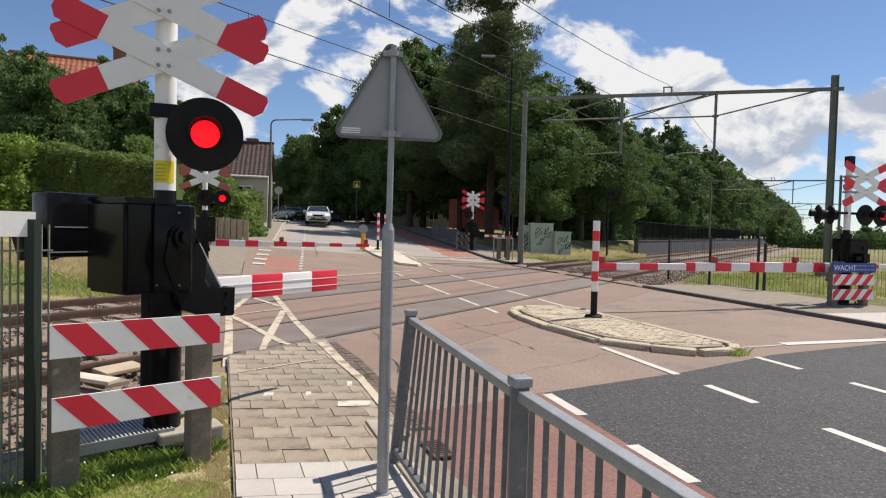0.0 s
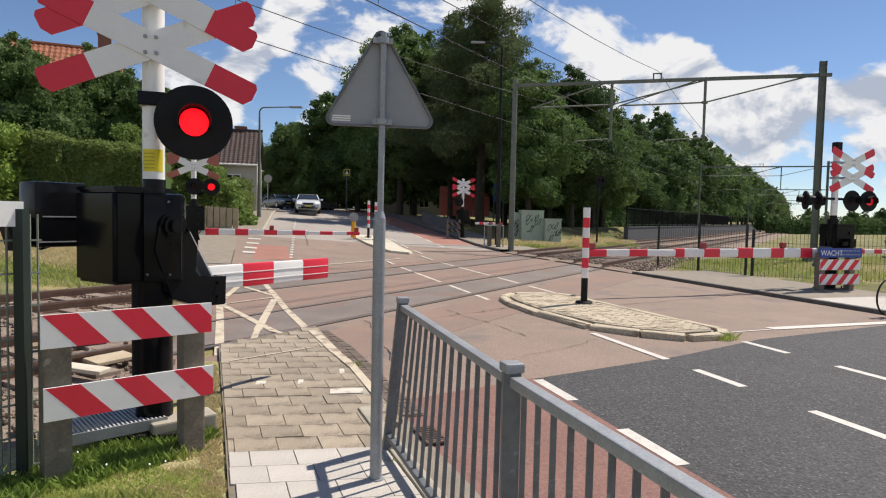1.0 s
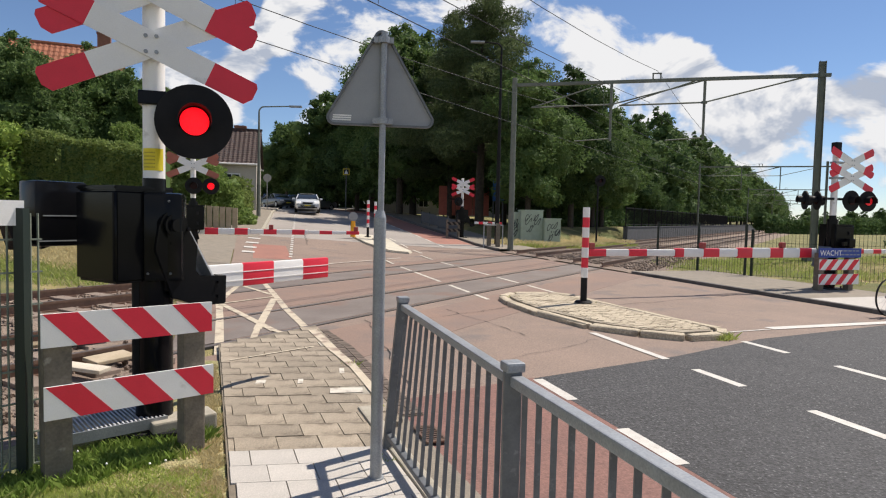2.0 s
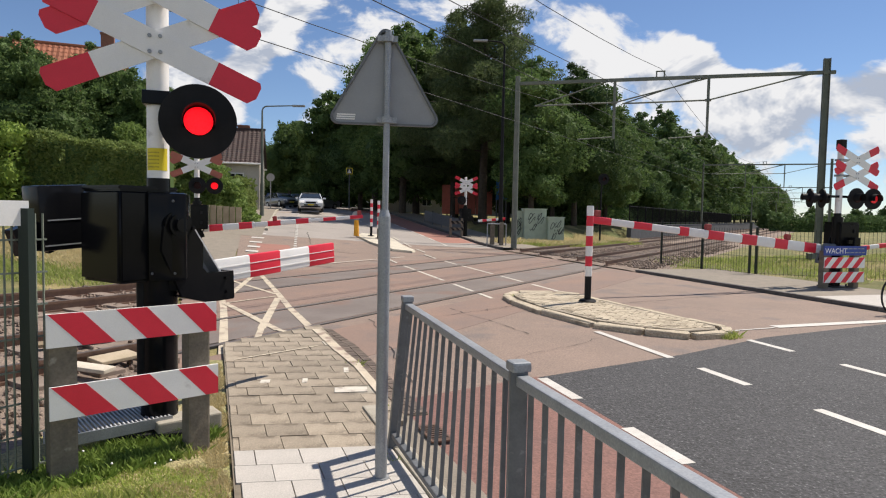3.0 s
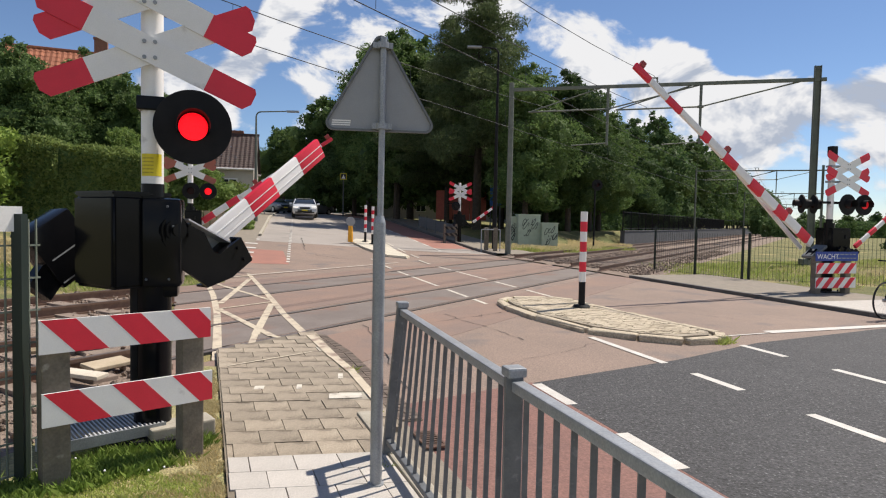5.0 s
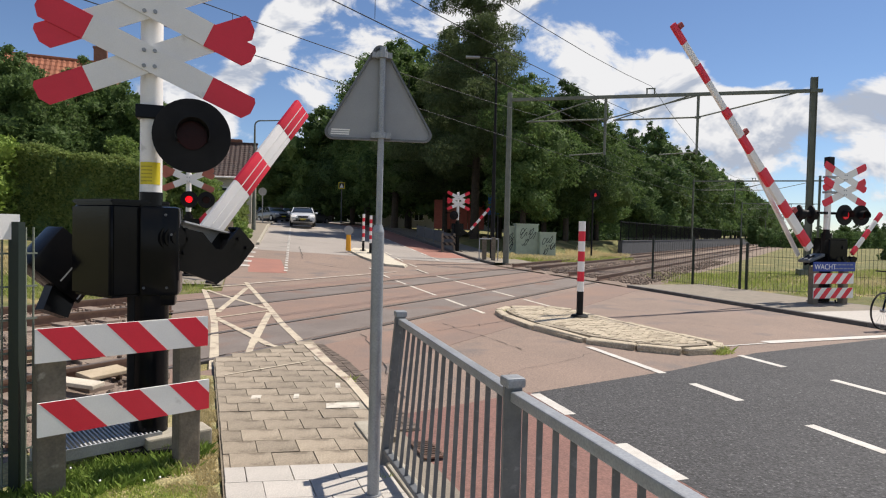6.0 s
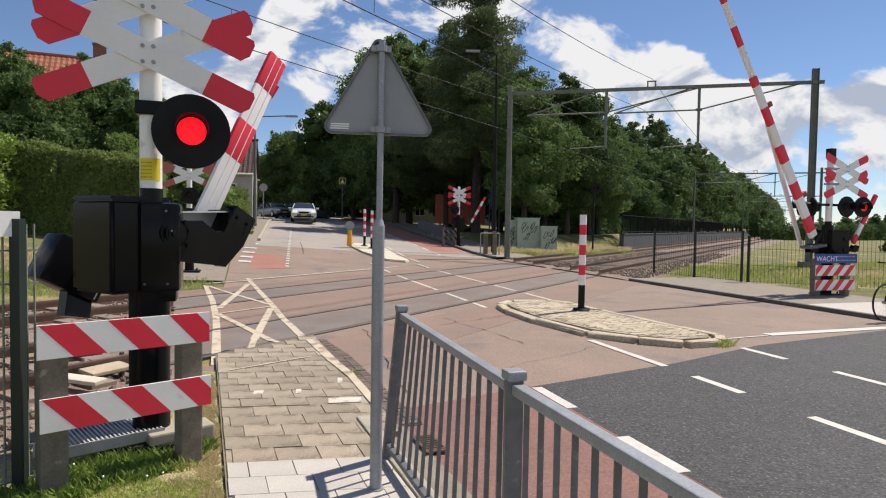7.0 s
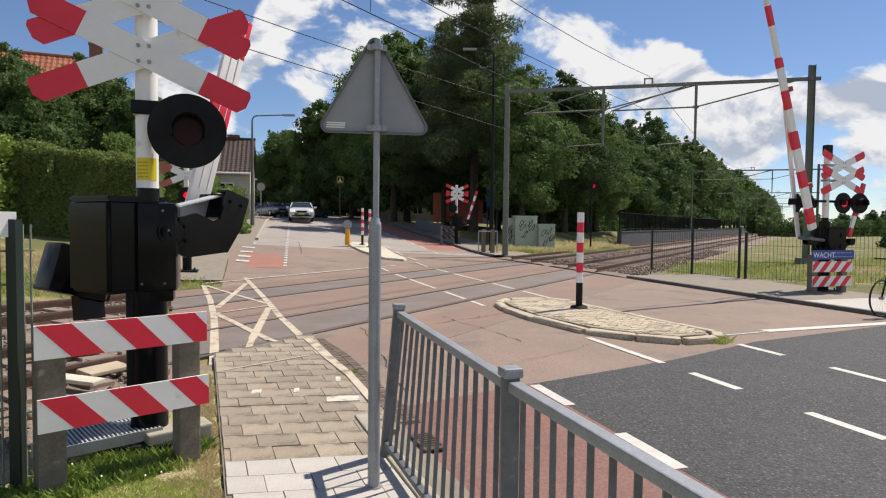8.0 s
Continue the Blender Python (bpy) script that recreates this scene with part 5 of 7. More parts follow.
def build_near_machine():
    m = at(-2.13, 4.6, 17)
    root = machine_base("crossing_barrier", m, "black barrier machine with white post, crossing cross and red flashing lamp")
    signal_head(root, pose(0.29, -0.17, 2.335, 0, 0, 6), 0.265, 0.103, FLASH)
    bm = bmesh.new()
    box(bm, (0.10, -0.05, 2.50), (0.26, 0.07, 0.085), None, 0.01)
    box(bm, (0.0, 0.0, 2.50), (0.19, 0.19, 0.10), None, 0.01)
    part("lamp_bracket", bm, M_BLACK, root)
    bm = bmesh.new()
    for i in range(17):
        a0, a1 = radians(-150 + i * 7), radians(-143 + i * 7)
        q = [bm.verts.new((math.cos(a) * 0.0775, math.sin(a) * 0.0775, z)) for a, z in ((a0, 1.98), (a1, 1.98), (a1, 2.14), (a0, 2.14))]
        bm.faces.new(q)
    sticker = part("sticker", bm, M_YELLOW, root, "yellow notice sticker with faint print")
    bm = bmesh.new()
    for j in range(5):
        for i in range(9):
            a0, a1 = radians(-140 + i * 7), radians(-134 + i * 7)
            z = 2.0 + j * 0.026
            q = [bm.verts.new((math.cos(a) * 0.0782, math.sin(a) * 0.0782, zz)) for a, zz in ((a0, z), (a1, z), (a1, z + 0.009), (a0, z + 0.009))]
            bm.faces.new(q)
    part("print_bars", bm, material("faint_print", (0.45, 0.36, 0.02), None, 9, 0.5), sticker)
    # housing lies square to the boom
    drive_box(root, pose(-0.20, 0.06, 1.505, 0, 0, 41.4), (0.47, 0.50, 0.66))
    base = m.inverted() @ pose(-2.311, 4.742, 1.617, 0, 0, 58.4)
    bm = bmesh.new()
    crank = [(-0.05, 0.02), (0.03, 0.03), (0.085, 0.0), (0.195, -0.19), (0.18, -0.365), (0.215, -0.41), (0.455, -0.424), (0.45, -0.64), (0.21, -0.63), (-0.016, -0.55), (-0.15, -0.2), (-0.12, -0.03)]
    plate(bm, crank, pose(0, -0.43, 0), 0.026)
    rim = crank[6:10]
    for (xa, za), (xb, zb) in zip(rim, rim[1:]):
        bar(bm, (xa, -0.36, za), (xb, -0.36, zb), 0.13, 0.016)
    box(bm, (0.34, -0.24, -0.52), (0.2, 0.36, 0.15), None, 0.01)
    for r, y0, y1 in ((0.085, -0.45, 0.08), (0.05, -0.48, -0.44), (0.11, -0.43, -0.38)):
        rod(bm, (0, y0, -0.03), (0, y1, -0.03), r, r, 24)
    for x, z in ((0.07, -0.12), (-0.03, -0.16), (0.11, -0.06), (0.38, -0.47), (0.38, -0.58)):
        rod(bm, (x, -0.45, z), (x, -0.43, z), 0.014, 0.014, 8)
    boom = part("boom", bm, M_BLACK, root, "raising boom on a black cranked carrier", True)
    boom.matrix_basis = base
    bm = bmesh.new()
    plate(bm, [(0.199, -0.072), (0.485, -0.56), (0.30, -0.60), (0.12, -0.24)], pose(0, -0.2, 0), 0.02)
    bar(bm, (0.199, -0.26, -0.072), (0.485, -0.26, -0.56), 0.14, 0.012)
    for x, z in ((0.43, -0.50), (0.22, -0.14)):
        rod(bm, (x, -0.23, z), (x, -0.2, z), 0.016, 0.016, 8)
    part("flange", bm, M_LIT_GALV, boom, "grey steel mounting plate")
    bm = bmesh.new()
    box(bm, (1.185, 0, -0.483), (1.83, 0.045, 0.204), None, 0.016)
    part("beam", bm, M_WHITE, boom, "white boom beam", True)
    for x0, x1 in ((1.72, 2.1), (0.97, 1.35)):
        bm = bmesh.new()
        box(bm, ((x0 + x1) / 2 + (0.003 if x1 > 2 else 0), 0, -0.483), (x1 - x0, 0.051, 0.21), None, 0.018)
        part("red_band", bm, M_RED, boom, "red reflective band", True)
    bm = bmesh.new()
    box(bm, (1.3, -0.0265, -0.455), (1.58, 0.005, 0.007))
    part("edge_strip", bm, M_WHITE, boom, "thin pale edge line")
    bm = bmesh.new()
    box(bm, (1.3, -0.0265, -0.53), (1.58, 0.005, 0.007))
    part("edge_strip", bm, M_WHITE, boom, "thin pale edge line")
    bm = bmesh.new()
    box(bm, (-0.365, 0.50, 0.035), (0.37, 0.24, 0.48), None, 0.02)
    bar(bm, (0, 0.47, 0), (-0.5, 0.47, -0.16), 0.06, 0.14)
    bar(bm, (-0.40, 0.50, -0.04), (-0.70, 0.46, -0.13), 0.10, 0.2)
    cw = part("counterweight", bm, M_BLACK, boom, "black steel counterweight block", True)
    # thin pale strips stand in for reflections along the block's edges
    bm = bmesh.new()
    for z, x0, x1 in ((0.02, -0.50, -0.24), (-0.165, -0.53, -0.22)):
        box(bm, ((x0 + x1) / 2, 0.379, z), (x1 - x0, 0.008, 0.009))
    part("bright_edge", bm, M_GALV, cw, "pale strip painting the glint on a steel edge")
    MOVERS.append(("boom", boom, base, False))
    bm = bmesh.new()
    rod(bm, base @ Vector((0, 0.65, 0)), base @ Vector((0, -0.05, 0)), 0.06, 0.06, 18)
    part("axle", bm, M_BLACK, root, "", True)
    # bearing with bolts on the housing
    bm = bmesh.new()
    rod(bm, base @ Vector((0, 0.10, 0)), base @ Vector((0, 0.02, 0)), 0.15, 0.15, 24)
    for i in range(6):
        an = radians(i * 60)
        rod(bm, base @ Vector((math.cos(an) * 0.12, 0.03, math.sin(an) * 0.12)), base @ Vector((math.cos(an) * 0.12, 0.0, math.sin(an) * 0.12)), 0.016, 0.016, 8)
    part("bearing", bm, M_BLACK, root, "", True)
    bm = bmesh.new()
    box(bm, (0.08, -0.02, 1.50), (0.26, 0.3, 0.64), None, 0.03)
    box(bm, (0.10, -0.02, 1.16), (0.16, 0.16, 0.12), None, 0.02)
    part("motor_case", bm, M_BLACK, root, "", True)
    for x, z in ((0.12, 1.76), (0.16, 1.62), (-0.02, 1.24), (0.13, 1.24)):
        bm = bmesh.new()
        rod(bm, (x, -0.17, z), (x, -0.183, z), 0.010, 0.008, 8)
        part("bolt", bm, M_GREY_PAINT, root, "dull bolt head")
    bm = bmesh.new()
    rod(bm, (-0.1, -0.05, 0.3), (-0.1, -0.05, 1.2), 0.045, 0.045, 12)
    part("cable_duct", bm, M_BLACK_MATT, root, "", True)


def build_far_machine(x, y, label, booms, heads, cross_dx=0.0, yaw=17.0, size=(0.6, 0.55, 0.7), shift=0.02, lit_mat=None, red=None):
    root = machine_base("crossing_barrier", at(x, y, yaw), label, cross_dx, red=red)
    drive_box(root, pose(shift, 0.05, 1.35, 0, 0, 0), size)
    for hx, hz, hyaw, flash, r, dy in heads:
        signal_head(root, pose(hx, dy, hz, 0, 0, hyaw), r, 0.11 * r / 0.26, flash, "signal_lamp", lit_mat)
    bm = bmesh.new()
    box(bm, (sum(h[0] for h in heads) / max(1, len(heads)), -0.03, 2.34), (0.9, 0.06, 0.06))
    part("lamp_bracket", bm, M_BLACK, root)
    if cross_dx:
        bm = bmesh.new()
        box(bm, (0, 0, 3.64), (0.17, 0.17, 0.24), None, 0.02)
        part("post_cap", bm, M_BLACK_MATT, root, "dark square post cap")
    for px_, ang, secs, drop, arm, bands, lamps, slow in booms:
        build_boom(root, pose(px_, 0.02, 1.22, 0, 0, ang), secs, drop, arm, bands, (-0.26, 0.34, 0.02, 0.2, 0.12, 0.22), lamps, slow)
    return root


def band_list(x0, x1, step, start=0):
    res = []
    x = x1
    i = 0
    while x > x0:
        if i % 2 == start:
            res.append((max(x0, x - step), x))
        x -= step
        i += 1
    return res


def build_machines():
    build_near_machine()
    long_secs = [(0.5, 3.03, 0.235, 0.1), (3.03, 4.85, 0.195, 0.09), (4.85, 7.2, 0.15, 0.08)]
    long_bands = [(6.68, 7.2), (5.61, 6.12), (4.59, 4.85), (3.57, 4.07), (2.57, 3.03), (1.59, 2.05), (0.65, 1.09)]
    short = [(0.45, 2.2, 0.14, 0.08)]
    build_far_machine(9.85, 15.75, "black barrier machine with crossing cross beside the fence",
                      [(-0.02, 183, long_secs, 0.24, 0.36, long_bands, ((7.05, 0.15), (4.05, 0.195), (1.6, 0.235)), True), (0.55, 0, [(0.3, 1.75, 0.11, 0.07)], 0.2, 0.26, band_list(0.3, 1.75, 0.3), (), True)],
                      [(0.36, 2.30, 0, ANTI, 0.26, -0.2), (0.9, 2.30, -6, FLASH, 0.26, -0.2), (-0.22, 2.30, -116, None, 0.24, 0.3), (-0.62, 2.30, -118, None, 0.24, 0.3)], 0.42, 17.0, (0.62, 0.5, 0.66), 0.2, M_GLOW_DIM)
    mid = [(0.5, 2.0, 0.19, 0.1), (2.0, 3.7, 0.15, 0.09), (3.7, 5.3, 0.105, 0.08)]
    build_far_machine(-7.35, 18.4, "black barrier machine with crossing cross beyond the tracks",
                      [(-0.38, 0, mid, 0.26, 0.5, band_list(0.5, 5.3, 0.42), ((5.2, 0.1), (2.6, 0.15)), True)],
                      [(0.03, 2.28, 0, ANTI, 0.24, -0.2), (0.50, 2.28, 0, FLASH, 0.24, -0.2)], 0.0, red=M_BROWN_RED)
    build_far_machine(1.15, 37.0, "black barrier machine at the far footway",
                      [(0.35, 0, short, 0.26, 0.4, band_list(0.45, 2.2, 0.3), (), True)], [(-0.3, 2.2, 180, None, 0.26, -0.2)], 0.0)


build_machines()


# ---- street furniture ----
def warning_barrier(x0, y0, x1, y1, label, z_low, z_high, height, posts, stripe_mat=None, spread=0.0, mirrored=False, board_mat=None):
    """Two red and white striped boards on two posts, from (x0, y0) to (x1, y1)."""
    a, b = Vector((x0, y0, 0)), Vector((x1, y1, 0))
    ln = (b - a).length
    yaw = math.degrees(math.atan2(b.y - a.y, b.x - a.x))
    root = thing("warning_barrier", pose(x0, y0, ground_z(x0, y0), 0, 0, yaw), label, "barrier", "striped warning barriers")
    for z in (z_low, z_high):
        bm = bmesh.new()
        shift = -spread if z == z_low else 0.0
        plate(bm, [(0, z), (ln, z), (ln, z + height), (0, z + height)], pose(shift, -0.018, 0), 0.018)
        bd = part("board", bm, board_mat or M_WHITE, root, "white board with red diagonal stripes")
        count = 3 if ln < 1.1 else 4
        pitch = ln / (count - 0.25)
        for i in range(count):
            c = (0.02 + i) * pitch
            pts = [(c, z + height), (c + pitch * 0.5, z + height), (c + pitch * 0.5 + height * 0.9, z), (c + height * 0.9, z)]
            clip = []
            for (px0, pz0), (px1, pz1) in zip(pts, pts[1:] + pts[:1]):
                if px0 <= ln:
                    clip.append((px0, pz0))
                if (px0 <= ln) != (px1 <= ln):
                    f = (ln - px0) / (px1 - px0)
                    clip.append((ln, pz0 + (pz1 - pz0) * f))
            if mirrored:
                clip = [(ln - q[0], q[1]) for q in clip]
            if len(clip) > 2:
                bm = bmesh.new()
                plate(bm, clip, pose(shift, -0.0187, 0), 0.0009)
                part("stripe", bm, stripe_mat or M_RED, bd, "dark stripe" if stripe_mat else "red reflective stripe")
    for px_, w, top in posts:
        bm = bmesh.new()
        box(bm, (px_, w / 2 + 0.004, top / 2 - 0.1), (w, w, top + 0.2), None, 0.012)
        part("post", bm, M_CONCRETE, root, "weathered concrete post")
    return root


def text_mesh(name, body, size, m, mat, parent):
    cu = bpy.data.curves.new(name, "FONT")
    cu.body = body
    cu.size = size
    cu.extrude = 0.001
    tmp = bpy.data.objects.new(name, cu)
    me = bpy.data.meshes.new_from_object(tmp)
    bpy.data.objects.remove(tmp)
    me.materials.clear()
    me.materials.append(mat)
    ob = new(name, me)
    ob.parent = parent
    ob.matrix_basis = m
    return ob


def build_barriers():
    warning_barrier(-2.354, 3.63, -1.60, 4.30, "red and white striped warning boards on concrete posts", 0.43, 0.868, 0.202, ((0.09, 0.15, 0.95), (0.90, 0.145, 0.90)), spread=-0.012)
    w = warning_barrier(9.20, 15.15, 10.43, 15.53, "red and white striped warning boards under a blue sign", 0.22, 0.58, 0.26, ((0.1, 0.16, 1.0), (1.06, 0.16, 1.0)), mirrored=True)
    bm = bmesh.new()
    plate(bm, [(-0.04, 0.89), (1.31, 0.89), (1.31, 1.12), (-0.04, 1.12)], pose(0, -0.03, 0), 0.02)
    sign = part("sign", bm, M_BLUE, w, "blue enamel sign with white lettering")
    text_mesh("lettering", "WACHT", 0.185, pose(-0.015, -0.034, 0.938, 90), M_WHITE, sign)
    for row, z in enumerate((0.935, 1.03)):
        x = 0.63
        rng = random.Random(row)
        while x < 1.2:
            ln = rng.uniform(0.05, 0.14)
            bm = bmesh.new()
            box(bm, (min(x + ln / 2, 1.22), -0.033, z + 0.025), (ln, 0.004, 0.026))
            part("text_bar", bm, M_GALV, sign)
            x += ln + 0.03


def build_railing():
    """Two metre railing panels between posts along the kerb."""
    pts = [Vector((-0.365, 4.31, 0.06)), Vector((0.285, 2.44, 0.06)), Vector((0.90, 0.52, 0.06))]
    root = thing("railing", Matrix(), "grey galvanised steel pedestrian railing along the kerb", "railing")
    # caps and top rails take the paler steel as a painted highlight; the rest is darker
    for i, p in enumerate(pts):
        bm = bmesh.new()
        lean = Vector((0.095, 0.02, 0)) if i == 0 else Vector((0, 0, 0))
        bar(bm, p - Vector((0, 0, 0.1)), p + lean + Vector((0, 0, 1.035)), 0.07, 0.07, 0.006)
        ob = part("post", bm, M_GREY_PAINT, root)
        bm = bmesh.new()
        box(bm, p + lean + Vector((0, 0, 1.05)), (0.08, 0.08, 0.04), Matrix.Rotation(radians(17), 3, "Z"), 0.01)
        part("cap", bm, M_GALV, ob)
    for a, b in zip(pts, pts[1:]):
        lean = Vector((0.095, 0.02, 0)) if a is pts[0] else Vector((0, 0, 0))
        d = (b - a).normalized()
        for z, w, h, off in ((1.0, 0.052, 0.042, lean), (0.10, 0.045, 0.035, lean * 0.1)):
            bm = bmesh.new()
            bar(bm, a + off + d * 0.035 + Vector((0, 0, z)), b - d * 0.035 + Vector((0, 0, z)), w, h, 0.006)
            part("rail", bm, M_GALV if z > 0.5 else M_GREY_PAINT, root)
        n = 15 if a is pts[0] else 17
        for i in range(1, n):
            f = i / n
            q = a + (b - a) * f
            bm = bmesh.new()
            o = lean * (1 - f)
            bar(bm, q + o * 0.1 + Vector((0, 0, 0.115)), q + o + Vector((0, 0, 0.985)), 0.012, 0.021)
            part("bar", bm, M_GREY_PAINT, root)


def build_triangle_sign():
    root = thing("warning_sign", pose(-0.385, 3.79, 0.06, 0, 0, 8), "grey back of a triangular road sign on a steel pole", "traffic sign")
    bm = bmesh.new()
    rod(bm, (0, 0, -0.1), (0, 0, 1.62), 0.037, 0.037, 20)
    rod(bm, (0, 0, 1.62), (0, 0, 1.66), 0.037, 0.025, 20)
    rod(bm, (0.003, 0, 1.6), (0.008, 0, 2.73), 0.019, 0.019, 16)
    rod(bm, (0, 0, -0.02), (0, 0, 0.012), 0.06, 0.05, 20)
    part("pole", bm, M_GALV, root, "", True)
    side, r = 0.70, 0.045
    corners = [Vector((-side / 2, 0, 2.175)), Vector((side / 2, 0, 2.175)), Vector((0, 0, 2.175 + side * 0.866))]
    cen = sum(corners, Vector()) / 3
    def rounded(scale, rr):
        pts = []
        for i, c in enumerate(corners):
            q = cen + (c - cen) * scale
            base = math.atan2(q.z - cen.z, q.x - cen.x)
            core = q + (cen - q).normalized() * rr * 2
            for k in range(7):
                an = base + radians(-60 + 120 * k / 6)
                pts.append((core.x + math.cos(an) * rr, core.z + math.sin(an) * rr))
        return pts
    bm = bmesh.new()
    plate(bm, rounded(1.0, r), pose(-0.006, 0.032, 0), 0.006)
    face = part("panel", bm, M_SIGN_BACK, root, "plain grey sign back")
    bm = bmesh.new()
    o, i_ = rounded(1.02, r), rounded(0.955, r * 0.8)
    m1, m2 = pose(-0.006, 0.014, 0), pose(-0.006, 0.034, 0)
    a = [bm.verts.new(m1 @ Vector((x, 0, z))) for x, z in o]
    b = [bm.verts.new(m1 @ Vector((x, 0, z))) for x, z in i_]
    c = [bm.verts.new(m2 @ Vector((x, 0, z))) for x, z in o]
    d = [bm.verts.new(m2 @ Vector((x, 0, z))) for x, z in i_]
    n = len(o)
    for k in range(n):
        l = (k + 1) % n
        bm.faces.new((a[k], a[l], b[l], b[k]))
        bm.faces.new((a[k], c[k], c[l], a[l]))
        bm.faces.new((b[k], b[l], d[l], d[k]))
    part("rim", bm, M_GREY_PAINT, root)
    for z in (2.20, 2.68):
        bm = bmesh.new()
        rod(bm, (0.005, 0, z - 0.018), (0.005, 0, z + 0.018), 0.036, 0.036, 16)
        box(bm, (0.005, 0.0, z), (0.12, 0.02, 0.034))
        part("clamp", bm, M_GALV, root)
    bm = bmesh.new()
    for j in range(3):
        box(bm, (-0.24 + j * 0.002, 0.0305, 2.205 + j * 0.013), (0.11, 0.003, 0.008))
    part("sticker_bars", bm, M_WHITE, root, "small white sticker with illegible print")


def bollard(x, y, h, label):
    root = thing("marker_post", at(x, y, 0, 0.1), label, "post", "striped marker posts")
    bm = bmesh.new()
    rod(bm, (0, 0, -0.1), (0, 0, h * 0.27), 0.062, 0.062, 18)
    rod(bm, (0, 0, 0.02), (0, 0, 0.05), 0.17, 0.14, 18)
    part("foot", bm, M_BLACK_MATT, root, "black lower part")
    n = 7
    for i in range(n):
        bm = bmesh.new()
        z0 = h * 0.27 + h * 0.73 * i / n
        rod(bm, (0, 0, z0), (0, 0, z0 + h * 0.73 / n), 0.065, 0.065, 18)
        part("band", bm, M_WHITE if i % 2 == 0 else M_RED, root, "white reflective band" if i % 2 == 0 else "red reflective band", True)
    return root


def build_small_posts():
    bollard(2.71, 11.78, 1.82, "red and white striped marker post with black foot")
    bollard(-3.72, 31.2, 1.83, "red and white striped marker post with black foot")
    bollard(-3.25, 30.2, 1.83, "red and white striped marker post with black foot")
    root = thing("keep_left_bollard", at(-4.35, 30.4, 17, 0.1), "yellow bollard with a round grey sign disc", "bollard")
    bm = bmesh.new()
    rod(bm, (0, 0, 0), (0, 0, 0.78), 0.13, 0.11, 16)
    part("body", bm, M_AMBER, root, "yellow plastic body", True)
    bm = bmesh.new()
    rod(bm, (0, 0.02, 1.0), (0, -0.02, 1.0), 0.22, 0.22, 24)
    part("disc", bm, M_SIGN_BACK, root, "grey back of a round sign")


def mesh_fence(name, a, b, height, post_gap, label, wire_gap=0.05, top_extra=0.05, posts=True, rows=(0.1, 0.6, 1.1, 1.6), early=0, wire=None, gauge=0.007):
    root = thing(name, Matrix(), label, "fence", "wire mesh fences")
    a, b = Vector((*a, 0)), Vector((*b, 0))
    ln = (b - a).length
    d = (b - a).normalized()
    n = max(1, round(ln / post_gap))
    for i in range(n + 1):
        p = a + d * ln * i / n
        z = ground_z(p.x, p.y)
        bm = bmesh.new()
        bar(bm, p + Vector((0, 0, z - 0.1)), p + Vector((0, 0, z + height + top_extra)), 0.06, 0.06)
        ob = part("post", bm, M_GREEN_STEEL, root)
    bm = bmesh.new()
    m = int(ln / wire_gap)
    off = Vector((-d.y, d.x, 0)) * -0.04
    for i in range(-early, m):
        p = a + off + d * (i + 0.5) * wire_gap
        z = ground_z(p.x, p.y)
        bar(bm, p + Vector((0, 0, z + 0.05)), p + Vector((0, 0, z + height)), gauge, gauge)
    for z in rows:
        if z < height:
            za, zb = ground_z(a.x, a.y), ground_z(b.x, b.y)
            bar(bm, a + off - d * early * wire_gap + Vector((0, 0, za + z)), b + off + Vector((0, 0, zb + z)), gauge * 1.2, gauge * 1.2)
    part("wire_mesh", bm, wire or M_GREEN_STEEL, root, "dark green welded wire mesh")
    return root


def build_fences():
    f = mesh_fence("mesh_fence", (-2.53, 3.74), (-3.7, 2.1), 1.66, 2.5, "dark green double wire mesh fence with white plate", 0.042, 0.03, True, (0.1, 0.3, 0.5, 0.7, 0.9, 1.1, 1.3, 1.5), 3, M_FENCE_WIRE, 0.009)
    bm = bmesh.new()
    box(bm, (-2.585, 3.66, 1.66), (0.22, 0.012, 0.15), Matrix.Rotation(radians(54.5), 3, "Z"))
    part("plate", bm, M_WHITE, f, "blank white plate")
    mesh_fence("mesh_fence", (7.8, 22.5), (9.35, 19.15), 1.45, 1.8, "dark steel mesh fence beside the footway", 0.1, 0.2)
    mesh_fence("mesh_fence", (9.5, 19.05), (17.5, 15.4), 1.45, 2.4, "dark steel mesh fence along the meadow", 0.1, 0.05)


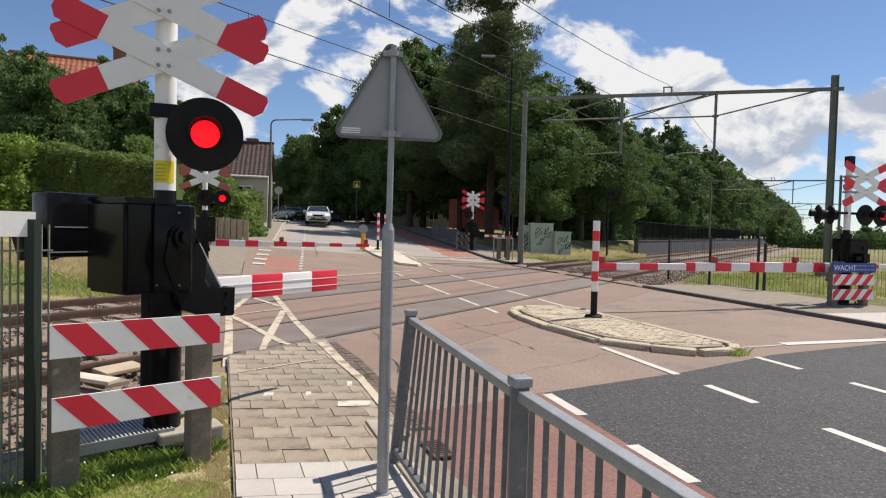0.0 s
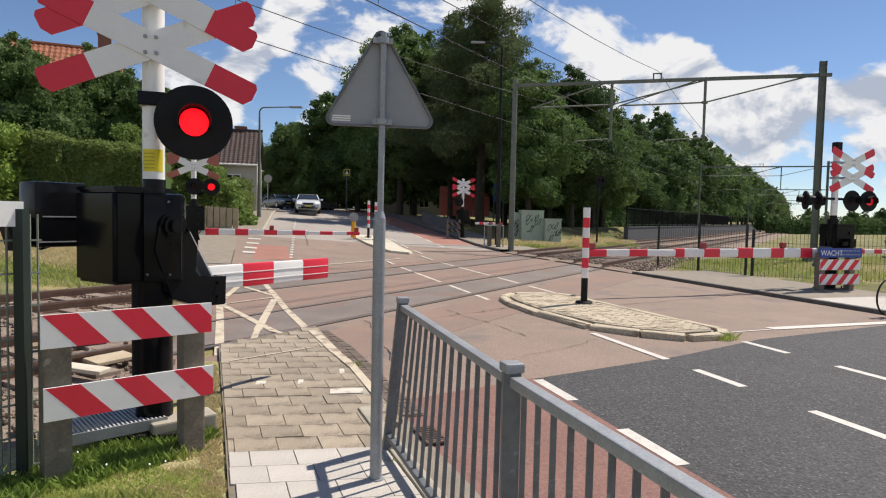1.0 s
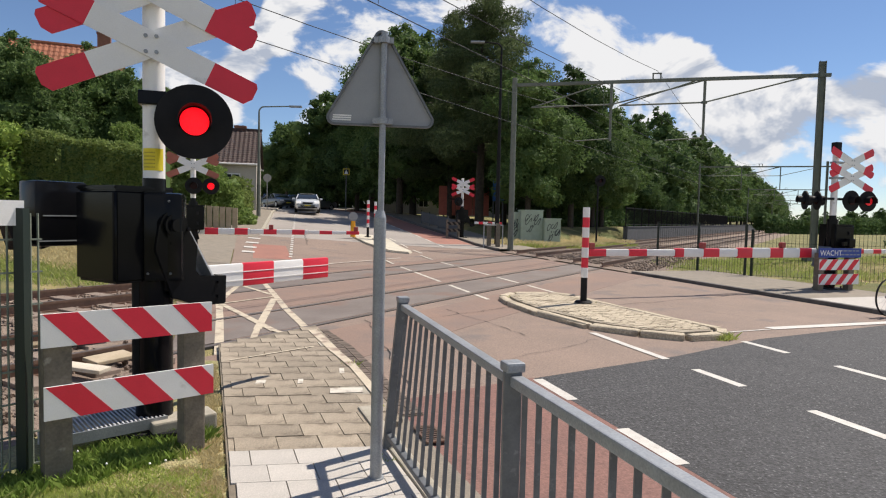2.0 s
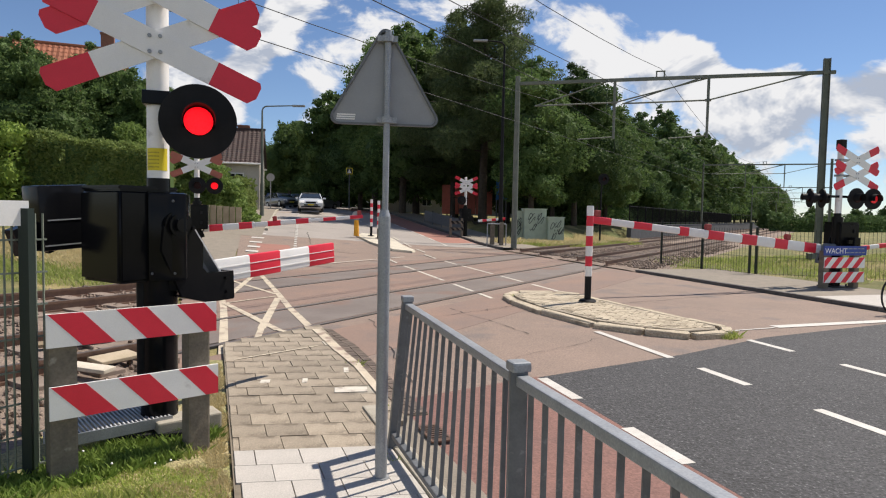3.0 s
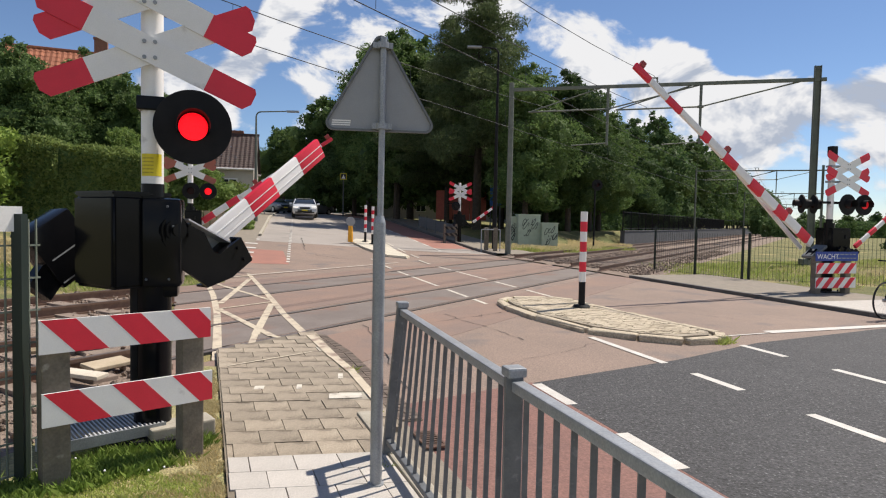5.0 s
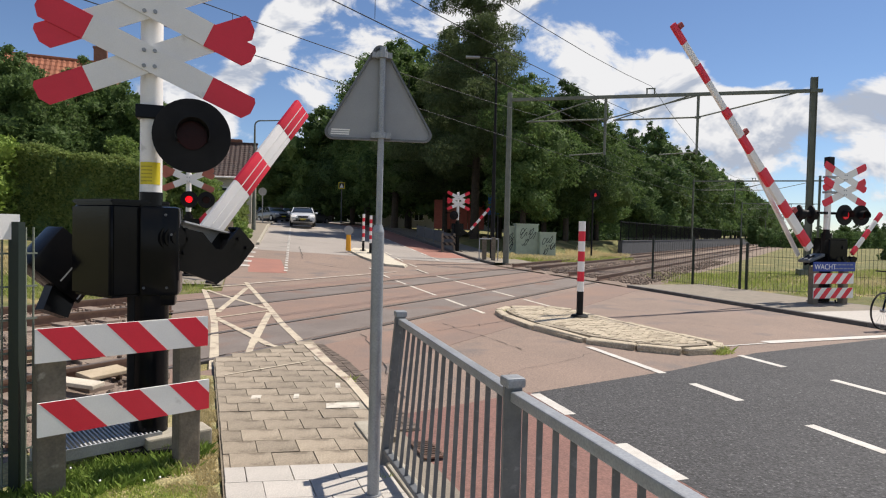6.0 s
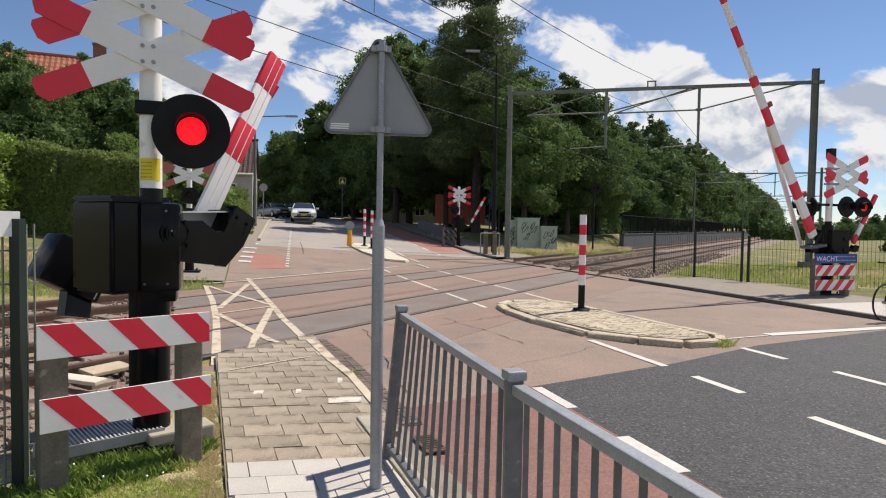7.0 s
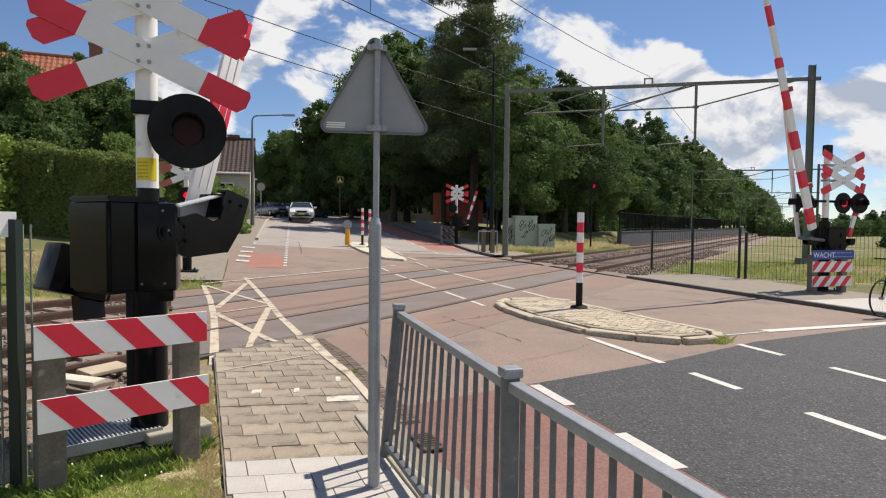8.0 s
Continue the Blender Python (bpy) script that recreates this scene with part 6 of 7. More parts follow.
def build_catenary():
    """Portal over both tracks, and more of them farther off, with wires."""
    def portal(a, b, top, label, thin=1.0):
        root = thing("catenary_portal", Matrix(), label, "catenary", "catenary portals")
        a, b = Vector((*a, 0)), Vector((*b, 0))
        za = ground_z(a.x, a.y)
        e = (b - a).normalized()
        turn = Matrix.Rotation(math.atan2(e.y, e.x), 3, "Z")
        bm = bmesh.new()
        rod(bm, a + Vector((0, 0, za - 0.3)), a + Vector((0, 0, top + 0.35)), 0.15 * thin, 0.12 * thin, 14)
        part("mast", bm, M_MAST, root, "grey-green round steel mast")
        bm = bmesh.new()
        for dx in (-0.12, 0.12):
            box(bm, b + e * dx * thin + Vector((0, 0, top / 2 + 0.15)), (0.02, 0.22 * thin, top + 0.9), turn)
        box(bm, b + Vector((0, 0, top / 2 + 0.15)), (0.22 * thin, 0.02, top + 0.9), turn)
        box(bm, b + Vector((0, 0, 0.1)), (0.7, 0.7, 0.4), turn)
        part("mast", bm, M_MAST, root, "grey-green steel girder mast")
        bm = bmesh.new()
        bar(bm, a - e * 0.1 + Vector((0, 0, top)), b + e * 0.35 + Vector((0, 0, top)), 0.12, 0.15)
        part("beam", bm, M_MAST, root, "steel portal beam")
        for f in (0.342, 0.6475):
            c = a + (b - a) * f
            bm = bmesh.new()
            rod(bm, c + Vector((0, 0, top)), c + Vector((0, 0, top - 2.75)), 0.07 * thin, 0.06 * thin, 8)
            box(bm, c + Vector((0, 0, top - 1.05)), (0.25, 0.16, 0.1), turn)
            rod(bm, c + Vector((0, 0, top - 1.05)), c + e * 4.1 + Vector((0, 0, top - 0.05)), 0.035, 0.035, 6)
            rod(bm, c + Vector((0, 0, top - 1.05)), c - e * 3.75 + Vector((0, 0, top - 1.1)), 0.04, 0.04, 6)
            rod(bm, c - e * 3.7 + Vector((0, 0, top - 1.1)), c - e * 0.35 + Vector((0, 0, top - 0.05)), 0.03, 0.03, 6)
            rod(bm, c + Vector((0, 0, top - 2.65)), c - e * 1.65 + Vector((0, 0, top - 2.75)), 0.028, 0.028, 6)
            part("hanger", bm, M_MAST, root, "drop post with registration arms")
        bm = bmesh.new()
        c = a + (b - a) * 0.492
        box(bm, c + Vector((0, 0, top + 0.33)), (0.42, 0.06, 0.05), turn)
        for dx in (-0.17, 0.17):
            rod(bm, c + e * dx + Vector((0, 0, top + 0.07)), c + e * dx + Vector((0, 0, top + 0.33)), 0.035, 0.035, 8)
        part("insulator", bm, M_MAST, root)
        return root

    portal((3.41, 31.0), (16.40, 27.5), 8.18, "steel railway portal carrying overhead wires")
    for k in (81.0, 138.0, 205.0):
        portal(sk(13.2, k).xy, sk(0.0, k + 3).xy, 8.3, "distant steel railway portal carrying overhead wires", 0.9)
    ks = (30.0, 81.5, 139.0, 206.0)
    # overhead wires as sagging curves
    spans = [-25.0, *ks]
    for s, z0, sag, name in ((7.25, 5.6, 0.03, "contact_wire"), (11.15, 5.6, 0.03, "contact_wire"), (7.25, 7.2, 0.95, "carrier_wire"), (11.15, 7.2, 0.95, "carrier_wire"), (6.9, 8.6, 1.5, "feeder_wire")):
        bm = bmesh.new()
        prev = None
        for a, b in zip(spans, spans[1:]):
            for i in range(13):
                f = i / 12
                k = a + (b - a) * f
                p = Vector((*sk(s, k).xy, z0 - sag * 4 * f * (1 - f)))
                if prev and (p - prev).length > 0.01:
                    rod(bm, prev, p, 0.011, 0.011, 5)
                prev = p
        root = part(name, bm, M_WIRE)
        tagged(root, "thin dark overhead railway wire", "wire", "overhead wires")
        if name == "carrier_wire":
            for a, b in zip(spans, spans[1:]):
                n = int((b - a) / 6.5)
                for i in range(1, n):
                    f = i / n
                    k = a + (b - a) * f
                    p = Vector((*sk(s, k).xy, 0))
                    bm = bmesh.new()
                    rod(bm, p + Vector((0, 0, 5.6)), p + Vector((0, 0, z0 - sag * 4 * f * (1 - f))), 0.006, 0.006, 4)
                    part("dropper", bm, M_WIRE, root)


def lamp_post(x, y, h, reach, yaw, mat, label, flat=True):
    root = thing("street_lamp", at(x, y, yaw), label, "street lamp", "street lamps")
    bm = bmesh.new()
    rod(bm, (0, 0, -0.2), (0, 0, h * 0.3), 0.13, 0.115, 12)
    rod(bm, (0, 0, h * 0.3), (0, 0, h - 0.3), 0.105, 0.05, 12)
    for i in range(6):
        a0, a1 = radians(15 * i), radians(15 * (i + 1))
        rod(bm, (0.3 - 0.3 * math.cos(a0), 0, h - 0.3 + 0.3 * math.sin(a0)), (0.3 - 0.3 * math.cos(a1), 0, h - 0.3 + 0.3 * math.sin(a1)), 0.045, 0.045, 8)
    rod(bm, (0.3, 0, h), (reach, 0, h + 0.06), 0.04, 0.035, 8)
    part("pole", bm, mat, root, "", True)
    bm = bmesh.new()
    box(bm, (reach + 0.3, 0, h + 0.05), (0.75, 0.24, 0.11), None, 0.03)
    part("lamp_head", bm, M_GALV, root)
    return root


def build_cabinets():
    for x, y, w, d, h, yaw, ink in ((5.50, 39.0, 1.40, 0.8, 1.95, 6, True), (6.74, 38.7, 1.02, 0.8, 1.55, 6, True), (4.52, 39.3, 0.5, 0.7, 1.75, 6, True)):
        root = thing("utility_cabinet", at(x, y, yaw, 0.0), "pale green utility cabinet with dark scribbles", "cabinet", "trackside cabinets")
        bm = bmesh.new()
        box(bm, (0, 0, h / 2), (w, d, h), None, 0.02)
        part("body", bm, M_CABINET, root)
        bm = bmesh.new()
        box(bm, (0, 0, h + 0.02), (w + 0.07, d + 0.08, 0.06), None, 0.012)
        part("roof", bm, M_CABINET, root)
        bm = bmesh.new()
        box(bm, (0, 0, -0.02), (w + 0.04, d + 0.04, 0.14))
        part("plinth", bm, M_CONCRETE, root)
        for i in range(2):
            bm = bmesh.new()
            box(bm, ((i - 0.5) * w * 0.48, -d / 2 - 0.006, h / 2), (w * 0.46, 0.012, h * 0.86), None, 0.004)
            dr = part("door", bm, M_CABINET, root)
            bm = bmesh.new()
            box(bm, ((0.08 if i else -0.08), -d / 2 - 0.025, h * 0.5), (0.03, 0.03, 0.12))
            part("handle", bm, M_BLACK_MATT, dr)
        rng = random.Random(int(x * 10))
        bm = bmesh.new()
        for k in range(5):
            cx, cz = rng.uniform(-w * 0.3, w * 0.3), rng.uniform(h * 0.25, h * 0.8)
            prev = None
            for i in range(10):
                an = i * 0.7 + k
                p = Vector((max(-w * 0.45, min(w * 0.45, cx + math.cos(an) * 0.16 + i * 0.016)), -d / 2 - 0.016, max(0.15, min(h - 0.1, cz + math.sin(an * 1.3) * 0.22))))
                if prev:
                    bar(bm, prev, p, 0.003, 0.035)
                prev = p
        tagged(part("scribble", bm, M_INK, root, "dark spray-painted scribble"), kind="stuff")


build_barriers()
build_railing()
build_triangle_sign()
build_small_posts()
build_fences()
build_catenary()
lamp_post(2.98, 34.0, 10.9, 1.0, 180, M_BLACK_MATT, "tall dark street lamp with a short arm")
lamp_post(-11.2, 38.0, 6.7, 1.9, 0, M_MAST, "grey street lamp with a long arm")
build_cabinets()


# ---- houses ----
def house(x, y, yaw, w, d, wall_h, roof_h, wall_mat, roof_mat, label, chimney=0.3, rows=16, stack=1.0):
    root = thing("house", at(x, y, yaw), label, "house", "houses")
    bm = bmesh.new()
    out = [(-w / 2, -d / 2), (w / 2, -d / 2), (w / 2, d / 2), (-w / 2, d / 2)]
    low = [bm.verts.new((a, b, -1.0)) for a, b in out]
    top = [bm.verts.new((a, b, wall_h)) for a, b in out]
    ridge = [bm.verts.new((-w / 2, 0, wall_h + roof_h)), bm.verts.new((w / 2, 0, wall_h + roof_h))]
    bm.faces.new((low[0], low[1], top[1], top[0]))
    bm.faces.new((low[2], low[3], top[3], top[2]))
    bm.faces.new((low[1], low[2], top[2], ridge[1], top[1]))
    bm.faces.new((low[3], low[0], top[0], ridge[0], top[3]))
    bm.faces.new(low)
    part("wall", bm, wall_mat, root, "house wall")
    roof = None
    for side in (-1, 1):
        bm = bmesh.new()
        n = int(w / 0.3)
        run = math.hypot(d / 2 + 0.35, roof_h)
        lean = math.atan2(roof_h, d / 2 + 0.1)
        for j in range(rows):
            f0, f1 = j / rows, (j + 1) / rows + 0.01
            for i in range(n):
                xa = -w / 2 - 0.2 + (w + 0.4) * i / n
                xb = xa + (w + 0.4) / n
                q = []
                for xx, ff, up in ((xa, f0, 0.07), ((xa + xb) / 2, f0, 0.13), (xb, f0, 0.07), (xb, f1, 0.03), ((xa + xb) / 2, f1, 0.09), (xa, f1, 0.03)):
                    yy = side * (d / 2 + 0.3) * (1 - ff)
                    zz = wall_h - 0.15 + (roof_h + 0.2) * ff + up
                    q.append(bm.verts.new((xx, yy, zz)))
                bm.faces.new((q[0], q[1], q[4], q[5]))
                bm.faces.new((q[1], q[2], q[3], q[4]))
        roof = part("roof", bm, roof_mat, root, "pantiled roof slope")
    bm = bmesh.new()
    bar(bm, (-w / 2 - 0.25, 0, wall_h + roof_h + 0.12), (w / 2 + 0.25, 0, wall_h + roof_h + 0.12), 0.24, 0.16, 0.03)
    part("ridge", bm, roof_mat, root)
    bm = bmesh.new()
    cx = w * chimney
    rise = wall_h + roof_h + 1.12 * stack
    box(bm, (cx, 0.2, rise - 0.85), (0.8, 0.6, 1.7), None, 0.02)
    box(bm, (cx, 0.2, rise), (0.9, 0.7, 0.12))
    ch = part("chimney", bm, M_BRICK_WALL if wall_mat is M_RENDER_WALL else wall_mat, root, "brick chimney")
    bm = bmesh.new()
    for dx in (-0.2, 0.2):
        rod(bm, (cx + dx, 0.2, rise + 0.03), (cx + dx, 0.2, rise + 0.38 * stack), 0.11, 0.1, 10)
    part("chimney_pot", bm, M_BRICK_WALL, ch)
    for wx in (-w * 0.28, w * 0.28):
        for wz in (1.5, wall_h - 1.4):
            bm = bmesh.new()
            box(bm, (wx, -d / 2 - 0.03, wz), (1.15, 0.1, 1.3))
            win = part("window", bm, M_WHITE, root, "white window frame")
            bm = bmesh.new()
            for s in (-1, 1):
                box(bm, (wx + s * 0.27, -d / 2 - 0.085, wz), (0.46, 0.02, 1.12))
            part("pane", bm, M_GLASS, win)
    for wz in (1.6, wall_h - 0.9):
        bm = bmesh.new()
        box(bm, (w / 2 + 0.03, -d * 0.1, wz), (0.1, 0.9, 1.2))
        win = part("window", bm, M_WHITE, root, "white window frame")
        bm = bmesh.new()
        box(bm, (w / 2 + 0.085, -d * 0.1, wz), (0.02, 0.76, 1.06))
        part("pane", bm, M_GLASS, win)
    for side in (-1, 1):
        bm = bmesh.new()
        rod(bm, (-w / 2 - 0.2, side * (d / 2 + 0.33), wall_h - 0.1), (w / 2 + 0.2, side * (d / 2 + 0.33), wall_h - 0.1), 0.07, 0.07, 8)
        part("gutter", bm, M_WHITE, root)
    return root


# ---- cars ----
def car(m, paint, label, lights=False):
    """A family car, front towards -y, on the ground."""
    root = thing("car", m, label, "car", "cars on the road")
    st = [(-2.20, 0.32, 0.62, 0.70), (-2.12, 0.24, 0.74, 0.82), (-1.85, 0.2, 0.83, 0.88), (-1.2, 0.2, 0.95, 0.90), (-0.9, 0.2, 0.98, 0.905), (0.6, 0.2, 1.0, 0.905), (1.5, 0.2, 1.02, 0.895), (2.05, 0.24, 1.0, 0.85), (2.25, 0.34, 0.86, 0.76)]
    bm = bmesh.new()
    prev = None
    for y, zb, zs, w in st:
        ring = [(-w * 0.9, zb), (-w, zb + 0.18), (-w * 1.0, zs - 0.14), (-w * 0.93, zs - 0.02), (-w * 0.6, zs + 0.03), (w * 0.6, zs + 0.03), (w * 0.93, zs - 0.02), (w, zs - 0.14), (w, zb + 0.18), (w * 0.9, zb)]
        row = [bm.verts.new((x, y, z)) for x, z in ring]
        if prev:
            for i in range(len(row)):
                j = (i + 1) % len(row)
                bm.faces.new((prev[i], prev[j], row[j], row[i]))
        else:
            bm.faces.new(row)
        prev = row
    bm.faces.new(prev[::-1])
    body = part("body", bm, paint, root, "", True)
    bm = bmesh.new()
    gh = [(-1.05, 0.98, 0.78), (-0.35, 1.40, 0.62), (0.2, 1.47, 0.6), (0.9, 1.45, 0.59), (1.5, 1.33, 0.57), (1.95, 1.02, 0.72)]
    prev = None
    for y, z, w in gh:
        row = [bm.verts.new(p) for p in ((-0.82, y, 0.97), (-w, y, z), (w, y, z), (0.82, y, 0.97))]
        if prev:
            for i in range(3):
                bm.faces.new((prev[i], prev[i + 1], row[i + 1], row[i]))
        prev = row
    part("glazing", bm, M_GLASS, root, "dark glazing", True)
    bm = bmesh.new()
    prev = None
    for y, z, w in gh[1:5]:
        row = [bm.verts.new(p) for p in ((-w - 0.03, y, z - 0.03), (-w * 0.8, y, z + 0.02), (w * 0.8, y, z + 0.02), (w + 0.03, y, z - 0.03))]
        if prev:
            for i in range(3):
                bm.faces.new((prev[i], prev[i + 1], row[i + 1], row[i]))
        prev = row
    for s in (-1, 1):
        bar(bm, (s * 0.8, -1.02, 0.98), (s * 0.65, -0.35, 1.40), 0.06, 0.05)
        bar(bm, (s * 0.8, 1.9, 1.02), (s * 0.6, 1.5, 1.34), 0.08, 0.06)
        bar(bm, (s * 0.82, 0.3, 0.98), (s * 0.63, 0.25, 1.44), 0.07, 0.04)
    part("roof", bm, paint, root, "", True)
    for s in (-1, 1):
        bm = bmesh.new()
        box(bm, (s * 1.0, -0.72, 1.02), (0.2, 0.1, 0.13), None, 0.03)
        part("mirror", bm, paint, root, "door mirror")
        bm = bmesh.new()
        box(bm, (s * 0.63, -2.13, 0.66), (0.34, 0.16, 0.15), Matrix.Rotation(s * 0.25, 3, "Z"), 0.03)
        part("headlight", bm, M_HEADLIGHT if lights else M_LENS, root, "clear headlight")
        for y in (-1.38, 1.32):
            bm = bmesh.new()
            rod(bm, (s * 0.70, y, 0.32), (s * 0.915, y, 0.32), 0.32, 0.32, 24)
            wh = part("wheel", bm, M_TYRE, root, "black tyre")
            bm = bmesh.new()
            rod(bm, (s * 0.90, y, 0.32), (s * 0.93, y, 0.32), 0.21, 0.19, 18)
            part("rim", bm, M_ALU, wh, "alloy wheel rim")
    bm = bmesh.new()
    box(bm, (0, -2.2, 0.60), (0.72, 0.06, 0.13), None, 0.02)
    for i in range(3):
        box(bm, (0, -2.205, 0.36 + i * 0.05), (1.0, 0.05, 0.03))
    part("grille", bm, M_BLACK_MATT, root, "black grille")
    bm = bmesh.new()
    box(bm, (0, -2.235, 0.44), (0.42, 0.02, 0.09))
    part("plate_bar", bm, M_YELLOW, root, "plain yellow plate")
    bm = bmesh.new()
    box(bm, (0, -2.2, 0.30), (1.35, 0.1, 0.08), None, 0.02)
    part("bumper_lip", bm, M_BLACK_MATT, root)
    return root


def build_cars():
    def put(px_, d, paint, label, yaw=12.0, lights=False):
        x = (px_ - 784) / 1107 * d
        return car(pose(x, d, ground_z(x, d) + 0.01, -3.2, 0, yaw), paint, label, lights)
    put(544, 47.0, M_SILVER, "silver saloon car waiting at the closed crossing", 13, True)
    put(541, 55.0, M_NAVY, "dark blue car waiting behind the silver car", 13)
    put(493, 62.0, M_GREYCAR, "grey parked car in the tree shade", 40)
    put(522, 66.0, M_SILVER, "pale car queueing under the trees", 15)
    put(562, 70.0, M_GREYCAR, "grey car parked under the trees", -35)
    put(478, 70.0, M_NAVY, "dark parked car at the roadside", 20)


# ---- things along the far side ----
def build_far_side():
    # retaining wall along the track with a dark fence on it
    a, b = Vector((*sk(13.3, 49.2).xy, 0)), Vector((*sk(13.3, 250).xy, 0))
    bm = bmesh.new()
    bar(bm, a + Vector((0, 0, 0.5)), b + Vector((0, 0, 0.5)), 0.35, 1.24)
    w = structure(part("retaining_wall", bm, M_WALL_DARK), "dark retaining wall along the railway", "wall")
    bm = bmesh.new()
    bar(bm, a + Vector((0, 0, 1.15)), b + Vector((0, 0, 1.15)), 0.42, 0.07)
    part("coping", bm, M_WALL_DARK, w)
    root = thing("steel_fence", Matrix(), "dark steel bar fence on the retaining wall", "fence")
    d = (b - a).normalized()
    for i in range(40):
        p = a + d * i * 2.5
        bm = bmesh.new()
        bar(bm, p + Vector((0, 0, 1.15)), p + Vector((0, 0, 2.75)), 0.07, 0.07)
        part("post", bm, M_BLACK_MATT, root)
    for z in (1.35, 2.65):
        bm = bmesh.new()
        bar(bm, a + Vector((0, 0, z)), a + d * 98 + Vector((0, 0, z)), 0.05, 0.05)
        part("rail", bm, M_BLACK_MATT, root)
    bm = bmesh.new()
    for i in range(300):
        p = a + d * (0.2 + i * 0.2)
        bar(bm, p + Vector((0, 0, 1.35)), p + Vector((0, 0, 2.65)), 0.022, 0.022)
    tagged(part("infill", bm, M_BLACK_MATT, root), kind="stuff")
    # low railing along the far footway
    root = thing("footway_fence", Matrix(), "low grey panel fence along the far footway", "fence")
    pts = [uv(12.2, 36.5 + i * 2.2) for i in range(5)]
    for p in pts:
        bm = bmesh.new()
        bar(bm, p - Vector((0, 0, 0.1)), p + Vector((0, 0, 1.1)), 0.07, 0.07)
        part("post", bm, M_GREY_PAINT, root)
    for p, q in zip(pts, pts[1:]):
        bm = bmesh.new()
        bar(bm, p + Vector((0, 0, 0.62)), q + Vector((0, 0, 0.62)), 0.03, 0.72)
        part("panel", bm, M_GREY_PAINT, root, "grey infill panel")
    # striped warning boards at the far machine
    warning_barrier(0.25, 36.2, 1.05, 36.5, "dull black and grey warning boards at the far footway", 0.40, 0.78, 0.18, ((0.06, 0.12, 1.1), (0.78, 0.12, 1.1)), M_BLACK_MATT, board_mat=M_CONCRETE)
    # red flashing signal on a thin dark post by the bank
    root = thing("signal_post", at(9.9, 40.0, 10), "small red signal on a thin dark post under the trees", "signal")
    bm = bmesh.new()
    rod(bm, (0, 0, -0.2), (0, 0, 4.5), 0.06, 0.05, 10)
    part("post", bm, M_BLACK_MATT, root)
    signal_head(root, pose(0.1, -0.1, 4.15), 0.36, 0.12, ANTI, lit_mat=M_GLOW_DIM)
    # pedestrian crossing sign, yellow framed
    root = thing("crossing_sign", at(-9.3, 60.0, 8), "yellow-framed dark pedestrian crossing sign on a pole", "traffic sign")
    bm = bmesh.new()
    rod(bm, (0, 0, -0.2), (0, 0, 4.3), 0.05, 0.05, 8)
    part("pole", bm, M_GREY_PAINT, root)
    bm = bmesh.new()
    box(bm, (0, -0.06, 3.85), (0.62, 0.03, 0.62))
    fr = part("panel", bm, M_YELLOW, root, "yellow sign panel")
    bm = bmesh.new()
    box(bm, (0, -0.08, 3.85), (0.48, 0.02, 0.48))
    part("symbol_field", bm, M_GREEN_STEEL, fr)
    bm = bmesh.new()
    plate(bm, [(-0.18, 3.65), (0.18, 3.65), (0.0, 4.05)], pose(0, -0.095, 0), 0.003)
    part("symbol", bm, M_WHITE, fr)
    # playground frames
    root = thing("play_frame", at(12.5, 66, 20), "wooden play frame with slide under the trees", "play equipment")
    for x in (-0.9, 0.9):
        for y in (-0.7, 0.7):
            bm = bmesh.new()
            rod(bm, (x, y, -0.2), (x * 0.8, y * 0.8, 3.0), 0.08, 0.08, 8)
            part("leg", bm, M_WOOD, root)
    bm = bmesh.new()
    box(bm, (0, 0, 2.9), (2.2, 0.14, 0.14))
    box(bm, (0, 0, 1.5), (1.7, 1.2, 0.1))
    part("platform", bm, M_WOOD, root)
    root = thing("swing_frame", at(21.2, 70.0, 35), "pale A-shaped swing frame on the lawn", "play equipment")
    for x in (-1.4, 1.4):
        for s in (-1, 1):
            bm = bmesh.new()
            rod(bm, (x, s * 1.1, -0.2), (x, 0, 2.8), 0.06, 0.06, 8)
            part("leg", bm, M_GALV, root)
    bm = bmesh.new()
    rod(bm, (-1.6, 0, 2.8), (1.6, 0, 2.8), 0.06, 0.06, 8)
    part("crossbar", bm, M_GALV, root)
    # blue sign and orange hoarding behind the far machine
    root = thing("blue_sign", at(4.6, 52.0, 5), "blue information board on two posts", "sign")
    bm = bmesh.new()
    for x in (-0.4, 0.4):
        rod(bm, (x, 0, -0.2), (x, 0, 3.6), 0.05, 0.05, 8)
    part("posts", bm, M_GREY_PAINT, root)
    bm = bmesh.new()
    box(bm, (0, -0.07, 2.8), (0.95, 0.04, 1.7), None, 0.01)
    part("panel", bm, M_PLAY_BLUE, root)
    root = thing("hoarding", at(1.9, 56.0, 5), "orange-red wooden panel behind the footway", "panel")
    for i in range(6):
        bm = bmesh.new()
        box(bm, (-1.9 + i * 0.76, 0, 1.9), (0.72, 0.08, 2.6), None, 0.01)
        part("board", bm, M_ORANGE, root)
    bm = bmesh.new()
    for i in range(3):
        box(bm, (-1.8 + i * 1.8, 0.1, 1.5), (0.12, 0.12, 3.4))
    part("frame", bm, M_WOOD, root)
    # low concrete posts by the mast
    for x, y in ((2.9, 32.4), (2.45, 32.6)):
        root = thing("stub_post", at(x, y, 10), "short grey concrete stub post", "post", "stub posts")
        bm = bmesh.new()
        box(bm, (0, 0, 0.55), (0.2, 0.2, 1.5), None, 0.02)
        part("body", bm, M_CONCRETE, root)
    root = thing("hoop_rail", at(2.65, 32.3, 10), "grey steel hoop rail", "rail")
    bm = bmesh.new()
    rod(bm, (-0.5, 0, 0), (-0.5, 0, 1.2), 0.03, 0.03, 8)
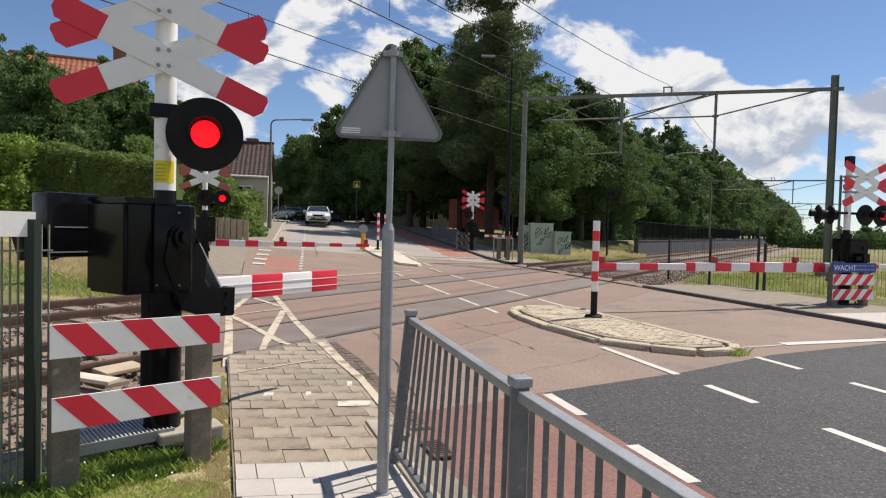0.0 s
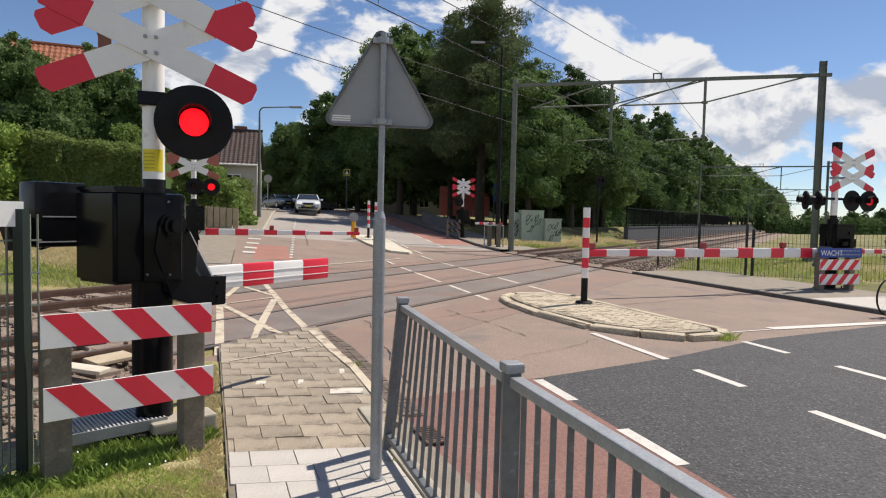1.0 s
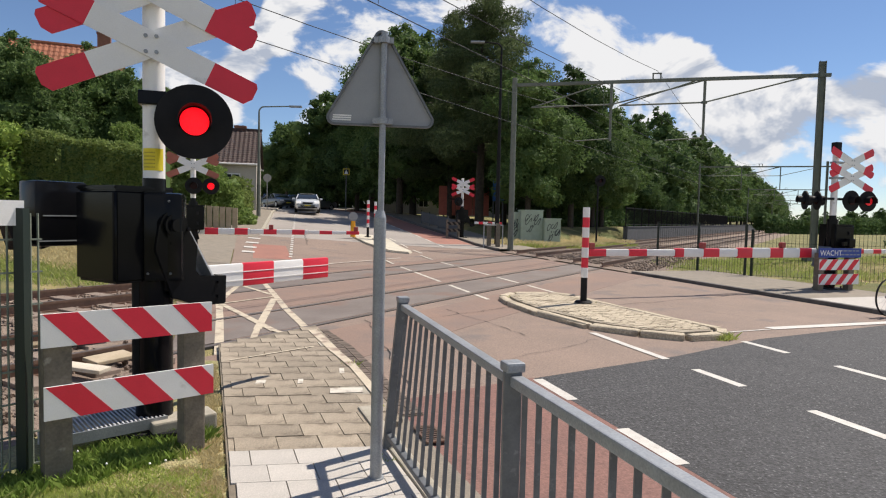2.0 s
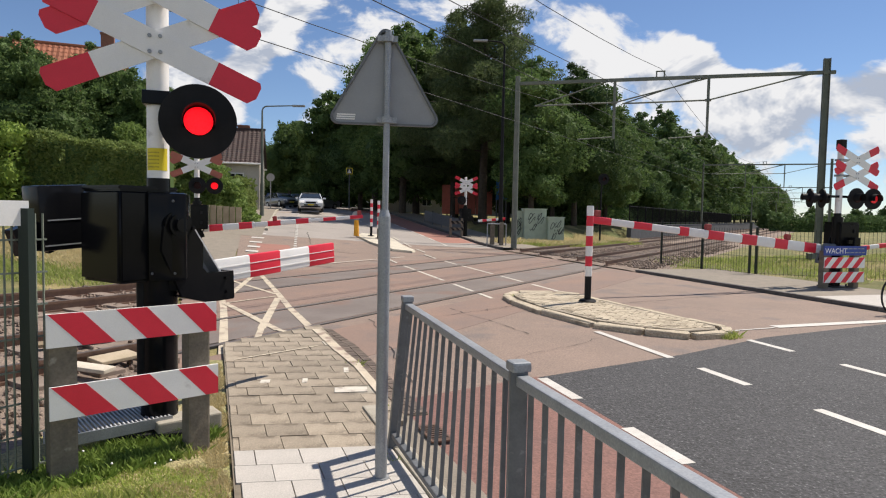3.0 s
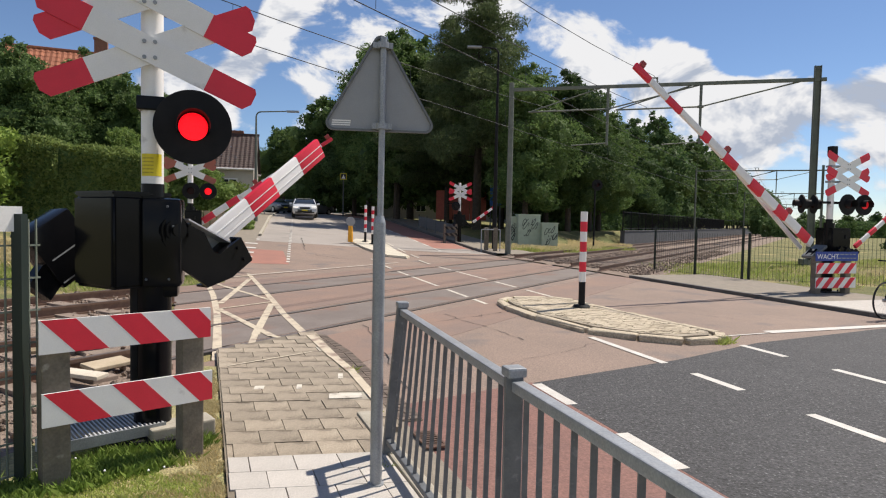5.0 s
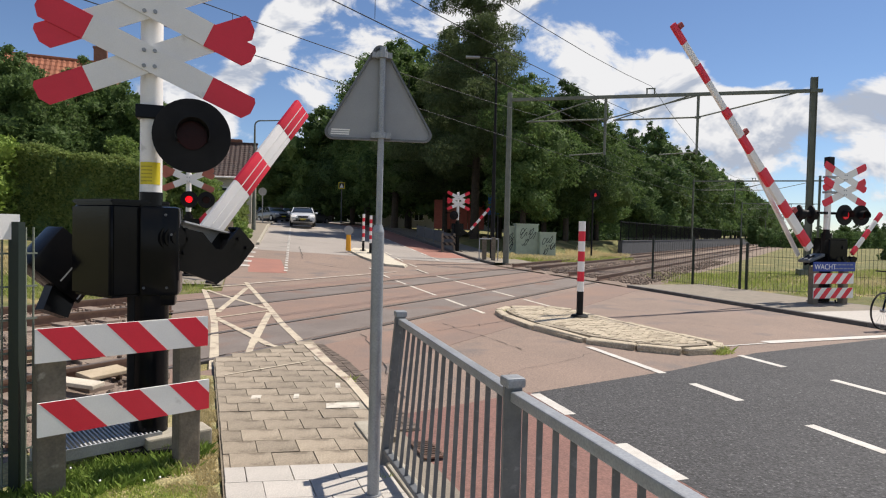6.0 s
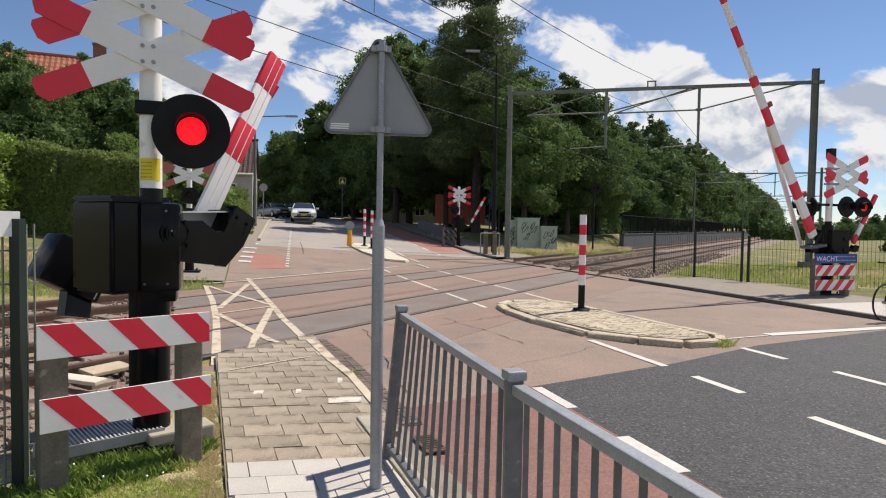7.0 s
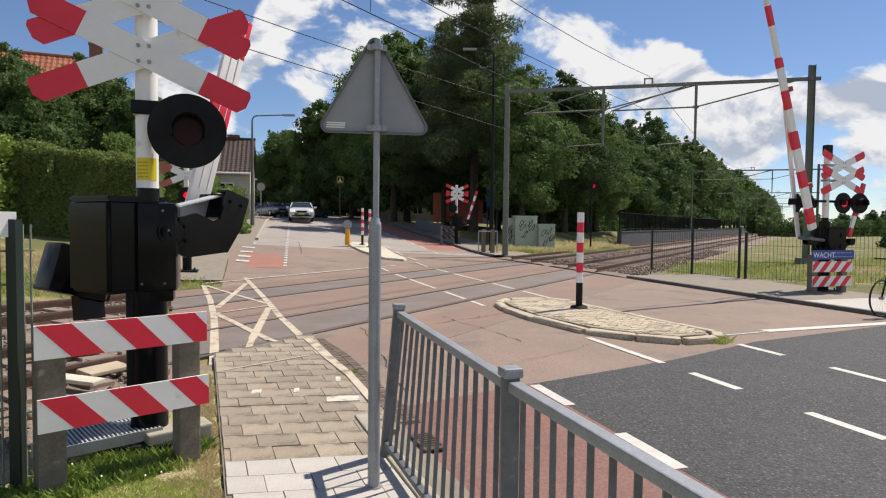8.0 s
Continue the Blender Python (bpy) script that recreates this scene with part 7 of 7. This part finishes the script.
    rod(bm, (0.5, 0, 0), (0.5, 0, 1.2), 0.03, 0.03, 8)
    rod(bm, (-0.5, 0, 1.2), (0.5, 0, 1.2), 0.03, 0.03, 8)
    part("hoop", bm, M_GALV, root)
    # round mirror and small signs on the left lamp
    root = thing("round_sign", at(-14.05, 50.0, 10), "grey back of a round road sign on a pole", "traffic sign")
    bm = bmesh.new()
    rod(bm, (0, 0, -0.2), (0, 0, 2.9), 0.04, 0.04, 8)
    part("pole", bm, M_GALV, root)
    bm = bmesh.new()
    rod(bm, (0, 0, 2.6), (0, -0.03, 2.6), 0.32, 0.32, 24)
    part("disc", bm, M_SIGN_BACK, root)
    root = thing("wood_fence", Matrix(), "low grey wooden garden fence below the ivy", "fence")
    for i in range(16):
        x, y = -9.7 - i * 0.28, 29.2 - i * 0.05
        bm = bmesh.new()
        box(bm, (x, y, ground_z(x, y) + 0.5), (0.25, 0.04, 1.1), None, 0.005)
        part("board", bm, M_BOARDWOOD, root)


def bicycle():
    root = thing("bicycle", pose(8.30, 11.50, 0.02, 0, 0, 22), "dark bicycle standing at the road edge", "bicycle")
    for x in (0, 1.08):
        bm = bmesh.new()
        n = 36
        rings = []
        for i in range(n):
            an = 2 * math.pi * i / n
            rings.append([bm.verts.new(((0.335 + 0.02 * math.cos(q)) * math.cos(an) + x, 0.02 * math.sin(q), 0.355 + (0.335 + 0.02 * math.cos(q)) * math.sin(an))) for q in (0, 1.57, 3.14, 4.71)])
        for i in range(n):
            for j in range(4):
                bm.faces.new((rings[i][j], rings[i][(j + 1) % 4], rings[(i + 1) % n][(j + 1) % 4], rings[(i + 1) % n][j]))
        wh = part("wheel", bm, M_TYRE, root, "black tyre", True)
        bm = bmesh.new()
        rod(bm, (x, -0.04, 0.355), (x, 0.04, 0.355), 0.03, 0.03, 10)
        for i in range(14):
            an = 2 * math.pi * i / 14
            rod(bm, (x, 0, 0.355), (x + 0.315 * math.cos(an), 0, 0.355 + 0.315 * math.sin(an)), 0.002, 0.002, 4)
        part("spokes", bm, M_ALU, wh)
    for name, a, b, r in (("fork", (0, 0, 0.355), (0.16, 0, 0.85), 0.018), ("top_tube", (0.18, 0, 0.86), (0.66, 0, 0.84), 0.017), ("down_tube", (0.17, 0, 0.8), (0.58, 0, 0.32), 0.02),
                          ("seat_tube", (0.58, 0, 0.32), (0.68, 0, 1.0), 0.017), ("chain_stay", (0.58, 0, 0.32), (1.08, 0, 0.355), 0.014), ("seat_stay", (0.67, 0, 0.84), (1.08, 0, 0.355), 0.012), ("stem", (0.16, 0, 0.85), (0.2, 0, 1.08), 0.016), ("kickstand", (0.9, 0.02, 0.34), (0.95, 0.18, -0.01), 0.01)):
        bm = bmesh.new()
        rod(bm, a, b, r, r, 10)
        part(name, bm, M_BLACK, root)
    bm = bmesh.new()
    rod(bm, (0.22, -0.3, 1.08), (0.18, 0, 1.08), 0.013, 0.013, 8)
    rod(bm, (0.18, 0, 1.08), (0.22, 0.3, 1.08), 0.013, 0.013, 8)
    part("handlebar", bm, M_BLACK, root)
    bm = bmesh.new()
    box(bm, (0.72, 0, 1.02), (0.26, 0.15, 0.05), None, 0.02)
    part("saddle", bm, M_BLACK_MATT, root)


# ---- small things near the camera ----
def blades(name, spots, n, h, mat, seed, label, category="grass", low=-0.03):
    """Grass blades over round spots (x, y, r)."""
    rng = np.random.default_rng(seed)
    spots = np.array(spots, float)
    area = spots[:, 2] ** 2
    pick = rng.choice(len(spots), n, p=area / area.sum())
    ang, rad = rng.uniform(0, 6.283, n), np.sqrt(rng.uniform(0, 1, n)) * spots[pick, 2]
    x, y = spots[pick, 0] + np.cos(ang) * rad, spots[pick, 1] + np.sin(ang) * rad
    z = np.array([ground_z(a, b) for a, b in zip(x, y)]) + low
    hh = h * rng.uniform(0.4, 1.25, n)
    lean = rng.normal(0, 0.45, (n, 2)) * hh[:, None]
    wd = hh * 0.07 + 0.002
    an = rng.uniform(0, 3.14, n)
    wx, wy = np.cos(an) * wd, np.sin(an) * wd
    v = np.stack([np.stack([x - wx, y - wy, z], 1), np.stack([x + wx, y + wy, z], 1),
                  np.stack([x + wx * 0.7 + lean[:, 0] * 0.4, y + wy * 0.7 + lean[:, 1] * 0.4, z + hh * 0.6], 1),
                  np.stack([x + lean[:, 0], y + lean[:, 1], z + hh], 1)], 1).reshape(-1, 3)
    ob = raw(name, v, np.arange(4 * n).reshape(-1, 4).tolist(), mat)
    return tagged(ob, label, category, "", "stuff")


def build_small():
    # grating step and concrete block behind the striped boards
    a, b = Vector((-2.52, 4.02, 0)), Vector((-1.99, 4.50, 0))
    d = (b - a).normalized()
    q = Vector((-d.y, d.x, 0))
    root = thing("grating_step", Matrix(), "galvanised steel grating step beside the barrier machine", "step")
    for name, p0, p1 in (("edge", a, b), ("edge", a + q * 0.42, b + q * 0.42)):
        bm = bmesh.new()
        bar(bm, p0 + Vector((0, 0, 0.155)), p1 + Vector((0, 0, 0.155)), 0.012, 0.075)
        part(name, bm, M_GALV, root, "folded steel edge")
    n = 26
    for i in range(n):
        p = a + d * ((b - a).length * (i + 0.5) / n)
        bm = bmesh.new()
        bar(bm, p + q * 0.006 + Vector((0, 0, 0.178)), p + q * 0.414 + Vector((0, 0, 0.178)), 0.010, 0.026)
        part("slat", bm, M_LIT_GALV, root)
    for p in (a, b, a + q * 0.42):
        bm = bmesh.new()
        bar(bm, p + Vector((0, 0, -0.05)), p + Vector((0, 0, 0.13)), 0.04, 0.04)
        part("leg", bm, M_LIT_GALV, root)
    root = thing("concrete_block", pose(-1.93, 4.60, 0, 0, 0, 40), "weathered concrete foundation block", "block")
    bm = bmesh.new()
    box(bm, (0, 0, 0.05), (0.46, 0.22, 0.24), None, 0.015)
    part("body", bm, M_KERB, root)
    # loose boards and cable duct on the track
    for x, y, yaw, ln, mat, label in ((-3.55, 6.02, -20, 0.75, M_PALEWOOD, "pale loose board on the ballast"), (-3.43, 6.42, 62, 0.45, M_BOARDWOOD, "tan wooden plate lying on the rail"), (-4.3, 7.2, 45, 0.8, M_WOOD, "brown timber on the ballast")):
        root = thing("loose_board", pose(x, y, 0.15, 6, 0, yaw), label, "board", "loose boards on the track")
        bm = bmesh.new()
        box(bm, (0, 0, 0), (ln, 0.14 if ln > 0.7 else 0.24, 0.04), None, 0.008)
        part("plank", bm, mat, root)
    # gully grate in the cycle lane
    root = thing("gully_grate", pose(-0.065, 4.68, 0.036, 0, 0, 20) @ Matrix.Diagonal((0.42, 0.8, 1, 1)), "dark cast-iron gully grate in the brick gutter", "drain")
    bm = bmesh.new()
    for x in (-0.18, 0.18):
        box(bm, (x, 0, 0), (0.04, 0.46, 0.012))
    for y in (-0.21, 0.21):
        box(bm, (0, y, 0), (0.32, 0.04, 0.012))
    part("frame", bm, M_STEEL, root)
    for i in range(7):
        bm = bmesh.new()
        box(bm, (0, -0.165 + i * 0.055, 0), (0.32, 0.022, 0.01))
        part("bar", bm, M_STEEL, root)
    # flat near-black sheet paints the darkness below the bars; there is no hollow
    bm = bmesh.new()
    box(bm, (0, 0, -0.004), (0.33, 0.4, 0.004))
    part("shaft", bm, M_GROOVE, root)
    # grass and weeds
    blades("verge_grass", [(-2.0, 3.6, 0.42), (-2.6, 3.2, 0.6), (-1.75, 3.35, 0.3), (-2.2, 4.2, 0.3), (-1.9, 2.8, 0.45), (-2.1, 3.05, 0.5), (-1.7, 3.2, 0.35), (-1.6, 2.8, 0.3), (-1.45, 3.5, 0.2), (-1.4, 3.1, 0.22), (-1.55, 3.8, 0.15), (-1.2, 2.8, 0.2)], 60000, 0.032, M_BLADE, 21, "short green grass on the verge", low=0.02)
    blades("weeds", [(-2.05, 4.15, 0.28), (-2.3, 3.85, 0.25), (-1.8, 4.45, 0.16), (-2.55, 3.5, 0.25)], 5200, 0.10, M_LEAF_BRIGHT, 22, "green weeds under the grating step", "weeds", 0.0)
    blades("dry_verge_grass", [*[(-1.63 + w * -0.35 - 0.02 * (k % 3), 4.42 + w * 0.937, 0.07) for k, w in enumerate([-2.6 + 0.09 * q for q in range(56)])], (-1.63, 3.6, 0.12), (-1.63, 3.9, 0.10), (-1.66, 4.3, 0.12), (-1.72, 4.6, 0.12), (-1.85, 4.9, 0.15), (-2.05, 5.3, 0.18), (-2.3, 5.9, 0.2), (-1.8, 3.2, 0.3), (-2.55, 6.4, 0.2), (-1.65, 3.5, 0.2), (-1.6, 3.1, 0.25), (-1.6, 2.7, 0.3), (-1.33, 3.7, 0.1), (-1.45, 4.1, 0.09), (-1.62, 4.5, 0.09), (-1.78, 4.95, 0.1), (-1.97, 5.45, 0.12), (-1.25, 3.4, 0.1), (-2.2, 6.1, 0.12)], 46000, 0.03, M_STRAW, 23, "dry yellow grass along the footway edge", low=0.02)
    blades("island_weeds", [(4.18, 9.0, 0.12), (4.05, 8.85, 0.08), (2.5, 12.0, 0.08), (2.9, 11.9, 0.08), (1.5, 12.7, 0.12)], 420, 0.12, M_BLADE, 24, "weeds at the island's edges", "weeds")
    blades("joint_weeds", [(-0.98, 6.75, 0.07), (-0.33, 4.1, 0.05), (-0.45, 5.2, 0.04)], 240, 0.10, M_BLADE, 25, "small weeds in the paving joints", "weeds")
    blades("meadow_grass", [(12.5 + i * 2.2, 21.5 - i * 1.0, 2.4) for i in range(6)] + [(10.5 + i * 2.4, 24.5 + i * 1.2, 2.6) for i in range(9)] + [(9.4, 20.6, 0.9), (8.7, 22.0, 0.7), (11.5, 18.4, 0.9), (13.5, 17.5, 0.9)], 30000, 0.13, M_BLADE, 26, "uneven green meadow grass behind the fence")
    blades("dry_meadow_grass", [(14 + i * 2.6, 24 + i * 0.6, 2.6) for i in range(9)] + [(16, 20, 3), (20, 24, 4), (24, 28, 5)], 13000, 0.14, M_STRAW, 27, "dry yellow meadow grass")
    blades("track_side_grass", [(-8.5 - i * 1.3, 14.6 + i * 0.2, 1.5) for i in range(8)] + [(-7.0, 16.0, 1.2)], 12000, 0.13, M_BLADE, 28, "rough green grass beyond the tracks")
    blades("dry_track_grass", [(-9 - i * 1.5, 17.0 + i * 0.5, 1.6) for i in range(8)], 30000, 0.13, M_STRAW, 29, "dry yellow grass beyond the tracks")
    blades("bank_grass", [(4.5, 36.5, 1.5), (6.5, 36.0, 1.6), (8.5, 38.5, 1.6), (10.5, 42, 1.8), (3.5, 35, 1.0), (12, 45, 1.8)], 9000, 0.3, M_STRAW, 30, "dry grass on the bank by the cabinets")
    blades("bank_green_grass", [(4.5, 35.5, 1.5), (6.5, 35.3, 1.6), (8.5, 37.0, 1.6), (10.5, 39.5, 1.8)], 7000, 0.25, M_BLADE, 31, "green grass by the cabinets")
    blades("dry_bank_grass", [(7.9, 39.0, 0.8), (8.5, 39.7, 1.0), (9.3, 40.4, 1.0), (7.3, 37.6, 0.8)], 12000, 0.24, M_STRAW, 34, "dry sandy-yellow grass on the bank beside the cabinets")
    blades("tall_verge_grass", [(-2.35, 3.15, 0.3), (-1.95, 3.2, 0.3), (-1.7, 3.35, 0.2), (-2.2, 2.85, 0.4), (-1.75, 4.2, 0.12)], 2600, 0.085, M_BLADE, 35, "longer green grass tufts on the verge", low=0.02)
    # white clover heads
    bm = bmesh.new()
    rng = random.Random(5)
    for i in range(11):
        x, y = rng.uniform(-2.6, -1.75), rng.uniform(3.0, 4.1)
        bmesh.ops.create_icosphere(bm, subdivisions=1, radius=0.008, matrix=Matrix.Translation((x, y, rng.uniform(0.06, 0.12))))
    tagged(part("clover_flowers", bm, M_WHITE), "small white clover flowers in the verge", "flowers", "", "stuff")


def cracks():
    """Dark tar-filled cracks in the old asphalt."""
    rng = random.Random(12)
    for (x0, y0), (x1, y1), w in (((0.1, 11.2), (1.25, 8.9), 0.022), ((-0.2, 10.2), (1.2, 11.6), 0.016), ((0.6, 10.9), (1.5, 11.9), 0.02), ((3.4, 12.2), (8.0, 15.2), 0.03), ((-1.2, 9.9), (-0.3, 6.2), 0.018),
                                  ((2.2, 8.7), (0.7, 7.2), 0.012), ((-5.6, 26.0), (-6.9, 31.0), 0.05), ((4.2, 12.6), (5.6, 11.0), 0.014), ((-3.4, 24.0), (-5.0, 24.6), 0.05)):
        bm = bmesh.new()
        n = 14
        pts = []
        for i in range(n + 1):
            f = i / n
            q = Vector((x0 + (x1 - x0) * f, y0 + (y1 - y0) * f))
            side = Vector((-(y1 - y0), x1 - x0)).normalized()
            pts.append(q + side * rng.uniform(-1, 1) * 0.05)
        for a, b in zip(pts, pts[1:]):
            strip(bm, a, b, w * rng.uniform(0.2, 0.8), 0.0135)
        structure(part("crack", bm, M_GROOVE), "dark crack in the old asphalt", "crack")


def ballast_stones():
    """Loose stones on the near track beds."""
    rng = np.random.default_rng(8)
    bm = bmesh.new()
    bmesh.ops.create_icosphere(bm, subdivisions=1, radius=1.0)
    base = np.array([v.co[:] for v in bm.verts])
    tri = np.array([[v.index for v in f.verts] for f in bm.faces])
    bm.free()
    for name, k0, k1, n in (("ballast_stones_near", -8.0, 3.8, 4200), ("ballast_stones_right", 17.0, 44.0, 7000)):
        s = rng.uniform(4.8, 13.2, n)
        lo = k0
        if name.endswith("near"):
            edge = -1.15 - np.maximum(0, s - 7.5) * 0.14
            hi = 0.7485 * edge + 0.6625 * (s + 0.6625 * edge) / 0.7485
            k = k0 + (hi - k0) * rng.uniform(0, 1, n)
        else:
            low = 0.7485 * 12.2 + 0.6625 * (s + 0.6625 * 12.2) / 0.7485
            k = low + (k1 - low) * rng.uniform(0, 1, n) ** 1.3
        size = rng.uniform(0.022, 0.05, (n, 1, 1)) * rng.uniform(0.6, 1.2, (n, 1, 3))
        c = np.stack([s * TN[0] + k * TK[0], s * TN[1] + k * TK[1], np.full(n, 0.06)], 1)
        v = (base[None] * (1 + rng.normal(0, 0.16, (n, len(base), 1)))) * size + c[:, None]
        f = tri[None] + (np.arange(n) * len(base))[:, None, None]
        ob = raw(name, v.reshape(-1, 3), f.reshape(-1, 3).tolist(), M_BALLAST)
        tagged(ob, "loose brown and grey ballast stones", "ballast", "", "stuff")


house(-25.6, 42.0, 22, 7.2, 8.0, 5.4, 5.0, M_BRICK_WALL, M_TILE_ROOF, "brick house with an orange tiled roof", 0.36)
house(-17.8, 47.0, 13, 7.6, 5.6, 3.3, 2.6, M_RENDER_WALL, M_BROWN_ROOF, "pale house with a brown tiled roof", 0.32, stack=0.3)
house(-34.0, 118.0, 10, 18.0, 8.0, 5.2, 3.2, M_RENDER_WALL, M_BROWN_ROOF, "pale row house behind the trees", 0.3)
house(4.0, 78.0, 6, 24.0, 8.0, 4.6, 3.2, M_RENDER_WALL, M_BROWN_ROOF, "brick row house behind the playground", 0.3)
build_cars()
build_far_side()
bicycle()
build_small()
cracks()
ballast_stones()


# ---- what moves ----
def motions():
    for kind, ob, base, extra in MOVERS:
        if kind == "boom":
            walk(ob, boom_rows(base, extra))
        else:
            on, off = base @ pose(0, -0.020, 0), base @ pose(0, 0.012, 0)
            rows = []
            lit = any(a <= 0 < b for a, b in extra)
            rows.append((0.0, on if lit else off))
            for t in sorted(x for ab in extra for x in ab):
                if 0 < t < 8:
                    starts = any(abs(a - t) < 1e-6 for a, b in extra)
                    rows.append((t - 0.034, off if starts else on))
                    rows.append((t, on if starts else off))
                    lit = starts
            rows.append((8.0, on if lit else off))
            walk(ob, rows)


motions()
